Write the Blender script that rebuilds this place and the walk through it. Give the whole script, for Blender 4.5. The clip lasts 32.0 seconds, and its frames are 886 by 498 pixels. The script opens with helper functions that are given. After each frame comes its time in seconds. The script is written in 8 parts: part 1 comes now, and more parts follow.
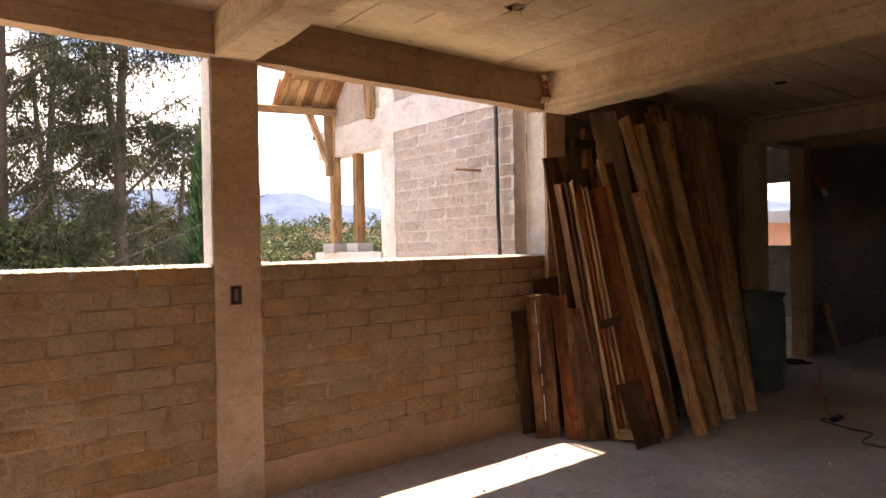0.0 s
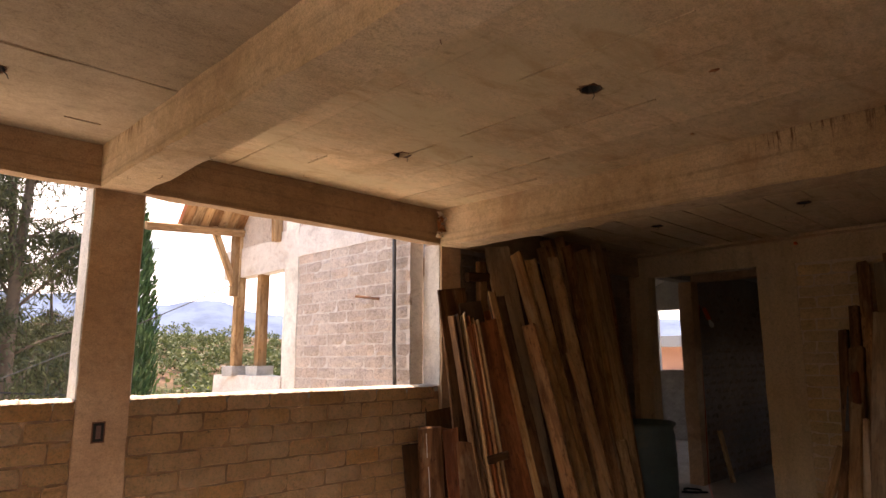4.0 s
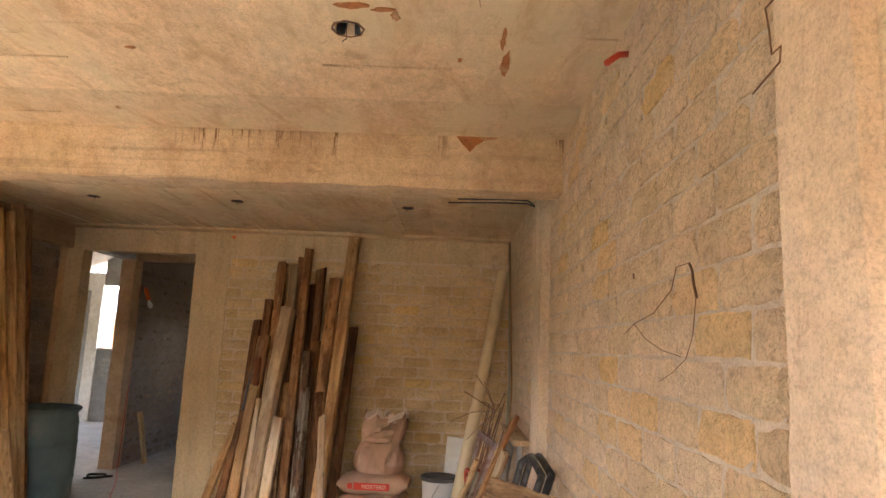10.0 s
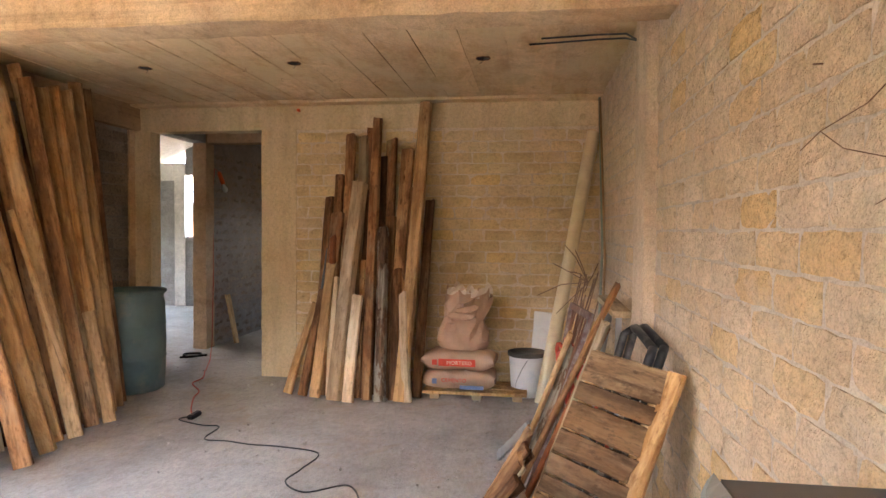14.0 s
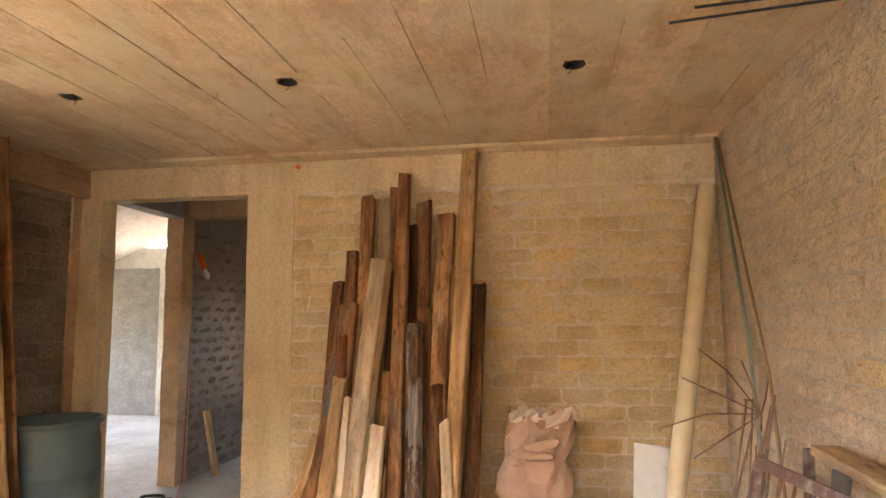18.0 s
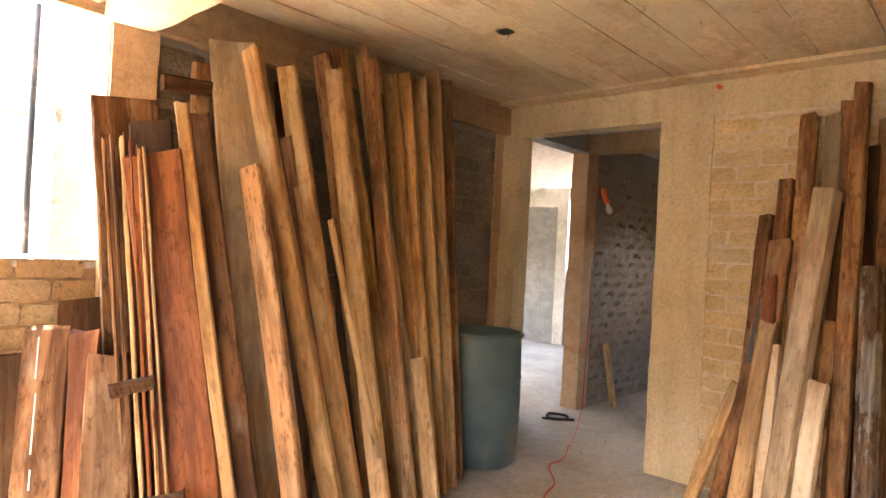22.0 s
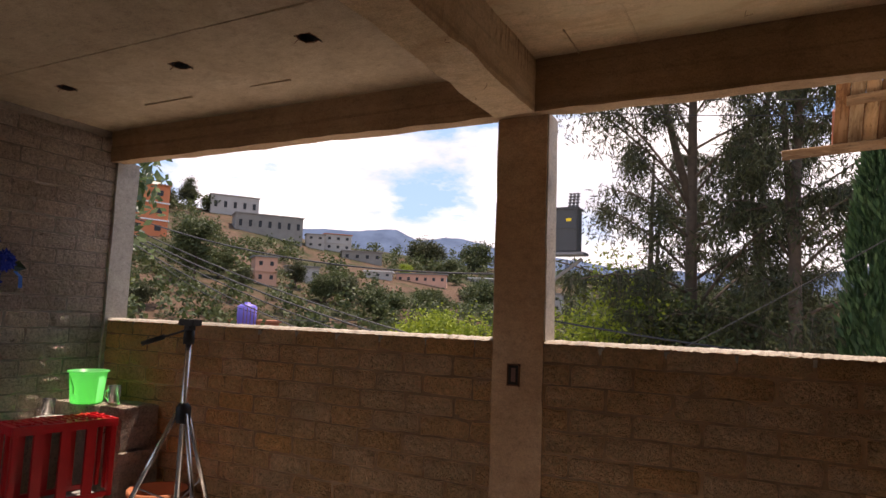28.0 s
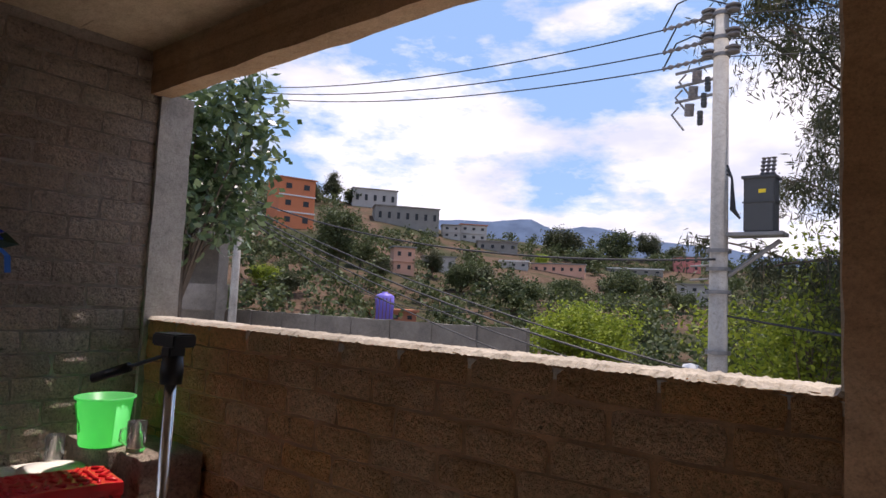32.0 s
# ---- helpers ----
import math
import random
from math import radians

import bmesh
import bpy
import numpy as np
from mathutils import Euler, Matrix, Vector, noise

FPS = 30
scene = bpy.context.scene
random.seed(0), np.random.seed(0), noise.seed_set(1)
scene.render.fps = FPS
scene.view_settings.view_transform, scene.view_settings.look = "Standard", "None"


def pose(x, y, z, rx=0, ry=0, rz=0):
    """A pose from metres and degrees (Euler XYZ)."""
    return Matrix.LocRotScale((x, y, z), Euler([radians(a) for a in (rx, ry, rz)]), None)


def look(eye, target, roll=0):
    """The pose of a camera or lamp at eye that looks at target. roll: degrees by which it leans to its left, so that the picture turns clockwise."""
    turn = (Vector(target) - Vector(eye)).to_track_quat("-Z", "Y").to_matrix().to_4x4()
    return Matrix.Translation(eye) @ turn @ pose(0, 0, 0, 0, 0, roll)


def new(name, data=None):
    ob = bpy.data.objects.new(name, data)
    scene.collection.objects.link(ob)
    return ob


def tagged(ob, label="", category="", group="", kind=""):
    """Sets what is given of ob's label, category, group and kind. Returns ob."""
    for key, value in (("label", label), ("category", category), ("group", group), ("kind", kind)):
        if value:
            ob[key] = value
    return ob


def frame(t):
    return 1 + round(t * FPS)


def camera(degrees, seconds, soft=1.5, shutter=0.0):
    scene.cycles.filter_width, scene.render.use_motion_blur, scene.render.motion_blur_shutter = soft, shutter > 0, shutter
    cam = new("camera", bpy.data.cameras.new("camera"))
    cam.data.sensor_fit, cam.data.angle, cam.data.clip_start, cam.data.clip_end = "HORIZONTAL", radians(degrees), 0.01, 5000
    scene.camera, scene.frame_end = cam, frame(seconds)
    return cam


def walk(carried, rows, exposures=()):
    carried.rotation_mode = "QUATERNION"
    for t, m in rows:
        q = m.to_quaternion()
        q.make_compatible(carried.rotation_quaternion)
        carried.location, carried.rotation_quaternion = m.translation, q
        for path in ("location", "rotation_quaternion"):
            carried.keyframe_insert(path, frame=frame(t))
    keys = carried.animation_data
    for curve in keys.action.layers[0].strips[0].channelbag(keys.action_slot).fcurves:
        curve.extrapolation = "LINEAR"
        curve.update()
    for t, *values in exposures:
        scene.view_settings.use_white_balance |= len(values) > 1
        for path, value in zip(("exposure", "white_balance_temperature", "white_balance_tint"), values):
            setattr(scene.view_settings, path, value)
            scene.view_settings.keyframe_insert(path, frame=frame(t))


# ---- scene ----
cam = camera(69.4, 32.0)
PATH = [
    (0, (1.797, 1.091, 1.375), (3.021, 2.674, 1.364), -1.0),
    (0.5, (1.809, 1.088, 1.341), (3.076, 2.633, 1.256), -1.5),
    (1, (1.809, 1.086, 1.354), (3.107, 2.606, 1.269), -1.1),
    (1.5, (1.808, 1.093, 1.361), (3.123, 2.599, 1.31), -0.6),
    (2, (1.792, 1.109, 1.391), (3.125, 2.6, 1.402), -0.6),
    (2.5, (1.795, 1.115, 1.416), (3.151, 2.583, 1.504), -0.7),
    (4.5, (1.976, 0.815, 1.52), (3.381, 2.181, 1.92), 1.0),
    (5, (1.998, 0.809, 1.537), (3.497, 2.069, 1.944), 1.8),
    (5.5, (2.001, 0.785, 1.536), (3.59, 1.928, 1.948), 2.5),
    (6, (2.014, 0.76, 1.538), (3.659, 1.819, 1.953), 2.4),
    (6.5, (2.025, 0.736, 1.541), (3.719, 1.716, 1.952), 2.6),
    (7, (2.032, 0.713, 1.543), (3.763, 1.624, 1.956), 2.4),
    (7.5, (2.04, 0.696, 1.542), (3.82, 1.51, 1.951), 2.2),
    (8, (2.055, 0.675, 1.543), (3.894, 1.351, 1.943), 2.4),
    (8.5, (2.067, 0.651, 1.549), (3.964, 1.141, 1.952), 1.9),
    (9, (2.068, 0.608, 1.553), (4.013, 0.873, 1.932), 2.8),
    (9.5, (2.082, 0.563, 1.549), (4.05, 0.667, 1.889), 1.9),
    (10, (2.098, 0.547, 1.54), (4.075, 0.589, 1.844), 2.4),
    (10.5, (2.102, 0.555, 1.53), (4.087, 0.594, 1.766), 2.0),
    (11, (2.117, 0.56, 1.509), (4.11, 0.626, 1.67), 1.7),
    (11.5, (2.124, 0.572, 1.477), (4.12, 0.671, 1.538), 1.6),
    (12, (2.155, 0.57, 1.466), (4.15, 0.709, 1.468), 1.3),
    (12.5, (2.206, 0.578, 1.462), (4.199, 0.751, 1.454), 0.9),
    (13, (2.302, 0.582, 1.449), (4.29, 0.796, 1.4), 0.3),
    (13.5, (2.433, 0.555, 1.445), (4.413, 0.837, 1.382), 0.7),
    (15.5, (3.255, 0.872, 1.371), (5.24, 1.113, 1.319), -0.7),
    (16, (3.523, 0.977, 1.383), (5.505, 1.228, 1.3), -0.2),
    (16.5, (3.82, 1.115, 1.397), (5.814, 1.272, 1.378), -2.1),
    (17, (4.03, 1.131, 1.449), (6.015, 1.342, 1.574), -1.4),
    (17.5, (4.183, 1.086, 1.462), (6.155, 1.401, 1.573), -0.2),
    (18, (4.21, 1.107, 1.487), (6.175, 1.411, 1.7), -0.4),
    (18.5, (4.205, 1.169, 1.488), (6.136, 1.65, 1.686), -0.4),
    (19, (4.191, 1.201, 1.483), (6.067, 1.867, 1.674), 0.3),
    (19.5, (4.177, 1.227, 1.479), (6.018, 1.993, 1.633), 0.6),
    (20, (4.18, 1.218, 1.431), (6.003, 2.036, 1.526), 0.5),
    (20.5, (4.193, 1.211, 1.418), (5.993, 2.083, 1.456), 0.1),
    (21, (4.21, 1.201, 1.394), (5.953, 2.182, 1.39), 0.6),
    (21.5, (4.224, 1.253, 1.385), (5.824, 2.453, 1.339), 1.6),
    (22, (4.288, 1.362, 1.396), (5.779, 2.695, 1.413), 3.1),
    (22.5, (4.31, 1.503, 1.389), (5.512, 3.1, 1.462), 1.8),
    (23, (4.293, 1.561, 1.409), (5.119, 3.381, 1.481), -0.2),
    (23.5, (4.331, 1.561, 1.379), (4.833, 3.493, 1.511), 0.6),
    (24, (4.332, 1.574, 1.381), (4.625, 3.547, 1.521), 0.7),
    (24.5, (4.301, 1.581, 1.366), (4.423, 3.57, 1.539), 1.1),
    (26.5, (4.187, 1.565, 1.399), (3.789, 3.517, 1.574), 1.1),
    (27, (4.137, 1.574, 1.39), (3.55, 3.477, 1.581), 0.7),
    (27.5, (4.115, 1.56, 1.395), (3.372, 3.406, 1.605), 1.4),
    (28, (4.111, 1.588, 1.391), (3.201, 3.356, 1.601), 2.1),
    (28.5, (3.98, 1.663, 1.386), (3.058, 3.422, 1.621), 2.9),
    (29, (3.84, 1.771, 1.38), (2.919, 3.54, 1.535), 1.6),
    (29.5, (3.75, 1.987, 1.377), (2.737, 3.701, 1.563), 0.5),
    (30, (3.673, 2.2, 1.403), (2.504, 3.815, 1.559), 1.6),
    (30.5, (3.538, 2.367, 1.396), (2.348, 3.967, 1.554), 2.6),
    (31, (3.341, 2.571, 1.425), (2.203, 4.207, 1.588), 2.8),
    (31.5, (3.209, 2.8, 1.436), (2.02, 4.388, 1.689), 1.5),
    (32, (3.095, 2.978, 1.438), (1.833, 4.52, 1.6), 2.7),
]
SKY, SUN = 0.1, 4.5
EXPOSURES = [(0.0, 1.9, 8400, 27), (2.5, 1.95, 8400, 27), (4.5, 1.9, 8700, 29), (6.0, 2.5, 8800, 30), (8.0, 3.55, 8500, 25), (9.0, 4.3, 7900, 19), (11.0, 4.6, 7200, 15), (13.0, 4.75, 6800, 13), (16.0, 5.25, 7200, 16),
             (19.0, 5.5, 7700, 16), (21.0, 5.55, 7700, 16), (22.0, 5.55, 7700, 17), (23.0, 4.3, 7800, 22), (24.0, 3.0, 8000, 25), (24.5, 2.45, 8000, 25), (27.0, 0.75, 7800, 26), (29.0, 0.5, 7300, 25), (32.0, 0.25, 6700, 23)]
walk(cam, [(t, look(eye, target, roll)) for t, eye, target, roll in PATH], EXPOSURES)

# ---- sky and sun ----
SUN_DIR = Vector((0.025, 0.32, 1.0)).normalized()
world = bpy.data.worlds.new("world")
scene.world = world
world.use_nodes = True
wn, wl = world.node_tree.nodes, world.node_tree.links
wn.clear()
w_out = wn.new("ShaderNodeOutputWorld")
w_bg = wn.new("ShaderNodeBackground")
w_sky = wn.new("ShaderNodeTexSky")
w_sky.sky_type = "NISHITA"
w_sky.sun_disc = False
w_sky.sun_elevation = math.asin(SUN_DIR.z)
w_sky.sun_rotation = math.atan2(SUN_DIR.x, SUN_DIR.y)
w_sky.altitude = 2300
w_sky.dust_density = 2.0
# scattered cumulus: a flattened noise of the sky's direction
w_tc = wn.new("ShaderNodeTexCoord")
w_map = wn.new("ShaderNodeMapping")
w_map.inputs["Scale"].default_value = (1.0, 1.0, 2.6)
w_noise = wn.new("ShaderNodeTexNoise")
w_noise.inputs["Scale"].default_value = 3.4
w_noise.inputs["Detail"].default_value = 9
w_noise.inputs["Roughness"].default_value = 0.6
w_ramp = wn.new("ShaderNodeValToRGB")
w_ramp.color_ramp.elements[0].position = 0.45
w_ramp.color_ramp.elements[1].position = 0.56
w_mix = wn.new("ShaderNodeMixRGB")
w_shade = wn.new("ShaderNodeTexNoise")
w_shade.inputs["Scale"].default_value, w_shade.inputs["Detail"].default_value = 5.0, 6
w_grey = wn.new("ShaderNodeValToRGB")
w_grey.color_ramp.elements[0].position, w_grey.color_ramp.elements[0].color = 0.35, (6.6, 7.2, 8.4, 1)
w_grey.color_ramp.elements[1].position, w_grey.color_ramp.elements[1].color = 0.6, (10.2, 10.4, 10.8, 1)
wl.new(w_map.outputs["Vector"], w_shade.inputs["Vector"])
wl.new(w_shade.outputs["Fac"], w_grey.inputs["Fac"])
wl.new(w_grey.outputs["Color"], w_mix.inputs[2])
wl.new(w_tc.outputs["Generated"], w_map.inputs["Vector"])
wl.new(w_map.outputs["Vector"], w_noise.inputs["Vector"])
# more cloud towards the horizon
w_sep = wn.new("ShaderNodeSeparateXYZ")
w_low = wn.new("ShaderNodeMapRange")
w_low.inputs[1].default_value, w_low.inputs[2].default_value = 0.05, 0.42
w_low.inputs[3].default_value, w_low.inputs[4].default_value = 0.14, -0.07
w_add = wn.new("ShaderNodeMath")
wl.new(w_tc.outputs["Generated"], w_sep.inputs[0])
wl.new(w_sep.outputs[2], w_low.inputs[0])
wl.new(w_noise.outputs["Fac"], w_add.inputs[0])
wl.new(w_low.outputs[0], w_add.inputs[1])
wl.new(w_add.outputs[0], w_ramp.inputs["Fac"])
w_haze = wn.new("ShaderNodeMixRGB")
w_haze.inputs[0].default_value = 0.7
w_haze.inputs[2].default_value = (3.4, 6.0, 10.0, 1)
wl.new(w_ramp.outputs["Color"], w_mix.inputs["Fac"])
wl.new(w_sky.outputs["Color"], w_haze.inputs[1])
wl.new(w_haze.outputs[0], w_mix.inputs[1])
wl.new(w_mix.outputs["Color"], w_bg.inputs["Color"])
w_bg.inputs["Strength"].default_value = SKY
wl.new(w_bg.outputs["Background"], w_out.inputs["Surface"])

sun = new("sun", bpy.data.lights.new("sun", "SUN"))
sun.data.energy = SUN
sun.data.angle = radians(0.53)
sun.data.color = (1.0, 0.95, 0.87)
sun.matrix_world = look(SUN_DIR * 40, (0, 0, 0))


# ---- materials ----
class Nodes:
    """A small writer of node trees for one material."""

    def __init__(self, name, rough=0.9, metal=0.0, spec=0.3):
        self.m = bpy.data.materials.new(name)
        self.m.use_nodes = True
        self.n, self.l = self.m.node_tree.nodes, self.m.node_tree.links
        self.b = self.n["Principled BSDF"]
        self.b.inputs["Roughness"].default_value = rough
        self.b.inputs["Metallic"].default_value = metal
        self.b.inputs["Specular IOR Level"].default_value = spec
        self.tc = self.n.new("ShaderNodeTexCoord").outputs["Object"]

    def plug(self, socket, value):
        if isinstance(value, bpy.types.NodeSocket):
            self.l.new(value, socket)
        else:
            socket.default_value = value

    def space(self, scale=(1, 1, 1), vec=None, offset=None):
        mp = self.n.new("ShaderNodeMapping")
        mp.inputs["Scale"].default_value = scale
        self.plug(mp.inputs["Vector"], vec or self.tc)
        if offset is not None:
            self.plug(mp.inputs["Location"], offset)
        return mp.outputs["Vector"]

    def world(self):
        return self.n.new("ShaderNodeNewGeometry").outputs["Position"]

    def noise(self, scale, detail=4, rough=0.55, vec=None, dist=0.0):
        t = self.n.new("ShaderNodeTexNoise")
        t.inputs["Scale"].default_value, t.inputs["Detail"].default_value = scale, detail
        t.inputs["Roughness"].default_value, t.inputs["Distortion"].default_value = rough, dist
        self.plug(t.inputs["Vector"], vec or self.tc)
        return t.outputs["Fac"]

    def voronoi(self, scale, vec=None, feature="F1"):
        t = self.n.new("ShaderNodeTexVoronoi")
        t.feature = feature
        t.inputs["Scale"].default_value = scale
        self.plug(t.inputs["Vector"], vec or self.tc)
        return t.outputs["Distance"]

    def ramp(self, fac, stops):
        r = self.n.new("ShaderNodeValToRGB")
        e = r.color_ramp.elements
        while len(e) < len(stops):
            e.new(0.5)
        for i, (p, c) in enumerate(stops):
            e[i].position = p
            e[i].color = (*c, 1) if isinstance(c, tuple) else (c, c, c, 1)
        self.l.new(fac, r.inputs["Fac"])
        return r.outputs["Color"]

    def mix(self, fac, a, b, kind="MIX"):
        x = self.n.new("ShaderNodeMixRGB")
        x.blend_type = kind
        self.plug(x.inputs[0], fac)
        self.plug(x.inputs[1], (*a, 1) if isinstance(a, tuple) else a)
        self.plug(x.inputs[2], (*b, 1) if isinstance(b, tuple) else b)
        return x.outputs[0]

    def math(self, op, a, b=0.0):
        x = self.n.new("ShaderNodeMath")
        x.operation = op
        self.plug(x.inputs[0], a)
        self.plug(x.inputs[1], b)
        return x.outputs[0]

    def rand(self):
        return self.n.new("ShaderNodeObjectInfo").outputs["Random"]

    def island(self):
        return self.n.new("ShaderNodeNewGeometry").outputs["Random Per Island"]

    def bump(self, height, strength=0.4, dist=0.01, after=None):
        x = self.n.new("ShaderNodeBump")
        x.inputs["Strength"].default_value, x.inputs["Distance"].default_value = strength, dist
        self.l.new(height, x.inputs["Height"])
        if after is not None:
            self.l.new(after, x.inputs["Normal"])
        return x.outputs["Normal"]

    def done(self, color, normal=None, rough=None):
        self.plug(self.b.inputs["Base Color"], (*color, 1) if isinstance(color, tuple) else color)
        if normal is not None:
            self.l.new(normal, self.b.inputs["Normal"])
        if rough is not None:
            self.plug(self.b.inputs["Roughness"], rough)
        return self.m


def concrete(name, dark, mid, light, streak=(1, 1, 1), stain=(0.33, 0.17, 0.08), stain_amount=0.35, bump=0.25, drip=0.0, alt=None, seams=False):
    k = Nodes(name, 0.92, spec=0.2)
    p = k.world()
    big = k.noise(1.1, 5, 0.6, p, 0.3)
    c = k.ramp(big, [(0.28, dark), (0.5, mid), (0.72, light)])
    fine = k.noise(9, 6, 0.62, k.space(streak, p))
    c = k.mix(0.36, c, k.ramp(fine, [(0.3, 0.62), (0.5, 1.0), (0.75, 1.22)]), "MULTIPLY")
    c = k.mix(0.5, c, k.ramp(k.noise(34, 5, 0.75, k.space((0.5, 1.0, 1.0), p)), [(0.3, 0.6), (0.47, 1.0), (0.7, 1.25)]), "MULTIPLY")
    c = k.mix(0.55, c, k.ramp(k.noise(130, 3, 0.8, p), [(0.32, 0.55), (0.48, 1.0), (0.68, 1.3)]), "MULTIPLY")
    c = k.mix(k.ramp(k.noise(6.5, 8, 0.8, k.space((0.8, 1.3, 1.0), p), 1.2), [(0.57, 0.0), (0.66, 0.35)]), c, (light[0] * 1.12, light[1] * 1.14, light[2] * 1.18))
    if seams:
        c = k.mix(0.5, c, k.ramp(k.noise(1.0, 3, 0.6, k.space((0.5, 0.5, 26), p)), [(0.33, 0.6), (0.45, 1.0), (0.65, 1.15)]), "MULTIPLY")
    if alt:
        c = k.mix(1.0, c, k.ramp(k.island(), [(0.0, 0.88), (0.5, 1.0), (1.0, 1.1)]), "MULTIPLY")
        c = k.mix(k.ramp(k.noise(1.3, 5, 0.6, k.space((0.7, 1.6, 1), p), 0.5), [(0.44, 0.0), (0.6, 0.75)]), c, alt)
        c = k.mix(k.ramp(k.noise(4.2, 6, 0.7, k.space((0.5, 1.4, 1), p), 0.6), [(0.5, 0.0), (0.68, 0.5)]), c, (dark[0] * 0.75, dark[1] * 0.62, dark[2] * 0.5))
    if drip:
        run = k.noise(34, 4, 0.7, k.space((1, 1, 0.09), p))
        where = k.ramp(k.noise(1.9, 3, 0.5, k.space((1, 1, 0.3), p)), [(0.52, 0.0), (0.6, drip)])
        sep = k.n.new("ShaderNodeSeparateXYZ")
        k.l.new(p, sep.inputs[0])
        lace = k.math("ADD", sep.outputs[2], k.math("MULTIPLY", k.noise(11, 3, 0.6, k.space((1, 1, 0.2), p)), 0.12))
        high = k.ramp(k.math("SUBTRACT", lace, 2.0), [(0.56, 0.0), (0.66, 1.0)])
        c = k.mix(k.math("MULTIPLY", k.math("MULTIPLY", k.ramp(run, [(0.53, 0.0), (0.6, 1.0)]), where), high), c, (0.16, 0.075, 0.03))
    patch = k.ramp(k.noise(2.3, 7, 0.68, p, 0.8), [(0.56, 0.0), (0.68, stain_amount)])
    c = k.mix(patch, c, stain)
    pores = k.ramp(k.voronoi(60, p), [(0.05, 0.55), (0.16, 1.0)])
    spots = k.ramp(k.noise(14, 2, 0.5, p), [(0.53, 0.0), (0.6, 1.0)])
    scuff = k.ramp(k.noise(5.5, 7, 0.75, p, 0.8), [(0.6, 0.0), (0.68, 0.4)])
    c = k.mix(scuff, c, (dark[0] * 0.55, dark[1] * 0.5, dark[2] * 0.45))
    c = k.mix(k.math("MULTIPLY", spots, 0.6), c, k.mix(1.0, c, pores, "MULTIPLY"))
    n = k.bump(k.noise(70, 5, 0.6, p), bump, 0.006)
    n = k.bump(fine, bump * 1.4, 0.012, n)
    return k.done(c, n)


def blockwork(name, cols, pore=1.0, coarse=0.6):
    k = Nodes(name, 0.95, spec=0.15)
    p = k.world()
    c = k.ramp(k.rand(), [(0.0, cols[0]), (0.4, cols[1]), (0.75, cols[2]), (1.0, cols[3])])
    c = k.mix(0.65, c, k.ramp(k.noise(5, 5, 0.6, p), [(0.3, 0.72), (0.55, 1.0), (0.75, 1.25)]), "MULTIPLY")
    grit = k.voronoi(120, p)
    c = k.mix(coarse, c, k.ramp(k.noise(95, 4, 0.75, p), [(0.34, 0.25), (0.46, 1.0), (0.7, 1.45)]), "MULTIPLY")
    c = k.mix(coarse, c, k.ramp(k.noise(38, 3, 0.7, p), [(0.34, 0.4), (0.48, 1.0), (0.7, 1.2)]), "MULTIPLY")
    c = k.mix(min(1.0, pore), c, k.ramp(k.noise(17, 4, 0.7, p, 0.3), [(0.27, 0.3), (0.34, 1.0)]), "MULTIPLY")
    smear = k.ramp(k.noise(3.1, 5, 0.65, p, 0.5), [(0.55, 0.0), (0.7, 0.55)])
    c = k.mix(smear, c, cols[4])
    n = k.bump(grit, 0.55 * pore, 0.008)
    n = k.bump(k.noise(60, 5, 0.75, p), 1.0 * pore, 0.02, n)
    n = k.bump(k.noise(17, 4, 0.7, p, 0.3), 0.5 * pore, 0.03, n)
    return k.done(c, n)


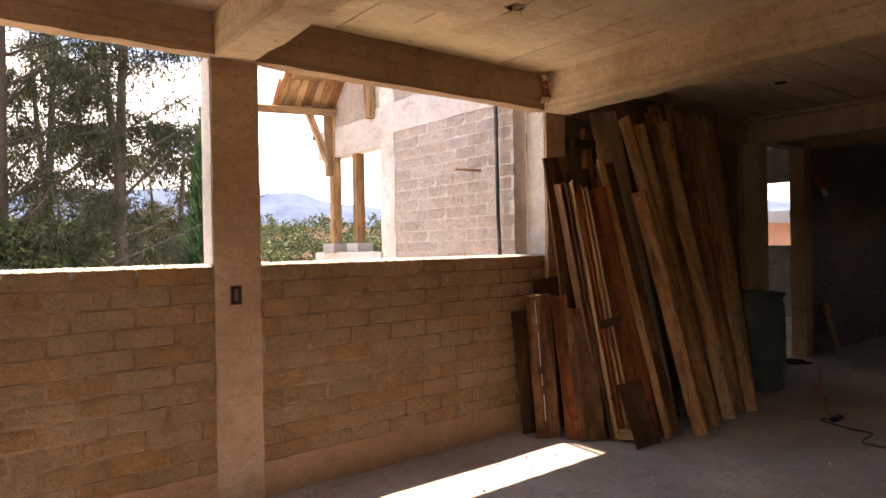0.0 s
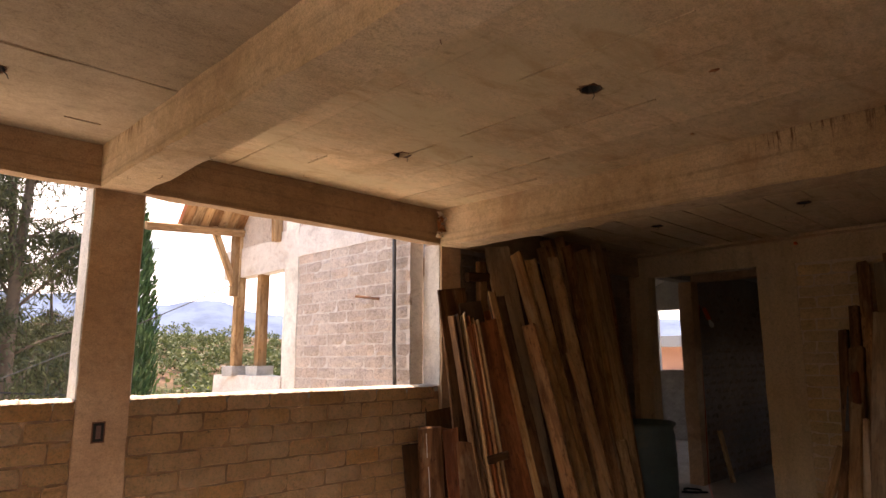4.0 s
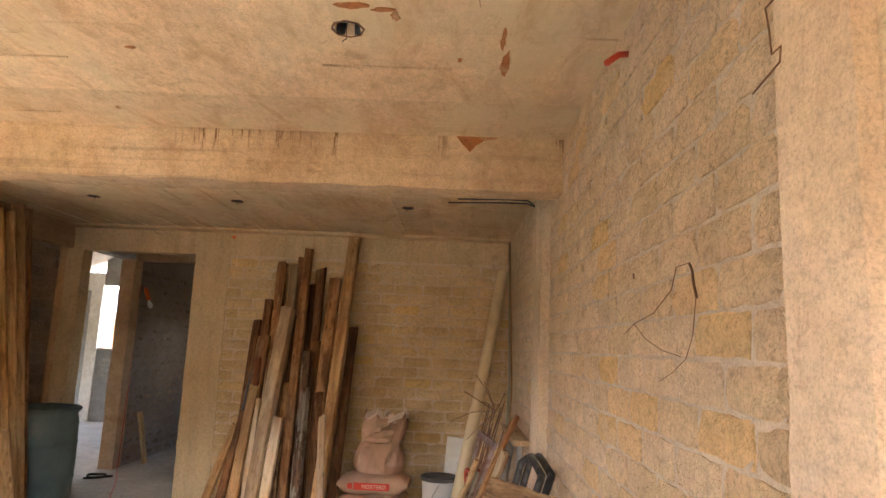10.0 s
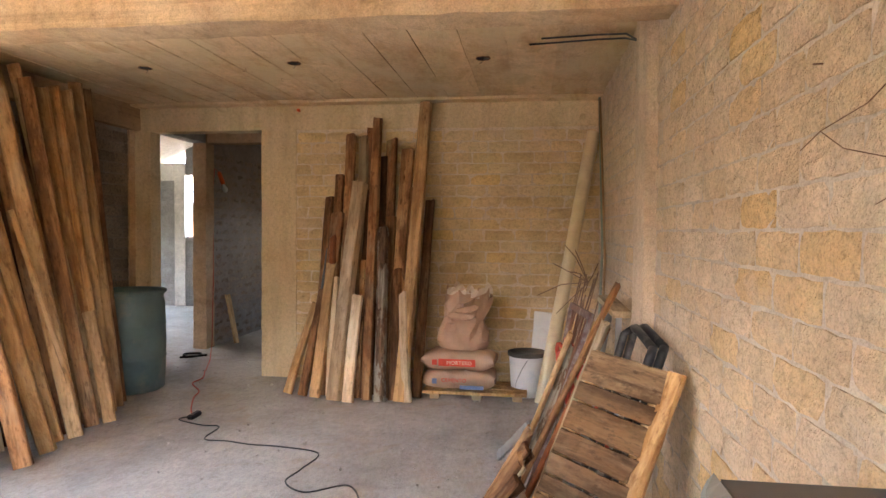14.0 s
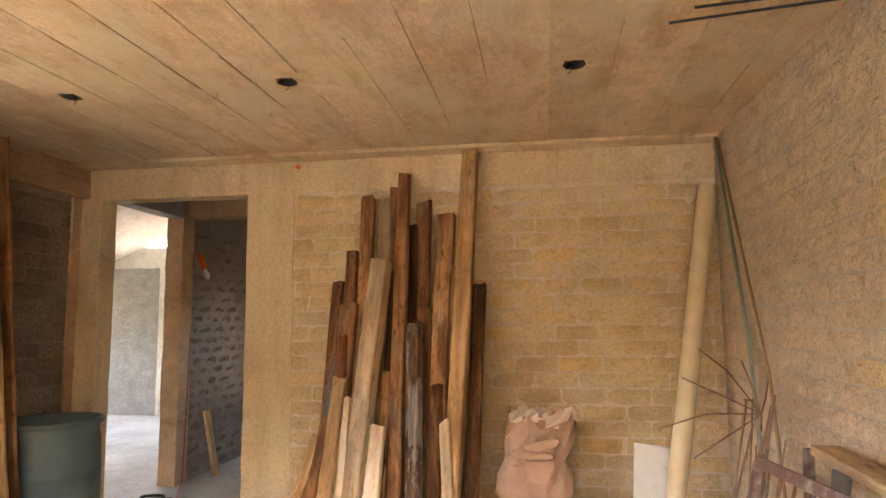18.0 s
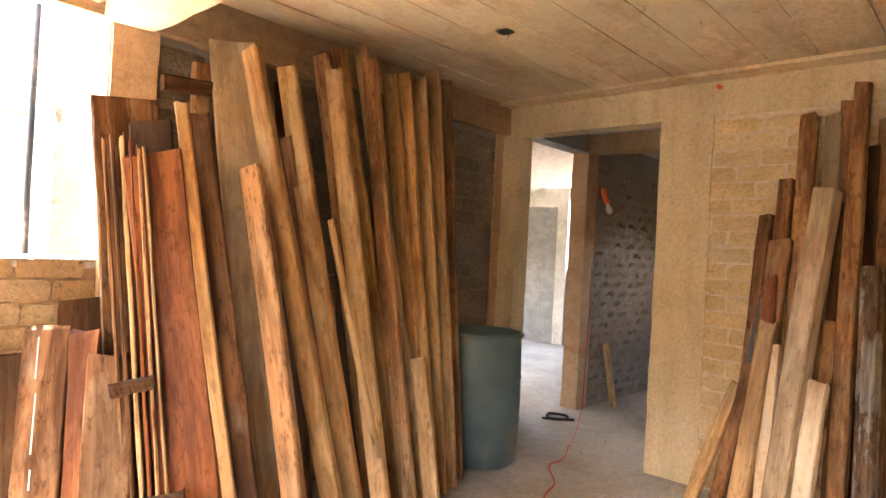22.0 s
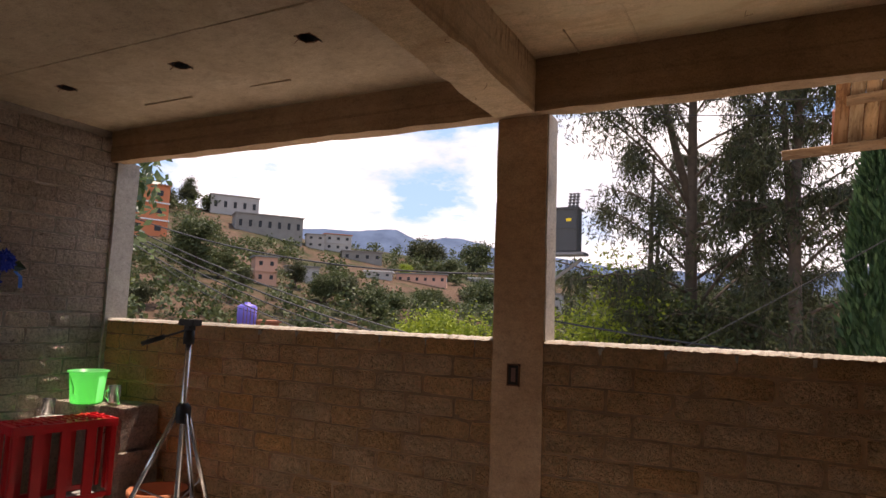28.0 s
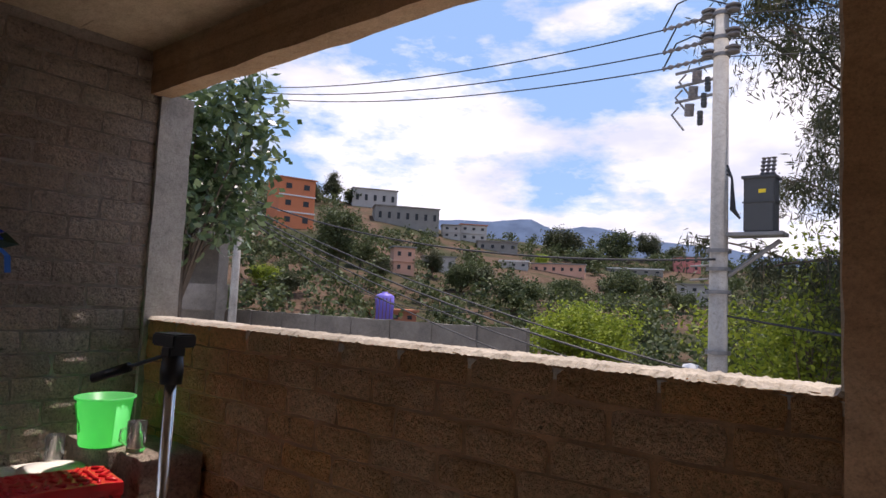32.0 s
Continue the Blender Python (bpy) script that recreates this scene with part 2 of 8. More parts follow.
def timber(name, dark, mid, light, across=26, rough=0.75, paint=None, wear=0.35, dusty=0.4):
    k = Nodes(name, rough, spec=0.12)
    off = k.n.new("ShaderNodeCombineXYZ")
    r = k.rand()
    k.l.new(k.math("MULTIPLY", r, 37.0), off.inputs[0])
    k.l.new(k.math("MULTIPLY", r, 11.0), off.inputs[2])
    v = k.space((1, 1, 0.045), offset=off.outputs[0])
    grain = k.noise(across, 6, 0.62, v, 1.2)
    c = k.ramp(grain, [(0.15, dark), (0.46, mid), (0.8, light)])
    tone = k.ramp(r, [(0.0, 0.5), (0.3, 0.8), (0.65, 1.0), (1.0, 1.3)])
    c = k.mix(0.95, c, tone, "MULTIPLY")
    v2 = k.space((1, 1, 0.4), offset=off.outputs[0])
    split = k.ramp(k.noise(across * 2.2, 3, 0.6, k.space((1, 1, 0.02), offset=off.outputs[0])), [(0.27, 0.7), (0.34, 0.0)])
    c = k.mix(split, c, (dark[0] * 0.35, dark[1] * 0.35, dark[2] * 0.35))
    warm = k.ramp(k.noise(3.5, 5, 0.6, k.space((1, 1, 0.35), offset=off.outputs[0])), [(0.4, 0.0), (0.6, 0.55)])
    c = k.mix(warm, c, (mid[0] * 1.15, mid[1] * 0.86, mid[2] * 0.62))
    dirt = k.ramp(k.noise(7.5, 7, 0.7, k.space((1, 1, 0.22), offset=off.outputs[0]), 0.4), [(0.46, 0.0), (0.6, wear + 0.45)])
    c = k.mix(dirt, c, (dark[0] * 0.6, dark[1] * 0.5, dark[2] * 0.45))
    fleck = k.ramp(k.noise(38, 4, 0.7, k.space((1, 1, 0.4), offset=off.outputs[0])), [(0.55, 0.0), (0.64, wear + 0.25)])
    c = k.mix(fleck, c, (dark[0] * 0.5, dark[1] * 0.42, dark[2] * 0.4))
    dust = k.ramp(k.noise(7, 5, 0.6, v2), [(0.56, 0.0), (0.72, dusty)])
    c = k.mix(dust, c, (0.42, 0.31, 0.19))
    knots = k.ramp(k.voronoi(5.5, k.space((1.6, 1.6, 0.55), offset=off.outputs[0])), [(0.05, 0.85), (0.11, 0.0)])
    c = k.mix(knots, c, (dark[0] * 0.5, dark[1] * 0.45, dark[2] * 0.4))
    if paint:
        flake = k.ramp(k.noise(11, 7, 0.7, v2), [(0.47, 0.0), (0.53, 0.9)])
        c = k.mix(flake, c, paint)
    # dull grey weathering on some pieces, bark-brown runs along the length of others
    hue = k.math("FRACT", k.math("MULTIPLY", r, 7.3))
    c = k.mix(k.ramp(hue, [(0.45, 0.0), (0.95, 0.4)]), c, k.mix(1.0, c, (0.92, 0.98, 1.12), "MULTIPLY"))
    runs = k.ramp(k.noise(13, 5, 0.7, k.space((1, 1, 0.1), offset=off.outputs[0]), 0.3), [(0.5, 0.0), (0.58, 0.75)])
    c = k.mix(k.math("MULTIPLY", runs, wear + 0.3), c, (dark[0] * 0.45, dark[1] * 0.36, dark[2] * 0.3))
    n = k.bump(grain, 0.35, 0.004)
    n = k.bump(k.noise(40, 4, 0.6, v2), 0.25, 0.006, n)
    return k.done(c, n)


def plain(name, color, rough=0.5, metal=0.0, vary=0.25, scale=14, bump=0.1, spec=0.4, dirt=None):
    k = Nodes(name, rough, metal, spec)
    c = k.mix(vary, color, k.ramp(k.noise(scale, 5, 0.6), [(0.3, 0.5), (0.5, 1.0), (0.75, 1.4)]), "MULTIPLY")
    if dirt:
        c = k.mix(k.ramp(k.noise(scale * 0.4, 6, 0.7), [(0.5, 0.0), (0.66, 0.75)]), c, dirt)
    return k.done(c, k.bump(k.noise(scale * 5, 4, 0.6), bump, 0.004))


def leaves(name, dark, light, trans=0.3):
    k = Nodes(name, 0.6, spec=0.3)
    c = k.ramp(k.island(), [(0.0, dark), (1.0, light)])
    k.done(c)
    k.b.inputs["Transmission Weight"].default_value = 0.0
    t = k.n.new("ShaderNodeBsdfTranslucent")
    k.l.new(c, t.inputs["Color"])
    mx = k.n.new("ShaderNodeMixShader")
    mx.inputs[0].default_value = trans
    k.l.new(k.b.outputs[0], mx.inputs[1])
    k.l.new(t.outputs[0], mx.inputs[2])
    k.l.new(mx.outputs[0], k.n["Material Output"].inputs["Surface"])
    return k.m


CONC = concrete("raw concrete", (0.4, 0.24, 0.13), (0.52, 0.335, 0.2), (0.63, 0.45, 0.295), (1, 1, 1), stain_amount=0.35, bump=0.5)
CONC_BEAM = concrete("raw beam concrete with rust drips", (0.42, 0.28, 0.16), (0.55, 0.395, 0.24), (0.66, 0.5, 0.335), (1, 1, 1), stain_amount=0.35, bump=0.7, drip=0.9, seams=True)
CONC_CEIL = concrete("board-marked ceiling concrete", (0.53, 0.36, 0.21), (0.63, 0.455, 0.28), (0.7, 0.53, 0.35), (1, 1, 1), stain=(0.42, 0.24, 0.11), stain_amount=0.3, bump=0.4, alt=(0.62, 0.5, 0.31))
# north beam: form stains, and its backlit shade put into a darker brown
CONC_DARK = concrete("brown form-stained concrete in backlit shade", (0.27, 0.17, 0.1), (0.36, 0.235, 0.14), (0.45, 0.31, 0.195), stain_amount=0.4, bump=0.7, seams=True)
CONC_EAST = concrete("yellowish beige column concrete", (0.5, 0.37, 0.215), (0.6, 0.455, 0.28), (0.67, 0.53, 0.35), (1, 1, 0.15), stain=(0.42, 0.25, 0.12), stain_amount=0.3, bump=0.4)
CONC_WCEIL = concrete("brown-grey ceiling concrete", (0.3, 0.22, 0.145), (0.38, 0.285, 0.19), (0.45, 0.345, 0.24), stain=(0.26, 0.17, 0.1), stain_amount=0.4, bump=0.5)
CONC_WHITE = concrete("pale whitish concrete", (0.5, 0.46, 0.4), (0.66, 0.62, 0.55), (0.78, 0.74, 0.68), stain=(0.45, 0.36, 0.26), stain_amount=0.25)
CONC_PALE = concrete("pale pinkish column concrete", (0.5, 0.37, 0.25), (0.58, 0.45, 0.32), (0.66, 0.53, 0.4), (1, 1, 0.1), stain_amount=0.15, bump=0.3)
CONC_GREY = concrete("grey concrete", (0.26, 0.245, 0.22), (0.36, 0.34, 0.31), (0.46, 0.44, 0.4), stain=(0.2, 0.17, 0.14), stain_amount=0.3)
BLOCK_PARAPET = blockwork("reddish porous block", [(0.74, 0.43, 0.2), (0.79, 0.49, 0.25), (0.81, 0.54, 0.31), (0.86, 0.47, 0.19), (0.8, 0.57, 0.37)], 2.2, 0.3)
BLOCK_TAN = blockwork("ochre porous block", [(0.58, 0.41, 0.225), (0.62, 0.445, 0.25), (0.65, 0.48, 0.285), (0.65, 0.44, 0.2), (0.64, 0.51, 0.37)], 0.6, 0.3)
BLOCK_PALE = blockwork("pale beige porous block", [(0.63, 0.475, 0.31), (0.66, 0.5, 0.335), (0.68, 0.53, 0.38), (0.68, 0.46, 0.22), (0.64, 0.53, 0.42)], 0.8, 0.34)
BLOCK_WEST = blockwork("grey-brown wall block", [(0.52, 0.41, 0.325), (0.59, 0.475, 0.385), (0.64, 0.535, 0.44), (0.62, 0.48, 0.38), (0.66, 0.56, 0.48)], 1.9, 0.5)
BLOCK_LIGHT = blockwork("pale grey block", [(0.34, 0.325, 0.3), (0.39, 0.375, 0.35), (0.42, 0.4, 0.375), (0.36, 0.345, 0.315), (0.46, 0.44, 0.41)], 0.8, 0.4)
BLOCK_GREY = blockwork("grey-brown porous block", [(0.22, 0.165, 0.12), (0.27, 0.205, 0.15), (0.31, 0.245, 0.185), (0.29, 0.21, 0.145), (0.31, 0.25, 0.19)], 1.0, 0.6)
BLOCK_PINK = blockwork("pale pinkish block", [(0.5, 0.41, 0.345), (0.55, 0.46, 0.395), (0.59, 0.51, 0.445), (0.57, 0.45, 0.37), (0.62, 0.56, 0.5)], 0.9, 0.45)
MORTAR = concrete("sandy mortar", (0.33, 0.18, 0.09), (0.4, 0.235, 0.125), (0.47, 0.295, 0.17), bump=0.5)
MORTAR_TAN = concrete("pale mortar", (0.55, 0.42, 0.29), (0.63, 0.5, 0.36), (0.69, 0.56, 0.43), bump=0.35)
MORTAR_PALE = concrete("pale grey-pink mortar", (0.46, 0.37, 0.28), (0.54, 0.45, 0.355), (0.61, 0.52, 0.42), bump=0.5)
MORTAR_JOINT = concrete("shadowy crumbled joint mortar", (0.24, 0.13, 0.066), (0.33, 0.19, 0.1), (0.42, 0.26, 0.145), bump=0.7)
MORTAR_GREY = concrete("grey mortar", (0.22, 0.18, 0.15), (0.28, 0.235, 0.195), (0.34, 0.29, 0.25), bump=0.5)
MORTAR_PINK = concrete("pale grey mortar", (0.5, 0.45, 0.4), (0.6, 0.55, 0.5), (0.67, 0.62, 0.57), bump=0.5)
FLOOR = concrete("dusty floor screed", (0.34, 0.3, 0.26), (0.44, 0.4, 0.355), (0.53, 0.49, 0.44), stain=(0.42, 0.32, 0.22), stain_amount=0.5, bump=0.5)
WOOD_OLD = timber("weathered form timber", (0.2, 0.1, 0.045), (0.36, 0.2, 0.095), (0.5, 0.31, 0.16))
WOOD_LIGHT = timber("newer pale timber", (0.35, 0.21, 0.095), (0.52, 0.34, 0.17), (0.64, 0.45, 0.25), wear=0.2)
WOOD_GREY = timber("cement-stained timber", (0.34, 0.25, 0.15), (0.45, 0.345, 0.22), (0.52, 0.41, 0.275), across=14, wear=0.15)
WOOD_DARK = timber("dark brown varnished timber", (0.045, 0.021, 0.009), (0.095, 0.046, 0.02), (0.15, 0.077, 0.035), rough=0.65, wear=0.2, dusty=0.1)
WOOD_RED = timber("reddish varnished board", (0.13, 0.042, 0.016), (0.24, 0.083, 0.03), (0.33, 0.125, 0.047), rough=0.45, wear=0.25, dusty=0.1)
WOOD_BROWN = timber("brown rough-sawn timber", (0.1, 0.045, 0.02), (0.22, 0.115, 0.055), (0.34, 0.2, 0.105), wear=0.35)
WOOD_PALE = timber("pale raw board", (0.5, 0.36, 0.22), (0.66, 0.52, 0.35), (0.76, 0.63, 0.46), wear=0.1, dusty=0.2)
WOOD_CEM = timber("cement-splashed timber", (0.06, 0.035, 0.02), (0.16, 0.1, 0.06), (0.25, 0.17, 0.1), paint=(0.3, 0.26, 0.2))
WOOD_SUN = timber("sunlit pine", (0.36, 0.19, 0.07), (0.55, 0.33, 0.14), (0.68, 0.46, 0.23), wear=0.3)
WOOD_PALLET = timber("grey-brown pallet timber", (0.08, 0.045, 0.022), (0.17, 0.105, 0.055), (0.28, 0.19, 0.11), wear=0.3, dusty=0.4)
BARREL = plain("blue-green plastic", (0.085, 0.125, 0.115), 0.55, vary=0.4, scale=5, dirt=(0.2, 0.18, 0.125))
RUST = plain("rusty painted steel", (0.19, 0.11, 0.09), 0.75, 0.3, 0.5, 22, 0.4, dirt=(0.45, 0.42, 0.38))
RUSTY = plain("rusted rod", (0.17, 0.08, 0.045), 0.85, 0.2, 0.5, 30, 0.4)
BLACK_PIPE = plain("black steel tube", (0.05, 0.052, 0.055), 0.45, 0.4, 0.3, 10, dirt=(0.2, 0.19, 0.17))
DARK = plain("near-black matte", (0.02, 0.017, 0.014), 0.9)
GALV = plain("galvanised steel", (0.45, 0.45, 0.44), 0.45, 0.85, 0.3, 20)
CREAM = plain("cream drain tube", (0.66, 0.53, 0.33), 0.5, vary=0.18, scale=6, dirt=(0.52, 0.4, 0.26))
WHITE = plain("dirty white panel", (0.72, 0.69, 0.63), 0.6, vary=0.2, scale=5, dirt=(0.5, 0.43, 0.34))
SACK = plain("kraft cement sack", (0.45, 0.265, 0.17), 0.85, vary=0.4, scale=6, bump=0.5, dirt=(0.38, 0.27, 0.19))
RED_INK = plain("red print", (0.58, 0.06, 0.03), 0.8)
BLUE_INK = plain("blue print", (0.16, 0.2, 0.32), 0.8)
PALE_INK = plain("pale print", (0.66, 0.52, 0.4), 0.8)
RED_HOSE = plain("red corrugated conduit", (0.5, 0.06, 0.03), 0.5, vary=0.3, scale=9)
ORANGE = plain("orange plastic", (0.75, 0.13, 0.03), 0.45, vary=0.1)
RED_PLASTIC = plain("red crate plastic", (0.5, 0.015, 0.02), 0.35, vary=0.25, scale=8)
CORD = plain("brown cord", (0.2, 0.09, 0.05), 0.7)
BLACK = plain("black plastic", (0.02, 0.02, 0.021), 0.45, vary=0.2)
DUSTY_BLACK = plain("dusty black casing", (0.075, 0.068, 0.06), 0.6, vary=0.3, scale=8, dirt=(0.11, 0.1, 0.088))
SILVER = plain("silver plastic", (0.26, 0.255, 0.24), 0.4, 0.3, 0.15)
CHROME = plain("brushed aluminium", (0.7, 0.69, 0.67), 0.25, 0.95, 0.1)
BLUE_PETAL = plain("blue cloth petal", (0.015, 0.045, 0.42), 0.7, vary=0.4, scale=30)
BLUE_RIBBON = plain("blue satin ribbon", (0.03, 0.15, 0.55), 0.35, vary=0.2)
LEAF_CLOTH = plain("dark green cloth leaf", (0.012, 0.03, 0.015), 0.6)
TERRACOTTA = plain("terracotta", (0.42, 0.15, 0.07), 0.85, vary=0.25, scale=8)
PALE_BULB = plain("frosted bulb glass", (0.8, 0.78, 0.74), 0.2, vary=0.05)


# ---- building kit ----
class Shape:
    """Collects vertices and faces for one mesh."""

    def __init__(self):
        self.v, self.f = [], []

    def add(self, verts, faces):
        o = len(self.v)
        self.v += [tuple(p) for p in verts]
        self.f += [tuple(i + o for i in q) for q in faces]
        return self

    def box(self, x0, x1, y0, y1, z0, z1, m=None):
        p = [Vector(c) for c in ((x0, y0, z0), (x1, y0, z0), (x1, y1, z0), (x0, y1, z0), (x0, y0, z1), (x1, y0, z1), (x1, y1, z1), (x0, y1, z1))]
        if m is not None:
            p = [m @ c for c in p]
        return self.add(p, [(0, 3, 2, 1), (4, 5, 6, 7), (0, 1, 5, 4), (1, 2, 6, 5), (2, 3, 7, 6), (3, 0, 4, 7)])

    def tube(self, pts, radii, n=10, caps=True):
        pts = [Vector(p) for p in pts]
        if not isinstance(radii, (list, tuple)):
            radii = [radii] * len(pts)
        verts, faces = [], []
        side = None
        for i, p in enumerate(pts):
            d = (pts[min(i + 1, len(pts) - 1)] - pts[max(i - 1, 0)]).normalized()
            if side is None:
                side = d.orthogonal().normalized()
            side = (side - d * side.dot(d)).normalized()
            up = d.cross(side)
            for a in range(n):
                t = 2 * math.pi * a / n
                verts.append(p + (side * math.cos(t) + up * math.sin(t)) * radii[i])
        for i in range(len(pts) - 1):
            for a in range(n):
                b = (a + 1) % n
                faces.append((i * n + a, i * n + b, (i + 1) * n + b, (i + 1) * n + a))
        if caps:
            faces.append(tuple(reversed(range(n))))
            faces.append(tuple((len(pts) - 1) * n + a for a in range(n)))
        return self.add(verts, faces)

    def turned(self, profile, n=24, m=None):
        """A body of revolution round z from (radius, height) pairs."""
        verts, faces = [], []
        for r, z in profile:
            for a in range(n):
                t = 2 * math.pi * a / n
                c = Vector((r * math.cos(t), r * math.sin(t), z))
                verts.append(m @ c if m is not None else c)
        for i in range(len(profile) - 1):
            for a in range(n):
                b = (a + 1) % n
                faces.append((i * n + a, i * n + b, (i + 1) * n + b, (i + 1) * n + a))
        return self.add(verts, faces)

    def mesh(self, name, bevel=0.0, smooth=False, rough=0.0):
        me = bpy.data.meshes.new(name)
        me.from_pydata(self.v, [], self.f)
        if bevel:
            bm = bmesh.new()
            bm.from_mesh(me)
            bmesh.ops.bevel(bm, geom=bm.edges[:], offset=bevel, segments=2, affect="EDGES", clamp_overlap=True)
            bm.to_mesh(me)
            bm.free()
        if rough:
            for p in me.vertices:
                p.co += noise.noise_vector(p.co * 7.3) * rough
        me.validate()
        if smooth:
            me.shade_smooth()
        return me


def obj(name, shape, mat, parent=None, m=None, label="", bevel=0.0, smooth=False, rough=0.0):
    me = shape if isinstance(shape, bpy.types.Mesh) else shape.mesh(name, bevel, smooth, rough)
    if mat is not None and not me.materials:
        me.materials.append(mat)
    ob = new(name, me)
    if m is not None:
        ob.matrix_basis = m
    if parent is not None:
        ob.parent = parent
    if label:
        ob["label"] = label
    return ob


def part(name, shape, mat, parent, label="", m=None, bevel=0.0, smooth=False, rough=0.0):
    return obj(name, shape, mat, parent, m, label, bevel, smooth, rough)


def empty(name, m, label="", category="", group="", kind=""):
    return tagged(new_at(name, m), label, category, group, kind)


def new_at(name, m):
    ob = new(name)
    ob.empty_display_size = 0.1
    ob.matrix_basis = m
    return ob


def rough_slab(x0, x1, y0, y1, z0, z1, step=0.12, amount=0.006):
    """A box of cast concrete with uneven, chipped edges: a grid on its six sides, pushed by noise."""
    s = Shape()
    lo, hi = (x0, y0, z0), (x1, y1, z1)
    for axis in range(3):
        a, b = [i for i in range(3) if i != axis]
        na, nb = max(1, round((hi[a] - lo[a]) / step)), max(1, round((hi[b] - lo[b]) / step))
        na, nb = min(na, 70), min(nb, 70)
        for end in (0, 1):
            verts, faces = [], []
            for i in range(na + 1):
                for j in range(nb + 1):
                    c = [0, 0, 0]
                    c[axis] = (lo, hi)[end][axis]
                    c[a] = lo[a] + (hi[a] - lo[a]) * i / na
                    c[b] = lo[b] + (hi[b] - lo[b]) * j / nb
                    p = Vector(c)
                    on_edge = sum(1 for q in range(3) if abs(p[q] - lo[q]) < 1e-6 or abs(p[q] - hi[q]) < 1e-6) > 1
                    k = noise.noise_vector(p * 5.1) * amount + noise.noise_vector(p * 17.0) * (amount * (1.5 if on_edge else 0.3))
                    verts.append(p + k)
            flip = (axis == 1) ^ (end == 0)
            for i in range(na):
                for j in range(nb):
                    q = (i * (nb + 1) + j, (i + 1) * (nb + 1) + j, (i + 1) * (nb + 1) + j + 1, i * (nb + 1) + j + 1)
                    faces.append(tuple(reversed(q)) if flip else q)
            s.add(verts, faces)
    return s


# ---- plan ----
X_W, X_E, Y_S, Y_N = 0.0, 8.47, 0.0, 4.50     # inner faces of the room
PARAPET, BEAM, DEPTH = 1.295, 2.385, 0.15      # parapet's top, beams' underside, wall thickness
C1, C2 = 2.905, 3.158                          # column between the two openings
JAMB = 5.42                                    # east jamb of the second opening
DOOR_Y0, DOOR_Y1, DOOR_Z = 3.178, 4.325, 2.372
CEIL_W, CEIL_M, CEIL_E = 2.60, 2.65, 2.62
BEAM_Y = 4.432


def setting(name, shape, mat, **kw):
    return tagged(obj(name, shape, mat, **kw), kind="structure")


# floor: one uneven screed, through the door as well
def floor_sheet():
    s = Shape()
    nx, ny = 90, 60
    x0, x1, y0, y1 = -0.15, 13.8, -0.15, 9.2
    verts, faces = [], []
    for j in range(ny + 1):
        for i in range(nx + 1):
            p = Vector((x0 + (x1 - x0) * i / nx, y0 + (y1 - y0) * j / ny, 0))
            p.z = -0.003 + 0.004 * noise.noise(p * 1.7) + 0.002 * noise.noise(p * 6)
            verts.append(p)
    for j in range(ny):
        for i in range(nx):
            p = verts[j * (nx + 1) + i]
            if p.x < 8.3 and p.y > 4.5:
                continue
            a = j * (nx + 1) + i
            faces.append((a, a + 1, a + nx + 2, a + nx + 1))
    return s.add(verts, faces)


setting("floor", floor_sheet(), FLOOR, smooth=True)
setting("floor_slab", Shape().box(-0.15, 13.4, -0.15, 4.65, -0.2, -0.02).box(8.3, 13.8, 4.65, 9.2, -0.2, -0.02), CONC_GREY)


# ceilings: cast strips with the marks of the form boards, open where the lamp boxes sit
def ceiling(name, x0, x1, y0, y1, z, along, width, holes, ridge=0.5, drop=0.003, mat=None):
    s = Shape()
    rng = random.Random(name)
    lo, hi = (y0, y1) if along == "x" else (x0, x1)
    a0, a1 = (x0, x1) if along == "x" else (y0, y1)
    edges = [lo]
    while edges[-1] < hi - width * 0.6:
        edges.append(min(hi, edges[-1] + width * rng.uniform(0.85, 1.15)))
    edges[-1] = hi

    def strip(c0, c1, b0, b1, zz):
        if along == "x":
            s.box(b0, b1, c0, c1, zz, z + 0.16)
        else:
            s.box(c0, c1, b0, b1, zz, z + 0.16)

    for c0, c1 in zip(edges, edges[1:]):
        zz = z + rng.uniform(-drop, drop)
        cuts = []
        for hx, hy in holes:
            hc, ha = (hy, hx) if along == "x" else (hx, hy)
            if c0 - 0.045 < hc < c1 + 0.045:
                cuts.append((ha, hc))
        cuts.sort()
        at = a0
        for ha, hc in cuts:
            strip(c0, c1, at, ha - 0.045, zz)
            if hc - 0.045 > c0:
                strip(c0, hc - 0.045, ha - 0.045, ha + 0.045, zz)
            if hc + 0.045 < c1:
                strip(hc + 0.045, c1, ha - 0.045, ha + 0.045, zz)
            at = ha + 0.045
        strip(c0, c1, at, a1, zz)
        # a broken ridge of grout along the joint
        b = a0
        while b < a1:
            w = rng.uniform(0.1, 0.5)
            if rng.random() < ridge:
                h = rng.uniform(0.003, 0.009)
                strip(c1 - rng.uniform(0.002, 0.005), c1 + rng.uniform(0.002, 0.006), b, min(a1, b + w), zz - h)
            b += w
    return setting(name, s, mat or CONC_CEIL)


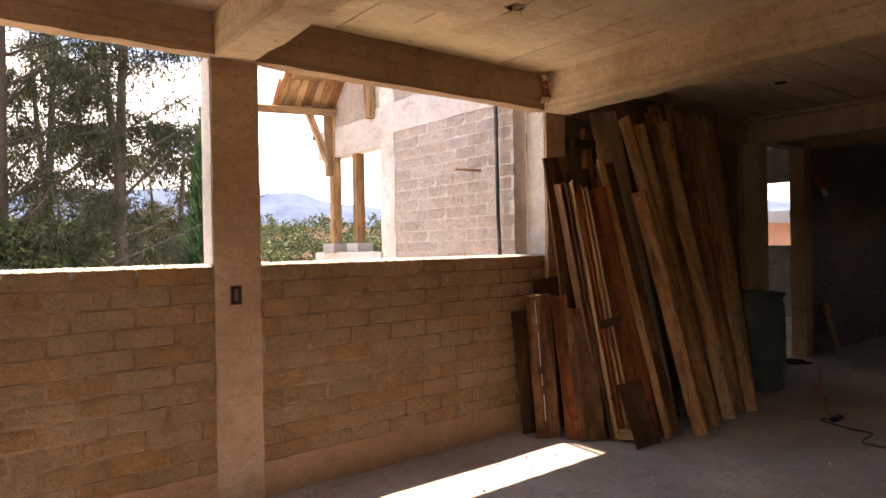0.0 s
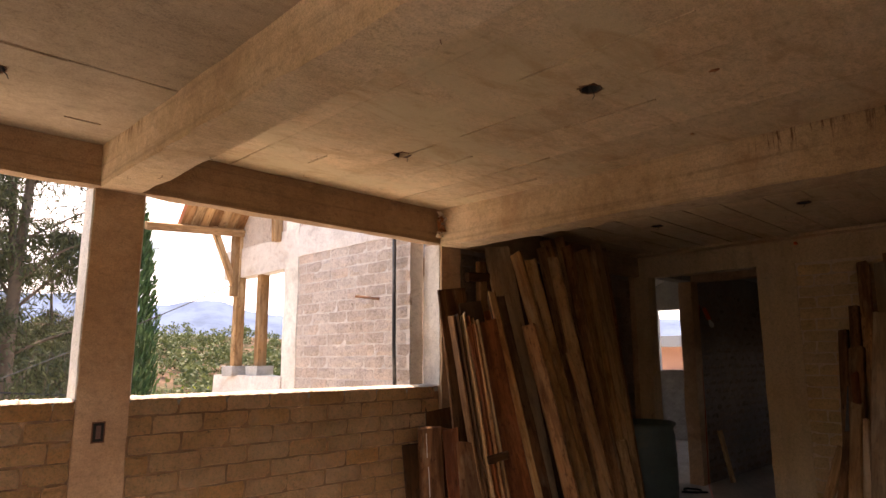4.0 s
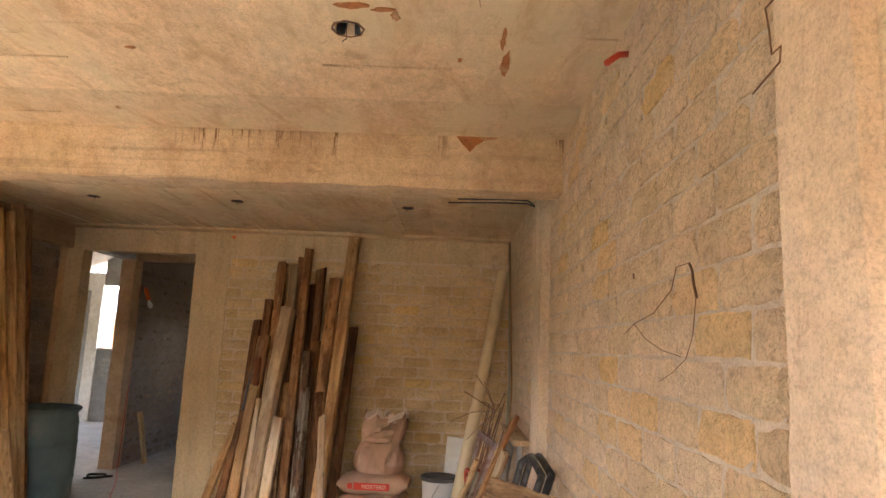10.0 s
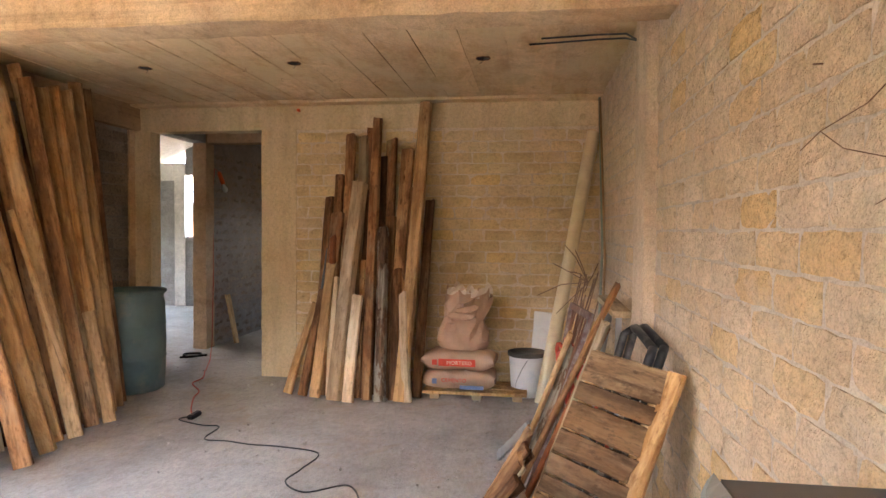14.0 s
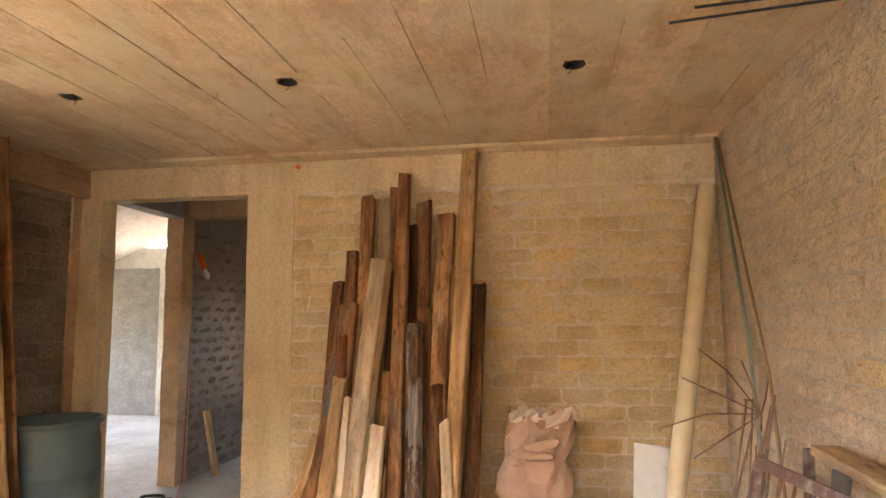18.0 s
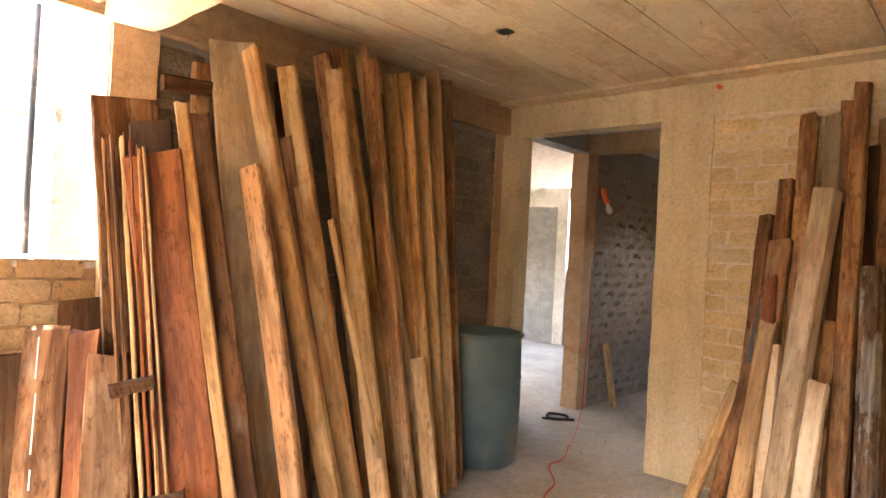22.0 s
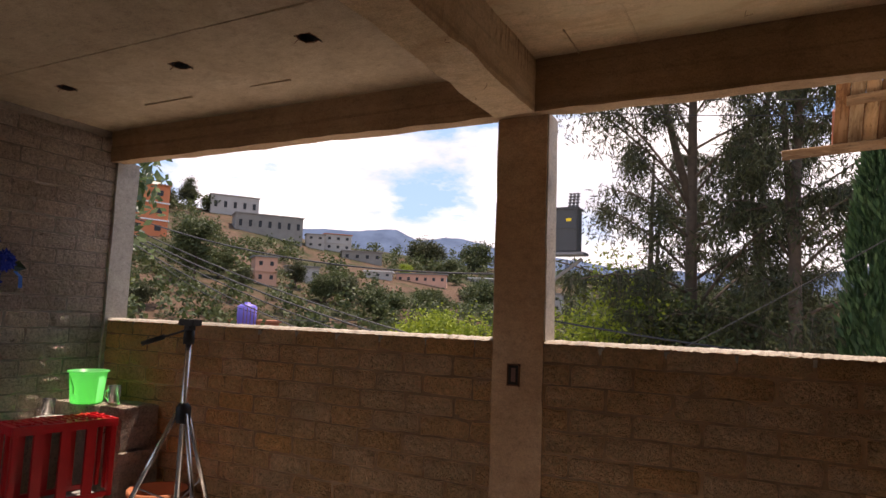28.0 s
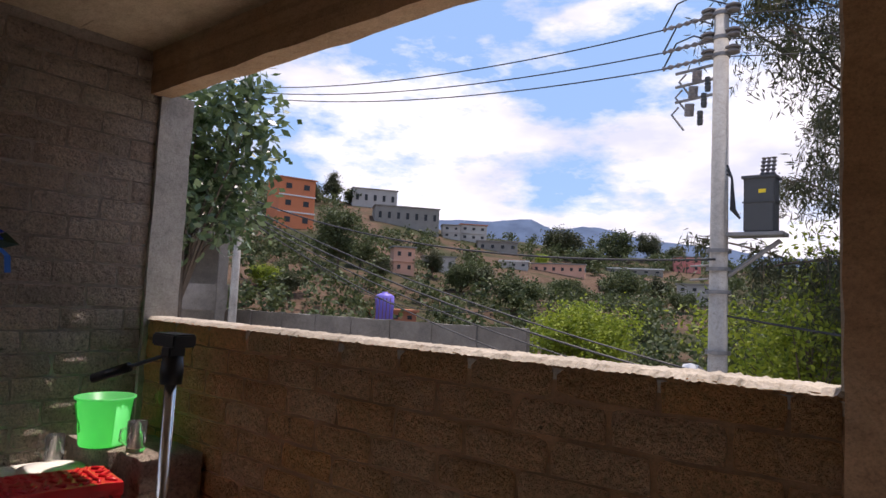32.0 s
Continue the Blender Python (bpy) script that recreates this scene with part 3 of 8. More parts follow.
HOLES_E = [(7.045, 3.46), (7.04, 2.30), (7.06, 0.942)]
HOLES_M = [(4.236, 3.567), (4.229, 2.306), (4.232, 0.965)]
HOLES_W = [(1.485, 3.732), (2.298, 3.723), (0.583, 3.718)]
ceiling("ceiling_east", 5.45, 8.62, -0.15, 4.52, CEIL_E, "x", 0.29, HOLES_E, 0.85)
ceiling("ceiling_middle", 3.0, 5.45, -0.15, 4.52, CEIL_M, "y", 0.31, HOLES_M, 0.3, 0.0015)
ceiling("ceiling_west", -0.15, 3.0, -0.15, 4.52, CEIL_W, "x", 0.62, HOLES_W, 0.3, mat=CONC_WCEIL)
setting("roof_slab", Shape().box(-0.2, 8.7, -0.2, 4.54, CEIL_M + 0.165, CEIL_M + 0.26), CONC_GREY)

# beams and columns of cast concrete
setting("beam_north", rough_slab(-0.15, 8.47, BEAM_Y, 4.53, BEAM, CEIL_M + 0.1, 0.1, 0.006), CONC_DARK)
setting("beam_cross_1", rough_slab(2.905, 3.115, 0.0, BEAM_Y, BEAM - 0.006, CEIL_M + 0.1, 0.1, 0.007), CONC_BEAM)
setting("beam_cross_2", rough_slab(5.372, 5.585, 0.0, BEAM_Y, BEAM - 0.018, CEIL_M + 0.1, 0.1, 0.007), CONC_BEAM)
setting("beam_south", rough_slab(-0.15, 2.9, -0.15, 0.004, 2.385, CEIL_M + 0.1, 0.12, 0.004), CONC)
setting("beam_east", rough_slab(8.465, 8.62, -0.15, 4.5, DOOR_Z, CEIL_E + 0.1, 0.12, 0.005), CONC_EAST)
setting("ceiling_ledge", rough_slab(8.3, 8.462, 0.0, BEAM_Y, 2.597, CEIL_E + 0.05, 0.12, 0.003), CONC_CEIL)
setting("column_window", rough_slab(C1, C2, 4.496, 4.64, 0.0, BEAM + 0.02, 0.08, 0.004), CONC)
setting("column_corner_window", rough_slab(5.424, 5.64, 4.47, 4.66, 0.0, BEAM + 0.02, 0.1, 0.005), CONC)
# thin pale facings on the jamb sides of the columns
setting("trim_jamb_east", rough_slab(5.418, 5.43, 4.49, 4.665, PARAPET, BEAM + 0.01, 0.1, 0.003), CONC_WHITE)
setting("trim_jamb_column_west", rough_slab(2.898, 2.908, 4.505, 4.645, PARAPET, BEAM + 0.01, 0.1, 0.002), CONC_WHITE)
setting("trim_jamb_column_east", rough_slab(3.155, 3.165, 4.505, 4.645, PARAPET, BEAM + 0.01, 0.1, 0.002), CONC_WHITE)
setting("column_west", rough_slab(-0.15, 0.02, 4.48, 4.65, 0.0, BEAM + 0.02, 0.1, 0.004), CONC_GREY)
setting("column_northeast", rough_slab(8.37, 8.475, 4.488, 4.66, 0.0, BEAM + 0.02, 0.1, 0.004), CONC)
setting("column_door_north", rough_slab(8.46, 8.63, DOOR_Y1, 4.5, 0.0, DOOR_Z + 0.02, 0.1, 0.004), CONC_EAST)
setting("column_door_south", rough_slab(8.467, 8.63, 2.83, DOOR_Y0, 0.0, DOOR_Z + 0.02, 0.1, 0.004), CONC_EAST)
setting("column_south_middle", rough_slab(2.9, 3.1, -0.15, 0.035, 0.0, CEIL_M + 0.02, 0.1, 0.004), CONC_PALE)
setting("column_south_east", rough_slab(5.83, 6.16, -0.15, 0.05, 0.0, CEIL_E + 0.02, 0.1, 0.004), CONC_PALE)

# blockwork walls: the mortar core of each wall; the blocks come last in the file
CORE = 0.009
WALLS = {}


def core(name, shape, mat, label=""):
    WALLS[name] = setting(name, shape, mat, label=label)


core("wall_parapet_west", rough_slab(-0.02, C1 + 0.02, Y_N + 0.008, 4.63, 0.0, PARAPET - 0.012, 0.05, 0.0025), MORTAR_JOINT)
core("wall_parapet_middle", rough_slab(C2 - 0.02, JAMB + 0.02, Y_N + 0.008, 4.63, 0.0, PARAPET - 0.012, 0.05, 0.0025), MORTAR_JOINT)
# wall_north's grey mortar and blocks hold the shade behind the planks as colour
core("wall_north", rough_slab(5.6, 8.4, Y_N + CORE, 4.63, 0.0, BEAM + 0.03, 0.12, 0.003), MORTAR_GREY)
core("wall_east", rough_slab(X_E + 0.006, 8.61, -0.1, 2.86, 0.0, DOOR_Z + 0.03, 0.06, 0.004), MORTAR_TAN)
core("wall_south", rough_slab(2.85, 8.5, -0.14, Y_S - 0.008, 0.0, CEIL_M + 0.06, 0.08, 0.0022), MORTAR_PALE)
setting("wall_south_pier", rough_slab(2.25, 2.9, -0.14, 0.0, 0.0, 2.42, 0.12, 0.004), CONC_PALE)
setting("wall_south_low", rough_slab(-0.1, 2.25, -0.14, 0.0, 0.0, 0.95, 0.2, 0.004), BLOCK_GREY)
core("wall_west", rough_slab(-0.14, X_W - CORE, 2.7, 4.52, 0.0, CEIL_W + 0.03, 0.12, 0.003), MORTAR_GREY)
setting("wall_west_low", rough_slab(-0.14, 0.0, -0.1, 2.7, 0.0, 0.95, 0.2, 0.004), BLOCK_GREY)
setting("beam_west", rough_slab(-0.14, 0.0, -0.1, 2.7, 2.39, CEIL_W + 0.05, 0.2, 0.004), CONC)
setting("trim_parapet_base_west", rough_slab(0.0, C1, Y_N - 0.006, Y_N + 0.05, 0.0, 0.2, 0.06, 0.008), MORTAR)
setting("trim_parapet_base_middle", rough_slab(C2, JAMB, Y_N - 0.006, Y_N + 0.05, 0.0, 0.2, 0.06, 0.008), MORTAR)


CAP = concrete("crumbled pale mortar", (0.3, 0.26, 0.21), (0.45, 0.4, 0.33), (0.58, 0.52, 0.44), bump=0.8)


def crumbled_cap(x0, x1):
    """The broken bed of mortar on a parapet's top."""
    s = Shape()
    n, verts, faces = int((x1 - x0) / 0.006), [], []
    ys = [Y_N - 0.002, Y_N + 0.02, Y_N + 0.05, Y_N + 0.09, Y_N + 0.125, Y_N + 0.142]
    for i in range(n + 1):
        x = x0 + (x1 - x0) * i / n
        for j, y in enumerate(ys):
            h = 0.002 * noise.noise(Vector((x * 5, y * 20, 3))) + 0.004 * noise.noise(Vector((x * 31, y * 50, 1))) + 0.005 * noise.noise(Vector((x * 97, y * 110, 5)))
            edge = j in (0, len(ys) - 1)
            verts.append((x, y + 0.009 * noise.noise(Vector((x * 60, y * 30, 7))), PARAPET + (-0.012 if edge else 0.002) + h))
    k = len(ys)
    for i in range(n):
        for j in range(k - 1):
            a = i * k + j
            faces.append((a, a + k, a + k + 1, a + 1))
    s.add(verts, faces)
    s.box(x0, x1, Y_N + 0.006, Y_N + 0.13, PARAPET - 0.05, PARAPET - 0.02)
    return s


setting("trim_parapet_cap_west", crumbled_cap(0.02, C1), CAP)
setting("trim_parapet_cap_middle", crumbled_cap(C2, JAMB), CAP)

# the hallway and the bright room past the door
# south side is unseen; its opening is added to light the partition
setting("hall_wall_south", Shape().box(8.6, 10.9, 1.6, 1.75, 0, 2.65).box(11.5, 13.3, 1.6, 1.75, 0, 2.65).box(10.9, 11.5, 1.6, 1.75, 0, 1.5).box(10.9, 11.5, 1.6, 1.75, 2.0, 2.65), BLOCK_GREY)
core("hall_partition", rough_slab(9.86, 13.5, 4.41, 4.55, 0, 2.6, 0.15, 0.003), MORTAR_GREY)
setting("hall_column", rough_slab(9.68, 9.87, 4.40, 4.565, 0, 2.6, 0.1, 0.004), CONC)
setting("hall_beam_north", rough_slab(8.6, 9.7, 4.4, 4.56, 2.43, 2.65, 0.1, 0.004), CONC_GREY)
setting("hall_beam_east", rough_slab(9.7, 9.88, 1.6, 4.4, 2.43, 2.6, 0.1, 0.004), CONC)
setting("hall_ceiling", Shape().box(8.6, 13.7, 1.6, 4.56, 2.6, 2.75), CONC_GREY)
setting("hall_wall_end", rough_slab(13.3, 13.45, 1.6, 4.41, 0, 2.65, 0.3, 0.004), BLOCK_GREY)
FX = 13.58                                     # inner face of the far room's end wall
core("far_wall_east", rough_slab(FX, FX + 0.13, 6.9, 9.2, 0.0, 2.5, 0.15, 0.004).box(FX, FX + 0.13, 5.85, 6.9, 0.0, 1.27)
     .box(FX, FX + 0.13, 5.85, 6.9, 2.4, 3.1).box(FX, FX + 0.13, 4.56, 5.85, 0, 3.9), BLOCK_LIGHT)
setting("far_beam", rough_slab(FX - 0.03, FX + 0.13, 6.9, 9.2, 2.3, 2.62, 0.12, 0.006), CONC_WHITE)
setting("far_column", rough_slab(FX - 0.03, FX + 0.05, 6.9, 7.1, 0.0, 2.6, 0.1, 0.003), CONC_WHITE)
setting("far_wall_north", rough_slab(8.5, FX, 9.05, 9.2, 0.0, 0.95, 0.3, 0.004), BLOCK_LIGHT)
setting("far_wall_west", rough_slab(8.47, 8.6, 4.66, 9.2, 0.0, 3.9, 0.3, 0.004), BLOCK_LIGHT)
setting("far_wall_south", rough_slab(8.62, FX, 4.42, 4.55, 2.76, 3.98, 0.3, 0.004), BLOCK_LIGHT)
roof = Shape()
roof.add([(8.4, 4.4, 3.97), (13.9, 4.4, 3.97), (13.9, 9.3, 1.8), (8.4, 9.3, 1.8), (8.4, 4.4, 4.1), (13.9, 4.4, 4.1), (13.9, 9.3, 1.93), (8.4, 9.3, 1.93)],
         [(0, 3, 2, 1), (4, 5, 6, 7), (0, 1, 5, 4), (1, 2, 6, 5), (2, 3, 7, 6), (3, 0, 4, 7)])
setting("far_roof", roof, CONC_WHITE)

# lower storey and outside face of the house
setting("lower_storey_wall", Shape().box(-0.15, 13.4, 4.5, 4.65, -4.4, -0.2).box(-0.15, 13.4, -0.15, 0, -4.4, -0.2).box(-0.15, 0, 0, 4.5, -4.4, -0.2).box(13.25, 13.4, 0, 4.5, -4.4, -0.2), CONC_GREY)

# pale concrete over street and yards, unseen, added to throw light back up
setting("pavement", Shape().box(-16, 22, 4.66, 13.5, -4.5, -4.36).box(-14, -0.16, -14, 4.66, -4.5, -4.36).box(-0.16, 22, -14, -0.16, -4.5, -4.36), CONC_WHITE)


# ---- things in the room: timber ----
def timber_mesh(length, width, thick, rng, bend=0.0, split=0.0):
    """A sawn plank along z: rounded arris, a slight bow and twist, ends cut uneven."""
    s = Shape()
    n = 14
    c = min(0.008, thick * 0.25)
    ring = [(-0.5, -0.5, 1, 0), (0.5, -0.5, -1, 0), (0.5, -0.5, 0, 1), (0.5, 0.5, 0, -1), (0.5, 0.5, -1, 0), (-0.5, 0.5, 1, 0), (-0.5, 0.5, 0, -1), (-0.5, -0.5, 0, 1)]
    ph, tw = rng.uniform(0, 6), rng.uniform(-0.05, 0.05)
    verts, faces = [], []
    ends = [rng.uniform(-0.022, 0.012) for _ in ring]
    for i in range(n + 1):
        u = i / n
        off = bend * math.sin(math.pi * u)
        w = width * (1 + 0.03 * math.sin(ph + 5 * u)) * (1 - split * u)
        for k, (a, b, cx, cy) in enumerate(ring):
            x, y = a * w + cx * c, b * thick + cy * c
            t = tw * u
            z = u * length + (ends[k] if i == n else 0)
            verts.append((x * math.cos(t) - y * math.sin(t) + off * 0.4 + rng.uniform(-1, 1) * 0.0022, x * math.sin(t) + y * math.cos(t) + off + rng.uniform(-1, 1) * 0.0022, z))
    m = len(ring)
    for i in range(n):
        for k in range(m):
            q = (k + 1) % m
            faces.append((i * m + k, i * m + q, (i + 1) * m + q, (i + 1) * m + k))
    faces.append(tuple(reversed(range(m))))
    faces.append(tuple(n * m + k for k in range(m)))
    return s.add(verts, faces)


def plank(foot, top, width, thick, mat, label, name="wooden_plank", group="timber leaning on the wall", category="plank", face=None, seed=0, bend=0.0):
    """Stands from its foot to its top; face: the way its broad side looks."""
    a, b = Vector(foot), Vector(top)
    z = (b - a).normalized()
    y = Vector(face if face is not None else (0, -1, 0))
    y = (y - z * y.dot(z)).normalized()
    x = y.cross(z)
    m = Matrix.Translation(a) @ Matrix((x, y, z)).transposed().to_4x4()
    # sink or lift so that the lowest corner touches the floor
    low = min((m @ Vector((sx * width / 2, sy * thick / 2, 0))).z for sx in (-1, 1) for sy in (-1, 1))
    m = Matrix.Translation((0, 0, foot[2] - low)) @ m
    rng = random.Random(seed * 7 + 3)
    ob = obj(name, timber_mesh((b - a).length, width, thick, rng, bend), mat, m=m)
    return tagged(ob, label, category, group)


# first stack, leaning on the north wall beside the opening
OLD = "weathered brown form plank leaning on the stack"
PALE = "pale brown rough plank leaning on the stack"
NEW = "newer orange-brown plank leaning on the stack"
CEM = "cement-stained narrow plank leaning on the stack"
YEL = "long yellowed pine plank with cement stains, leaning"
SHORT = "shorter weathered plank with a split end, leaning"
WIDE = "wide cement-coated board leaning on the block wall"
ROUGH = "dark plank with a rough pale edge, leaning"
REDB = "reddish-brown varnished board leaning on the wall"
STUB = "short pale plank leaning on longer timber"
TALL = "tall squared pale timber reaching the ceiling ledge"
SPLASH = "dark timber splashed with grey cement"
CHAR = "dark charred-looking timber leaning on the wall"
THICK = "thick squared beam leaning on the stack"
LEAN = dict(face=(-1, -0.4, 0))
plank((5.60, 3.76, 0), (5.47, 4.10, 1.74), 0.235, 0.022, WOOD_RED, REDB, face=(-0.7, -1, 0), seed=0, bend=-0.01)
plank((5.63, 3.96, 0), (5.53, 4.27, 1.91), 0.185, 0.03, WOOD_DARK, "dark square-topped board behind the varnished one", "wooden_board", category="board", face=(-0.7, -1, 0), seed=44)
plank((5.74, 3.66, 0), (5.58, 4.09, 1.99), 0.055, 0.03, WOOD_SUN, ROUGH, face=(-0.7, -1, 0), seed=31, bend=0.012)
plank((5.81, 3.68, 0), (5.65, 4.11, 1.95), 0.125, 0.045, WOOD_BROWN, "dark plank with a rough pale edge, leaning", face=(-0.7, -1, 0), seed=1)
plank((5.86, 3.86, 0), (5.70, 4.2, 1.86), 0.14, 0.03, WOOD_RED, REDB, face=(-0.7, -1, 0), seed=30)
plank((6.05, 3.90, 0), (5.95, 4.35, 2.40), 0.222, 0.03, WOOD_GREY, WIDE, face=(-0.55, -1, 0), seed=2, bend=0.01)
plank((5.96, 3.55, 0), (5.86, 3.96, 1.73), 0.105, 0.05, WOOD_OLD, SHORT, seed=3, bend=-0.01, **LEAN)
plank((6.21, 3.60, 0), (5.92, 4.12, 2.32), 0.095, 0.055, WOOD_SUN, YEL, seed=4, bend=0.0, **LEAN)
plank((6.40, 3.70, 0), (6.15, 4.16, 2.30), 0.100, 0.05, WOOD_SUN, OLD, seed=5, bend=0.01, **LEAN)
plank((6.39, 3.74, 0), (6.15, 4.13, 1.95), 0.07, 0.04, WOOD_BROWN, CEM, seed=6, bend=-0.01, **LEAN)
plank((6.51, 3.64, 0), (6.41, 4.11, 2.34), 0.098, 0.045, WOOD_LIGHT, NEW, seed=7, bend=0.0, **LEAN)
plank((6.41, 3.60, 0.4), (6.29, 3.91, 1.53), 0.034, 0.03, WOOD_LIGHT, NEW, seed=8, bend=0.005, **LEAN)
plank((6.56, 3.76, 0), (6.41, 4.22, 2.43), 0.100, 0.05, WOOD_OLD, OLD, seed=9, bend=-0.01, **LEAN)
plank((6.79, 3.80, 0), (6.58, 4.31, 2.54), 0.102, 0.05, WOOD_SUN, PALE, seed=10, bend=0.0, **LEAN)
plank((6.75, 3.70, 0), (6.71, 4.17, 2.48), 0.092, 0.05, WOOD_OLD, OLD, seed=11, bend=0.01, **LEAN)
plank((6.95, 3.77, 0), (6.69, 4.24, 2.57), 0.08, 0.03, WOOD_LIGHT, PALE, seed=17, bend=0.006, **LEAN)
plank((6.86, 3.64, 0), (6.86, 3.80, 0.81), 0.086, 0.05, WOOD_LIGHT, STUB, seed=12, bend=-0.01, **LEAN)
plank((6.98, 3.80, 0), (6.91, 4.21, 2.45), 0.090, 0.045, WOOD_SUN, OLD, seed=13, bend=0.0, **LEAN)
plank((7.00, 3.76, 0), (7.02, 4.20, 2.49), 0.086, 0.045, WOOD_SUN, PALE, seed=14, bend=0.01, **LEAN)
plank((7.09, 3.80, 0), (7.17, 4.22, 2.50), 0.092, 0.04, WOOD_LIGHT, OLD, seed=15, bend=-0.01, **LEAN)
plank((7.23, 3.84, 0), (7.33, 4.26, 2.58), 0.102, 0.04, WOOD_LIGHT, OLD, seed=16, bend=0.0, **LEAN)
plank((7.38, 3.90, 0), (7.53, 4.31, 2.58), 0.07, 0.04, WOOD_OLD, OLD, seed=18, bend=0.005, **LEAN)
# backing planks, coloured dark to give the stack's gaps their shade
plank((6.62, 3.98, 0), (6.62, 4.38, 2.34), 0.1, 0.05, WOOD_DARK, OLD, seed=19, bend=0.0, **LEAN)
plank((6.25, 3.95, 0), (6.28, 4.38, 2.28), 0.1, 0.05, WOOD_DARK, OLD, seed=20, bend=0.0, **LEAN)
plank((6.9, 4.0, 0), (6.95, 4.38, 2.36), 0.1, 0.05, WOOD_BROWN, OLD, seed=21, bend=0.0, **LEAN)
plank((7.2, 4.02, 0), (7.28, 4.38, 2.34), 0.1, 0.05, WOOD_DARK, OLD, seed=22, bend=0.0, **LEAN)

# thin edge-on boards and short dark panels at the window end of that stack
THIN = dict(name="thin_board", category="board", face=(-1, 0.4, 0))
EDGE = "thin varnished board standing edge-on against the stack"
plank((5.43, 3.98, 0), (5.345, 4.29, 1.80), 0.1, 0.014, WOOD_OLD, EDGE, seed=40, **THIN)
plank((5.445, 3.94, 0), (5.37, 4.27, 1.81), 0.12, 0.016, WOOD_DARK, EDGE, seed=41, **THIN)
plank((5.465, 3.91, 0), (5.395, 4.235, 1.81), 0.12, 0.016, WOOD_LIGHT, EDGE, seed=42, **THIN)
plank((5.485, 3.88, 0), (5.42, 4.20, 1.79), 0.12, 0.014, WOOD_RED, EDGE, seed=43, **THIN)
plank((5.505, 3.85, 0), (5.44, 4.17, 1.77), 0.12, 0.014, WOOD_OLD, EDGE, seed=58, **THIN)
plank((5.53, 3.82, 0), (5.455, 4.14, 1.76), 0.12, 0.012, WOOD_LIGHT, EDGE, seed=59, **THIN)
plank((5.62, 4.24, 0), (5.47, 4.41, 2.02), 0.30, 0.02, WOOD_BROWN, "wide dark brown board behind the leaning stack", "wooden_board", category="board", seed=23)
plank((5.83, 4.36, 0), (5.83, 4.42, 2.28), 0.09, 0.05, WOOD_OLD, "rough squared post standing behind the stack", seed=45)
plank((5.93, 4.34, 0), (5.94, 4.42, 2.24), 0.07, 0.05, WOOD_DARK, "rough squared post standing behind the stack", seed=46)
plank((5.62, 4.38, 2.10), (6.02, 4.36, 2.13), 0.07, 0.05, WOOD_DARK, "short dark batten wedged behind the planks", "wooden_batten", category="batten", seed=47)
plank((5.26, 3.86, 0.79), (5.40, 3.80, 0.82), 0.055, 0.025, WOOD_DARK, "short wooden cleat nailed across the boards", "wooden_cleat", category="cleat", seed=48)
plank((5.42, 3.84, 0.02), (5.56, 3.72, 0.02), 0.05, 0.07, WOOD_LIGHT, "pale offcut lying at the foot of the boards", "wood_offcut", category="offcut", face=(0, 0, 1), seed=49)
plank((5.13, 4.22, 0.0), (5.20, 4.37, 1.0), 0.175, 0.025, WOOD_BROWN, "dark brown board with white paint lines, leaning", "dark_board", category="board", face=(-0.75, -1, 0), seed=55)
PAINT = plain("dried white paint", (0.62, 0.58, 0.52), 0.7, vary=0.3, scale=30)
marked = [o for o in bpy.data.objects if o.name.startswith("dark_board")][-1]
for z0, z1, x in ((0.12, 0.3, 0.012), (0.36, 0.44, 0.016), (0.5, 0.74, 0.02), (0.8, 0.97, 0.026)):
    part("paint_line", Shape().box(x - 0.002, x + 0.003, 0.0125, 0.0155, z0, z1), PAINT, marked, "thin dribble of white paint")
plank((5.25, 4.08, 0.0), (5.31, 4.27, 0.99), 0.115, 0.025, WOOD_RED, "reddish dark board leaning against panels", "dark_board", category="board", face=(-0.75, -1, 0), seed=56)
plank((5.31, 3.97, 0.0), (5.37, 4.14, 0.90), 0.185, 0.022, WOOD_BROWN, "scratched brown board leaning against panels", "dark_board", category="board", face=(-0.75, -1, 0), seed=51)
plank((5.36, 4.36, 0.0), (5.38, 4.45, 1.12), 0.24, 0.022, WOOD_DARK, "dark square-topped panel behind the boards", "dark_board", category="board", face=(-0.3, -1, 0), seed=52)
plank((5.13, 4.38, 0.0), (5.10, 4.46, 0.88), 0.14, 0.02, WOOD_DARK, "dark narrow board leaning on the parapet", "dark_board", category="board", face=(-0.3, -1, 0), seed=53)
plank((5.45, 3.62, 0.0), (5.43, 3.76, 0.40), 0.17, 0.025, WOOD_DARK, "short brown board end leaning on the planks", "dark_board", category="board", face=(-0.6, -1, 0), seed=54)

# second stack, on the east wall
EAST = dict(group="timber leaning on the east wall")
plank((7.74, 1.66, 0), (8.39, 1.56, 2.58), 0.102, 0.07, WOOD_LIGHT, TALL, seed=80, bend=-0.008, face=(-1, 0.24, 0.1), **EAST)
plank((7.90, 1.55, 0), (8.27, 1.50, 1.69), 0.081, 0.05, WOOD_BROWN, OLD, seed=81, bend=0.000, face=(-1, 0.40, 0.1), **EAST)
plank((7.84, 1.75, 0), (8.35, 1.72, 2.15), 0.112, 0.05, WOOD_OLD, OLD, seed=82, bend=0.008, face=(-1, 0.15, 0.1), **EAST)
plank((7.88, 1.86, 0), (8.40, 1.88, 2.25), 0.102, 0.05, WOOD_BROWN, OLD, seed=83, bend=-0.008, face=(-1, 0.40, 0.1), **EAST)
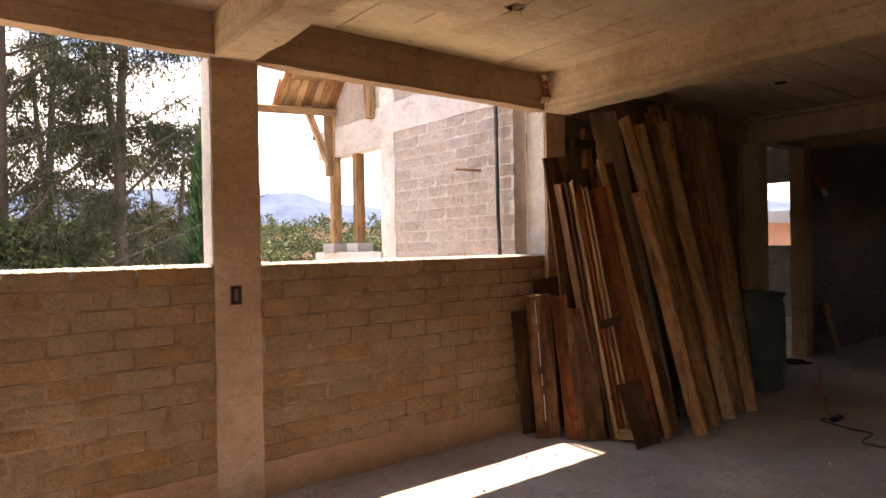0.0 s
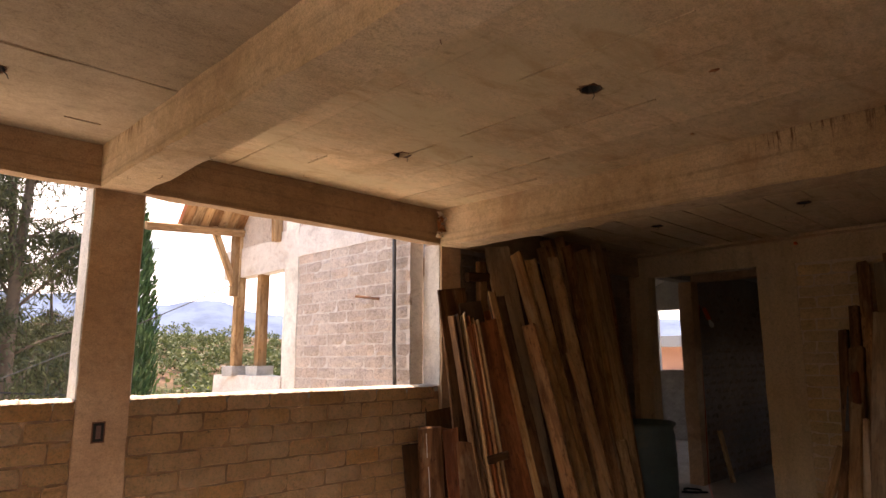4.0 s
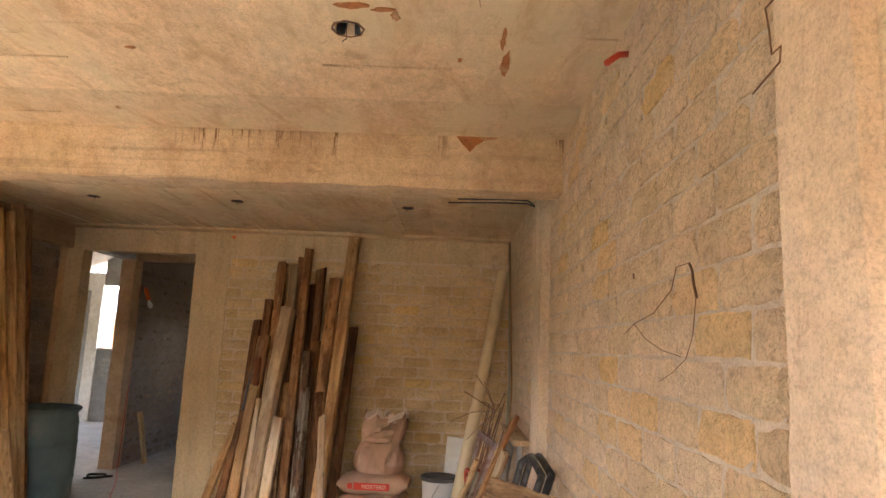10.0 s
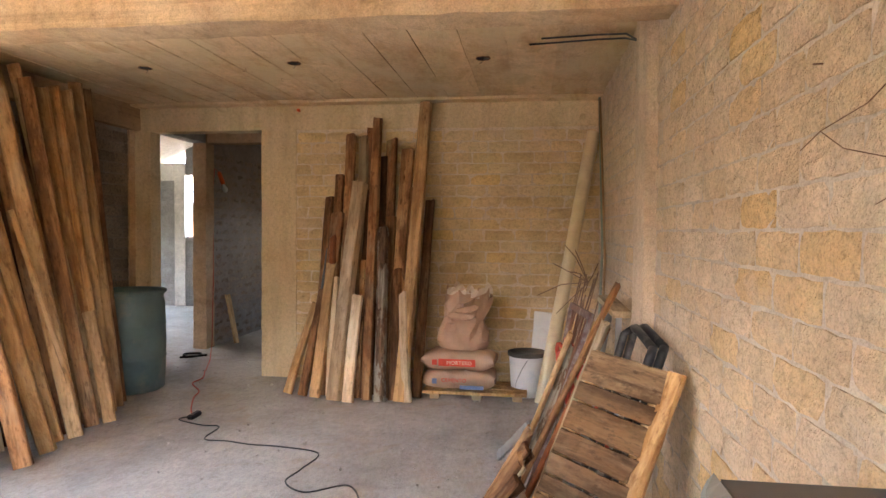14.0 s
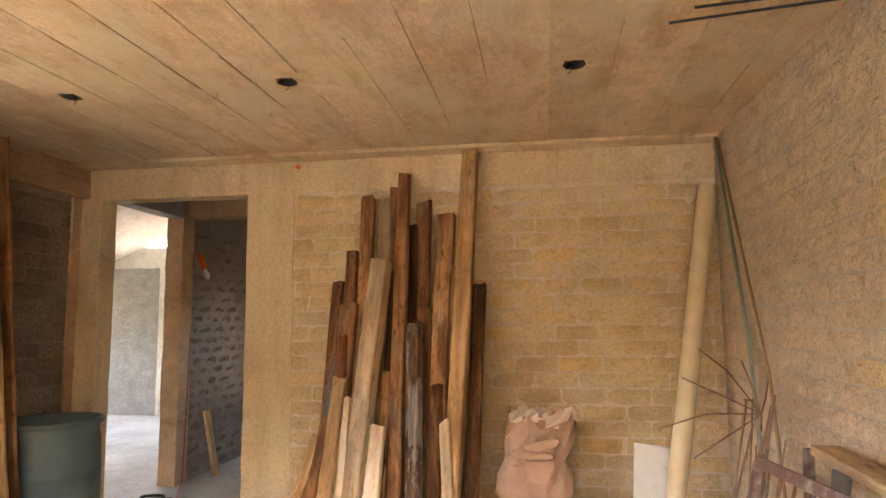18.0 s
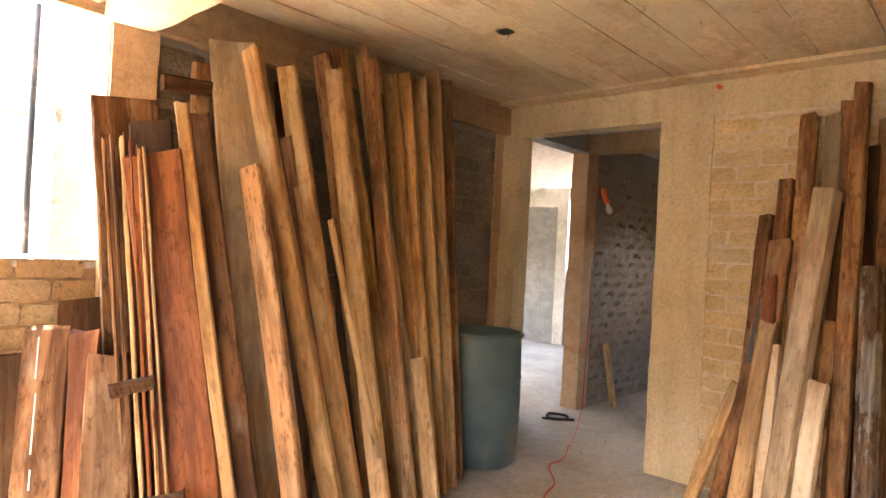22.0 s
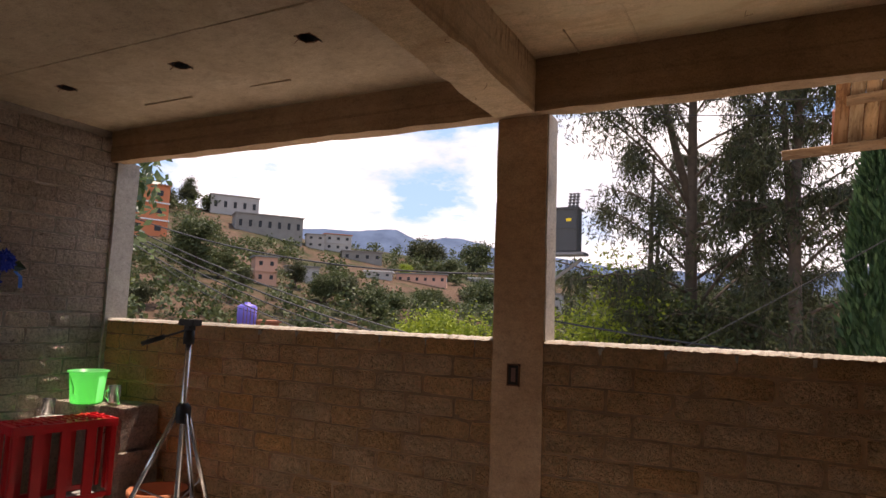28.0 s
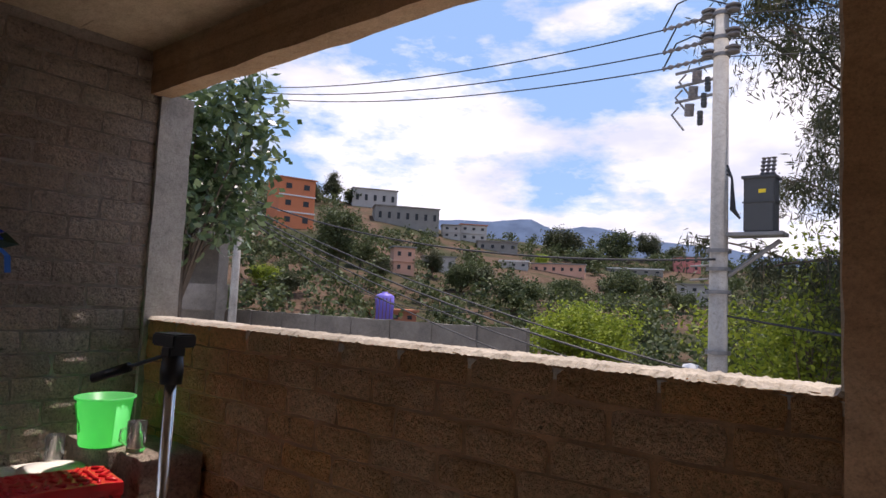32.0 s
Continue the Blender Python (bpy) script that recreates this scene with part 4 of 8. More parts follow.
plank((7.70, 1.82, 0), (8.10, 1.89, 1.43), 0.094, 0.06, WOOD_CEM, SPLASH, seed=84, bend=0.000, face=(-1, 0.56, 0.1), **EAST)
plank((7.74, 1.94, 0), (8.38, 2.01, 2.44), 0.079, 0.06, WOOD_OLD, CHAR, seed=85, bend=0.008, face=(-1, 0.19, 0.1), **EAST)
plank((7.86, 2.08, 0), (8.40, 2.14, 2.28), 0.105, 0.05, WOOD_GREY, PALE, seed=86, bend=-0.008, face=(-1, 0.60, 0.1), **EAST)
plank((7.90, 2.20, 0), (8.41, 2.27, 2.30), 0.091, 0.05, WOOD_OLD, OLD, seed=87, bend=0.000, face=(-1, 0.15, 0.1), **EAST)
plank((7.68, 2.20, 0), (8.15, 2.11, 1.84), 0.12, 0.085, WOOD_GREY, THICK, seed=88, bend=0.008, face=(-1, 0.33, 0.1), **EAST)
plank((7.86, 2.40, 0), (8.22, 2.34, 1.57), 0.117, 0.05, WOOD_BROWN, OLD, seed=89, bend=-0.008, face=(-1, 0.11, 0.1), **EAST)
plank((7.77, 2.40, 0), (8.05, 2.34, 1.12), 0.090, 0.05, WOOD_LIGHT, PALE, seed=90, bend=0.000, face=(-1, 0.19, 0.1), **EAST)
plank((7.66, 2.08, 0), (7.89, 2.06, 0.86), 0.09, 0.05, WOOD_PALE, STUB, seed=91, bend=0.008, face=(-1, 0.11, 0.1), **EAST)
plank((7.80, 2.05, 0), (8.09, 2.06, 1.15), 0.073, 0.05, WOOD_OLD, OLD, seed=92, bend=-0.008, face=(-1, 0.34, 0.1), **EAST)
plank((7.76, 1.72, 0), (8.03, 1.75, 1.07), 0.095, 0.05, WOOD_BROWN, OLD, seed=93, bend=0.000, face=(-1, 0.69, 0.1), **EAST)
plank((7.72, 1.59, 0), (7.95, 1.68, 0.88), 0.070, 0.05, WOOD_GREY, CEM, seed=94, bend=0.008, face=(-1, 0.43, 0.1), **EAST)
plank((7.86, 1.80, 0), (8.21, 1.84, 1.53), 0.101, 0.05, WOOD_OLD, OLD, seed=95, bend=-0.008, face=(-1, 0.58, 0.1), **EAST)
plank((7.80, 2.52, 0), (8.03, 2.41, 0.89), 0.075, 0.05, WOOD_BROWN, OLD, seed=96, bend=0.000, face=(-1, 0.31, 0.1), **EAST)
plank((7.84, 2.67, 0), (8.03, 2.47, 0.76), 0.072, 0.05, WOOD_LIGHT, PALE, seed=97, bend=0.008, face=(-1, 0.19, 0.1), **EAST)
plank((7.82, 1.66, 0), (8.26, 1.64, 1.80), 0.080, 0.05, WOOD_OLD, OLD, seed=98, bend=-0.008, face=(-1, 0.30, 0.1), **EAST)
plank((7.90, 2.32, 0), (8.32, 2.35, 1.93), 0.084, 0.05, WOOD_BROWN, OLD, seed=99, bend=0.000, face=(-1, 0.33, 0.1), **EAST)
plank((7.80, 2.01, 0), (8.27, 2.04, 1.78), 0.097, 0.05, WOOD_DARK, OLD, seed=100, bend=0.008, face=(-1, 0.15, 0.1), **EAST)
plank((7.92, 1.91, 0), (8.38, 1.96, 2.09), 0.107, 0.05, WOOD_DARK, OLD, seed=101, bend=-0.008, face=(-1, 0.46, 0.1), **EAST)
plank((7.86, 2.30, 0), (8.16, 2.36, 1.36), 0.07, 0.045, WOOD_RED, "short reddish split board leaning on timber", seed=102, face=(-1, 0.2, 0.1), **EAST)
plank((7.82, 2.28, 0), (8.03, 2.30, 1.0), 0.08, 0.05, WOOD_PALE, STUB, seed=103, face=(-1, 0.3, 0.1), **EAST)
plank((7.9, 2.44, 0), (8.36, 2.46, 1.72), 0.075, 0.05, WOOD_BROWN, CHAR, seed=104, face=(-1, 0.3, 0.1), **EAST)
plank((7.94, 2.0, 0), (8.40, 2.08, 2.36), 0.07, 0.04, WOOD_BROWN, OLD, seed=105, face=(-1, 0.2, 0.1), **EAST)

plank((8.05, 2.47, 0.6), (8.16, 2.40, 1.25), 0.045, 0.03, BLACK_PIPE, "black flat bar stuck in the timber stack", "metal_bar", category="bar", face=(-1, 0, 0), seed=120)


# ---- barrel by the door ----
def barrel():
    e = empty("plastic_barrel", pose(7.80, 4.10, 0), "dusty blue-green plastic barrel, open-topped, by the doorway", "barrel")
    r, h = 0.285, 0.885
    body = Shape().turned([(0.0, 0.0), (r - 0.04, 0.0), (r - 0.012, 0.02), (r - 0.006, 0.12), (r, 0.28), (r + 0.006, 0.295), (r, 0.31), (r + 0.004, 0.44), (r, 0.57),
                           (r + 0.006, 0.585), (r, 0.6), (r - 0.005, 0.76), (r - 0.02, 0.83), (r - 0.006, h - 0.03), (r - 0.006, h), (r - 0.024, h), (r - 0.026, 0.1), (0.0, 0.1)], 40)
    part("body", body, BARREL, e, smooth=True)
    part("rim", Shape().turned([(r - 0.012, h - 0.028), (r + 0.008, h - 0.024), (r + 0.01, h - 0.006), (r, h + 0.004), (r - 0.02, h + 0.002)], 40), BARREL, e, "worn rolled rim", smooth=True)


barrel()


# ---- cement sacks, pallet, bucket ----
def sack_mesh(l, w, h, seed, sag=0.02):
    s = Shape()
    nu, nv = 28, 14
    verts, faces = [], []
    for i in range(nu + 1):
        u = i / nu
        for j in range(nv):
            t = 2 * math.pi * j / nv
            pinch = max(0.12, (1 - abs(2 * u - 1) ** 5.0)) ** 0.5
            cx, cz = math.cos(t), math.sin(t)
            y = w / 2 * math.copysign(abs(cx) ** 0.55, cx)
            z = h / 2 * math.copysign(abs(cz) ** 0.6, cz) * pinch
            p = Vector(((u - 0.5) * l, y * (0.9 + 0.1 * pinch), z))
            k = noise.noise_vector(p * 6 + Vector((seed, 0, 0))) * sag + noise.noise_vector(p * 17 + Vector((seed, 0, 0))) * sag * 0.35
            verts.append(p + k)
    for i in range(nu):
        for j in range(nv):
            q = (j + 1) % nv
            faces.append((i * nv + j, i * nv + q, (i + 1) * nv + q, (i + 1) * nv + j))
    faces.append(tuple(range(nv)))
    faces.append(tuple(nu * nv + j for j in reversed(range(nv))))
    return s.add(verts, faces)


def words(text, size, mat, parent, m, label=""):
    cu = bpy.data.curves.new("lettering", "FONT")
    cu.body, cu.size, cu.extrude, cu.align_x, cu.align_y = text, size, 0.0015, "CENTER", "CENTER"
    tmp = bpy.data.objects.new("lettering", cu)
    scene.collection.objects.link(tmp)
    me = bpy.data.meshes.new_from_object(tmp.evaluated_get(bpy.context.evaluated_depsgraph_get()))
    bpy.data.objects.remove(tmp)
    bpy.data.curves.remove(cu)
    me.materials.clear()
    return obj("lettering", me, mat, parent, m, label)


def pallet():
    e = empty("wooden_pallet", pose(8.12, 1.06, 0), "low rough wooden pallet under cement sacks", "pallet")
    for y in (-0.36, -0.02, 0.34):
        part("bearer", Shape().box(-0.2, 0.22, y - 0.04, y + 0.04, 0, 0.05), WOOD_GREY, e, bevel=0.004)
    for x in (-0.17, -0.02, 0.14):
        part("board", Shape().box(x - 0.065, x + 0.065, -0.44, 0.44, 0.05, 0.075), WOOD_LIGHT, e, bevel=0.004)


pallet()


def cement_sack(z, seed, text, ink, label, y=1.2):
    e = empty("cement_sack", pose(8.12, y, z, 0, 0, -90), label, "sack", "cement sacks")
    part("bag", sack_mesh(0.62, 0.42, 0.165, seed), SACK, e, smooth=True)
    if text:
        part("label_strip", Shape().box(-0.16, 0.15, -0.236, -0.222, -0.028, 0.03), ink, e, "red printed band")
        words(text, 0.045, PALE_INK, e, pose(0.015, -0.238, 0.0, 90, 0, 0), "pale printed word")
        part("mark", Shape().box(-0.215, -0.175, -0.236, -0.222, -0.02, 0.022), ink, e, "small printed square mark")
    else:
        part("label_strip", Shape().box(0.02, 0.22, -0.234, -0.222, -0.06, -0.03), ink, e, "blurred blue print")
        words("CEMENTO", 0.045, RED_INK, e, pose(-0.03, -0.236, 0.012, 90, 0, 0), "red printed word")
        part("mark", Shape().box(-0.215, -0.175, -0.234, -0.222, -0.02, 0.022), ink, e, "small printed square mark")


cement_sack(0.158, 3, "", BLUE_INK, "flat kraft cement sack, lowest of the pile")
cement_sack(0.318, 9, "MORTERO", RED_INK, "flat kraft mortar sack with a red printed band")


def crumpled_sack():
    e = empty("open_sack", pose(8.14, 1.17, 0.4), "half-empty crumpled kraft sack standing on the pile", "sack", "cement sacks")
    s = Shape()
    nv, verts, faces = 22, [], []
    prof = [(0.0, 0.0), (0.19, 0.0), (0.215, 0.07), (0.205, 0.15), (0.175, 0.225), (0.165, 0.26), (0.185, 0.33), (0.19, 0.41), (0.175, 0.49)]
    for i, (r, z) in enumerate(prof):
        for j in range(nv):
            t = 2 * math.pi * j / nv
            p = Vector((r * math.cos(t) * 0.62, r * math.sin(t) * 1.05 - 0.02 * max(0, z - 0.25) * 8, z))
            k = 0.012 + 0.05 * max(0.0, z - 0.18)
            q = noise.noise_vector(p * 9) * k * 2 + noise.noise_vector(p * 22) * k
            if i == 0 or i == 1:
                q.z = 0
            p += q
            if i == len(prof) - 1:
                p.z += 0.04 * math.sin(5 * t) + 0.03 * math.sin(9 * t + 1)
            verts.append(p)
    for i in range(len(prof) - 1):
        for j in range(nv):
            q = (j + 1) % nv
            faces.append((i * nv + j, i * nv + q, (i + 1) * nv + q, (i + 1) * nv + j))
    part("bag", s.add(verts, faces), SACK, e)
    for i in range(9):
        t = i * 0.7
        a = Vector((0.1 * math.cos(t), 0.17 * math.sin(t) - 0.04, 0.5 + 0.02 * math.sin(3 * t)))
        part("torn_edge", Shape().add([a + Vector((0, -0.04, -0.04)), a + Vector((0.004, 0.04, -0.035)), a + Vector((-0.012, 0.03, 0.03)), a + Vector((-0.02, -0.015, 0.045)), a + Vector((0.01, -0.035, 0.012))], [(0, 1, 2, 3, 4)]), PALE_INK, e, "torn pale inner paper")
    for i in range(2):
        part("paper_fold", sack_mesh(0.24 - 0.04 * i, 0.07, 0.05, 20 + i, 0.03), SACK, e, m=pose(-0.1, 0.02 - 0.05 * i, 0.29 + 0.06 * i, 15, 10 * i, 70 + 25 * i))


crumpled_sack()


def paint_bucket():
    e = empty("plastic_bucket", pose(8.2, 0.62, 0), "white paint bucket with blue stains and a dark lid", "bucket")
    k = plain("stained white bucket", (0.76, 0.76, 0.74), 0.5, vary=0.15, scale=9, dirt=(0.5, 0.58, 0.66))
    part("body", Shape().turned([(0.0, 0.0), (0.135, 0.0), (0.14, 0.01), (0.16, 0.34), (0.168, 0.345), (0.168, 0.365)], 32), k, e, smooth=True)
    part("lid", Shape().turned([(0.17, 0.345), (0.174, 0.36), (0.172, 0.378), (0.15, 0.38), (0.145, 0.368), (0.0, 0.366)], 32), DUSTY_BLACK, e, "dark dusty lid", smooth=True)
    part("handle", Shape().tube([(-0.165, 0.0, 0.33), (-0.2, 0.05, 0.25), (-0.21, 0.09, 0.16), (-0.18, 0.1, 0.1)], 0.003, 6), GALV, e, "thin wire handle")


paint_bucket()
plank((8.36, 0.50, 0.0), (8.44, 0.46, 0.68), 0.22, 0.02, WHITE, "chipped white panel leaning on the wall", "white_panel", category="panel", face=(-1, 0.1, 0), seed=130)
glass_m = plain("clear dusty glass", (0.93, 0.93, 0.92), 0.04, vary=0.02)
glass_m.node_tree.nodes["Principled BSDF"].inputs["Transmission Weight"].default_value = 0.97


def tube_thing(name, pts, r, mat, label, category, group="", n=14, hollow=0.0):
    e = Shape().tube(pts, r, n, caps=not hollow)
    if hollow:
        inner = Shape().tube(list(reversed(pts)), r - hollow, n, caps=False)
        e.add(inner.v, inner.f)
    return tagged(obj(name, e, mat, smooth=True), label, category, group)


tube_thing("drain_tube", [(7.92, 0.505, 0.0), (8.12, 0.29, 1.1), (8.345, 0.075, 2.29)], 0.056, CREAM, "long cream plastic drain tube leaning in the corner", "tube", n=24, hollow=0.005)
GREENISH = plain("grey-green painted steel", (0.24, 0.28, 0.22), 0.7, 0.2, 0.3, 12, dirt=(0.4, 0.36, 0.28))
BROWNISH = plain("brown dusty rod", (0.36, 0.22, 0.11), 0.8, 0.1, 0.3, 12)
tube_thing("metal_rod", [(7.35, 0.12, 0.0), (7.8, 0.04, 1.3), (8.28, 0.03, 2.58)], 0.011, GREENISH, "grey-green steel angle leaning in the corner", "rod", n=6)
tube_thing("metal_rod", [(6.9, 0.16, 0.0), (7.5, 0.05, 1.2), (8.24, 0.03, 2.56)], 0.009, BROWNISH, "thin brown rod leaning in the corner", "rod", n=6)


# ---- south side: gate, hose, rods, boards, pipe frames, pallet, stereo ----
def bars(e, name, segs, r, mat, n=6):
    for a, b in segs:
        part(name, Shape().tube([a, b], r, n), mat, e)


def flat_bar(e, name, a, b, w, t, mat, up=(0, 1, 0.3)):
    a, b = Vector(a), Vector(b)
    z = (b - a).normalized()
    y = Vector(up)
    y = (y - z * y.dot(z)).normalized()
    m = Matrix.Translation(a) @ Matrix((y.cross(z), y, z)).transposed().to_4x4()
    part(name, Shape().box(-w / 2, w / 2, -t / 2, t / 2, 0, (b - a).length), mat, e, m=m, bevel=0.002)


def rusty_gate():
    e = empty("metal_gate", pose(0, 0, 0), "rusty old steel gate frame with bent bars, leaning", "gate")
    bl, br, tl, tr = Vector((6.80, 0.50, 0.0)), Vector((6.12, 0.6, 0.0)), Vector((6.79, 0.335, 0.95)), Vector((6.12, 0.27, 0.965))
    for a, b in ((bl, tl), (br, tr), (tl, tr), (bl + (tl - bl) * 0.04, br + (tr - br) * 0.04)):
        flat_bar(e, "frame_bar", a, b, 0.04, 0.025, RUST)
    for i in range(1, 7):
        u = i / 7
        a, b = bl.lerp(br, u), tl.lerp(tr, u)
        part("bar", Shape().tube([a, a.lerp(b, 0.5) + Vector((0.01 * math.sin(i * 5), 0.012 * math.cos(i * 3), 0)), b], 0.006, 6), RUSTY, e)
    for v in (0.35, 0.65):
        part("cross_bar", Shape().tube([bl.lerp(tl, v), br.lerp(tr, v)], 0.006, 6), RUSTY, e)


rusty_gate()


def hose():
    e = empty("conduit_coil", pose(6.72, 0.28, 0.36, 78, 12, 18), "coiled red corrugated conduit hanging behind the gate", "hose")
    pts = []
    for i in range(150):
        t = i * 0.24
        r = 0.25 + 0.03 * math.sin(t * 0.37) + 0.02 * math.sin(t * 1.3)
        pts.append((r * math.cos(t) * 0.72, r * math.sin(t) * 1.3, 0.012 * math.sin(t * 2.3) + i * 0.0006 - 0.04))
    part("coil", Shape().tube(pts, [0.0125 + 0.0015 * (i % 2) for i in range(150)], 8), RED_HOSE, e, smooth=False)
    part("label_tag", Shape().box(0.0, 0.05, -0.31, -0.28, 0.05, 0.056), WHITE, e, "white paper tag")


hose()


ROD = plain("dusty rusted rod", (0.24, 0.15, 0.1), 0.85, 0.1, 0.4, 30, 0.3)


def rods():
    rng = random.Random(5)
    e = empty("rebar_bundle", pose(0, 0, 0), "bundle of thin rusty rods standing in the corner", "rods")
    for i in range(12):
        x, y = 7.0 + rng.uniform(-0.18, 0.12), 0.42 + rng.uniform(-0.1, 0.1)
        top = Vector((7.16 + rng.uniform(-0.08, 0.1), rng.uniform(0.12, 0.25), rng.uniform(0.9, 1.15)))
        part("rod", Shape().tube([(x, y, 0), Vector((x, y, 0)).lerp(top, 0.5) + Vector((rng.uniform(-0.03, 0.03), 0.02, 0)), top], 0.0045, 5), ROD, e)
    knot = Vector((7.16, 0.2, 1.07))
    for tip in ((7.6, 0.34, 1.32), (7.6, 0.545, 0.93), (7.55, 0.4, 0.8), (7.6, 0.43, 1.18), (7.05, 0.3, 1.3), (6.9, 0.34, 1.16), (7.3, 0.12, 1.2)):
        tip = Vector(tip)
        part("bent_wire", Shape().tube([knot + Vector((-0.08, 0.03, -0.06)), knot, knot.lerp(tip, 0.5) + Vector((0, 0, rng.uniform(-0.02, 0.04))), tip], 0.0038, 5), ROD, e)


rods()
SOUTH = dict(group="scrap along the south wall", face=(-0.5, 1, 0.2))
plank((6.06, 0.66, 0), (5.89, 0.16, 1.16), 0.036, 0.03, WOOD_OLD, "pale squared batten leaning over the gate", "wooden_batten", category="batten", seed=140, **SOUTH)
plank((6.02, 0.60, 0), (5.76, 0.22, 0.97), 0.04, 0.025, WOOD_RED, "reddish split board leaning on the scrap", seed=141, **SOUTH)
plank((5.94, 0.56, 0), (5.66, 0.24, 1.0), 0.055, 0.03, WOOD_GREY, "pale sawn plank leaning on the scrap", seed=142, **SOUTH)
plank((6.5, 0.60, 0), (6.36, 0.35, 0.74), 0.1, 0.015, WOOD_CEM, "grey plywood piece with pale edging, leaning", "plywood_piece", category="board", seed=143, **SOUTH)
plank((6.50, 0.66, 0), (6.34, 0.36, 0.84), 0.035, 0.03, WOOD_LIGHT, "thin pale batten leaning on the gate", "wooden_batten", category="batten", seed=144, **SOUTH)
plank((6.5, 0.78, 0.02), (6.22, 0.6, 0.30), 0.06, 0.02, GALV, "bent galvanised strip lying on the scrap", "metal_strip", category="strip", seed=145, **SOUTH)
for i in range(7):
    plank((5.95 - 0.09 * i, 0.80 + 0.015 * i, 0), (5.80 - 0.1 * i, 0.58 + 0.01 * i, 0.3 + 0.05 * ((i * 3) % 4)), 0.05 + 0.01 * (i % 3), 0.024, (WOOD_DARK, WOOD_OLD, WOOD_BROWN, WOOD_GREY)[i % 4],
          "broken board end standing in the scrap pile", "broken_board", category="board", seed=150 + i, **SOUTH)
plank((5.62, 0.15, 0), (5.58, 0.04, 0.80), 0.11, 0.02, WHITE, "white melamine offcut leaning on the wall", "white_panel", category="panel", seed=160, **SOUTH)


def pipe_frame(x, label):
    e = empty("tube_trestle", pose(x, -0.05 if x > 5.78 else 0.0, 0), label, "trestle", "black tube trestles by the wall")
    r = 0.019
    part("leg", Shape().tube([(0.0, 0.40, 0.0), (0.02, 0.27, 0.45), (0.03, 0.14, 0.93), (0.035, 0.10, 0.955)], r, 12), BLACK_PIPE, e, smooth=True)
    part("top_tube", Shape().tube([(0.035, 0.10, 0.955), (0.0, 0.09, 0.965), (-0.5, 0.1, 0.955)], r, 12), BLACK_PIPE, e, smooth=True)
    part("rear_leg", Shape().tube([(-0.5, 0.1, 0.955), (-0.53, 0.115, 0.93), (-0.5, 0.26, 0.45), (-0.46, 0.4, 0.0)], r, 12), BLACK_PIPE, e, smooth=True)


pipe_frame(5.77, "black steel tube frame leaning on the wall")
pipe_frame(5.80, "second black steel tube frame leaning on the wall")


def low_rack():
    e = empty("metal_bracket", pose(0, 0, 0), "grey steel angle bracket standing behind the gate", "bracket")
    flat_bar(e, "top_bar", (6.72, 0.13, 1.01), (6.14, 0.105, 0.98), 0.035, 0.1, WOOD_GREY, up=(0, 1, 0))
    flat_bar(e, "post", (6.9, 0.14, 0.0), (6.9, 0.12, 0.98), 0.04, 0.03, RUST)
    flat_bar(e, "post", (6.3, 0.12, 0.0), (6.3, 0.1, 0.98), 0.04, 0.03, GALV)
    part("pipe", Shape().tube([(6.55, 0.3, 0.0), (6.62, 0.12, 0.96)], 0.03, 12), GALV, e, smooth=True)


low_rack()


def slat_pallet():
    """A slatted panel with side rails, leaning from the floor to the south wall."""
    a, b, c = Vector((5.27, 0.33, 0.945)), Vector((5.04, 0.07, 0.91)), Vector((5.0, 0.745, 0.03))
    u, d = (b - a), (c - a)
    wide, long = u.length, d.length
    u.normalize()
    d = (d - u * d.dot(u)).normalized()
    n = d.cross(u).normalized()
    m = Matrix.Translation(a) @ Matrix((u, d, n)).transposed().to_4x4()
    e = empty("wooden_pallet", m, "old brown slatted pallet leaning on the south wall", "pallet")
    widths = [0.14, 0.08, 0.12, 0.1, 0.085, 0.075, 0.075, 0.075, 0.075, 0.075, 0.075, 0.075, 0.075]
    y = 0.0
    for i, w in enumerate(widths):
        if y + w > long:
            break
        mt = WOOD_PALLET
        wood = timber_mesh(wide, w - 0.008, 0.016, random.Random(i))
        part("slat", wood, mt, e, m=Matrix.Translation((0, y + w / 2, 0.008 + 0.002 * (i % 2))) @ Matrix(((0, 0, 1), (1, 0, 0), (0, 1, 0))).to_4x4())
        y += w
    for x in (0.03, wide - 0.03):
        part("rail", timber_mesh(long, 0.05, 0.05, random.Random(7)), WOOD_LIGHT, e, m=pose(x, 0, -0.028, -90, 0, 0))
    part("end_rail", timber_mesh(long * 0.9, 0.07, 0.03, random.Random(9)), WOOD_SUN, e, m=pose(wide + 0.02, 0.0, 0.0, -90, 0, 0))


slat_pallet()


FADED = plain("faded pale print", (0.3, 0.27, 0.23), 0.8)


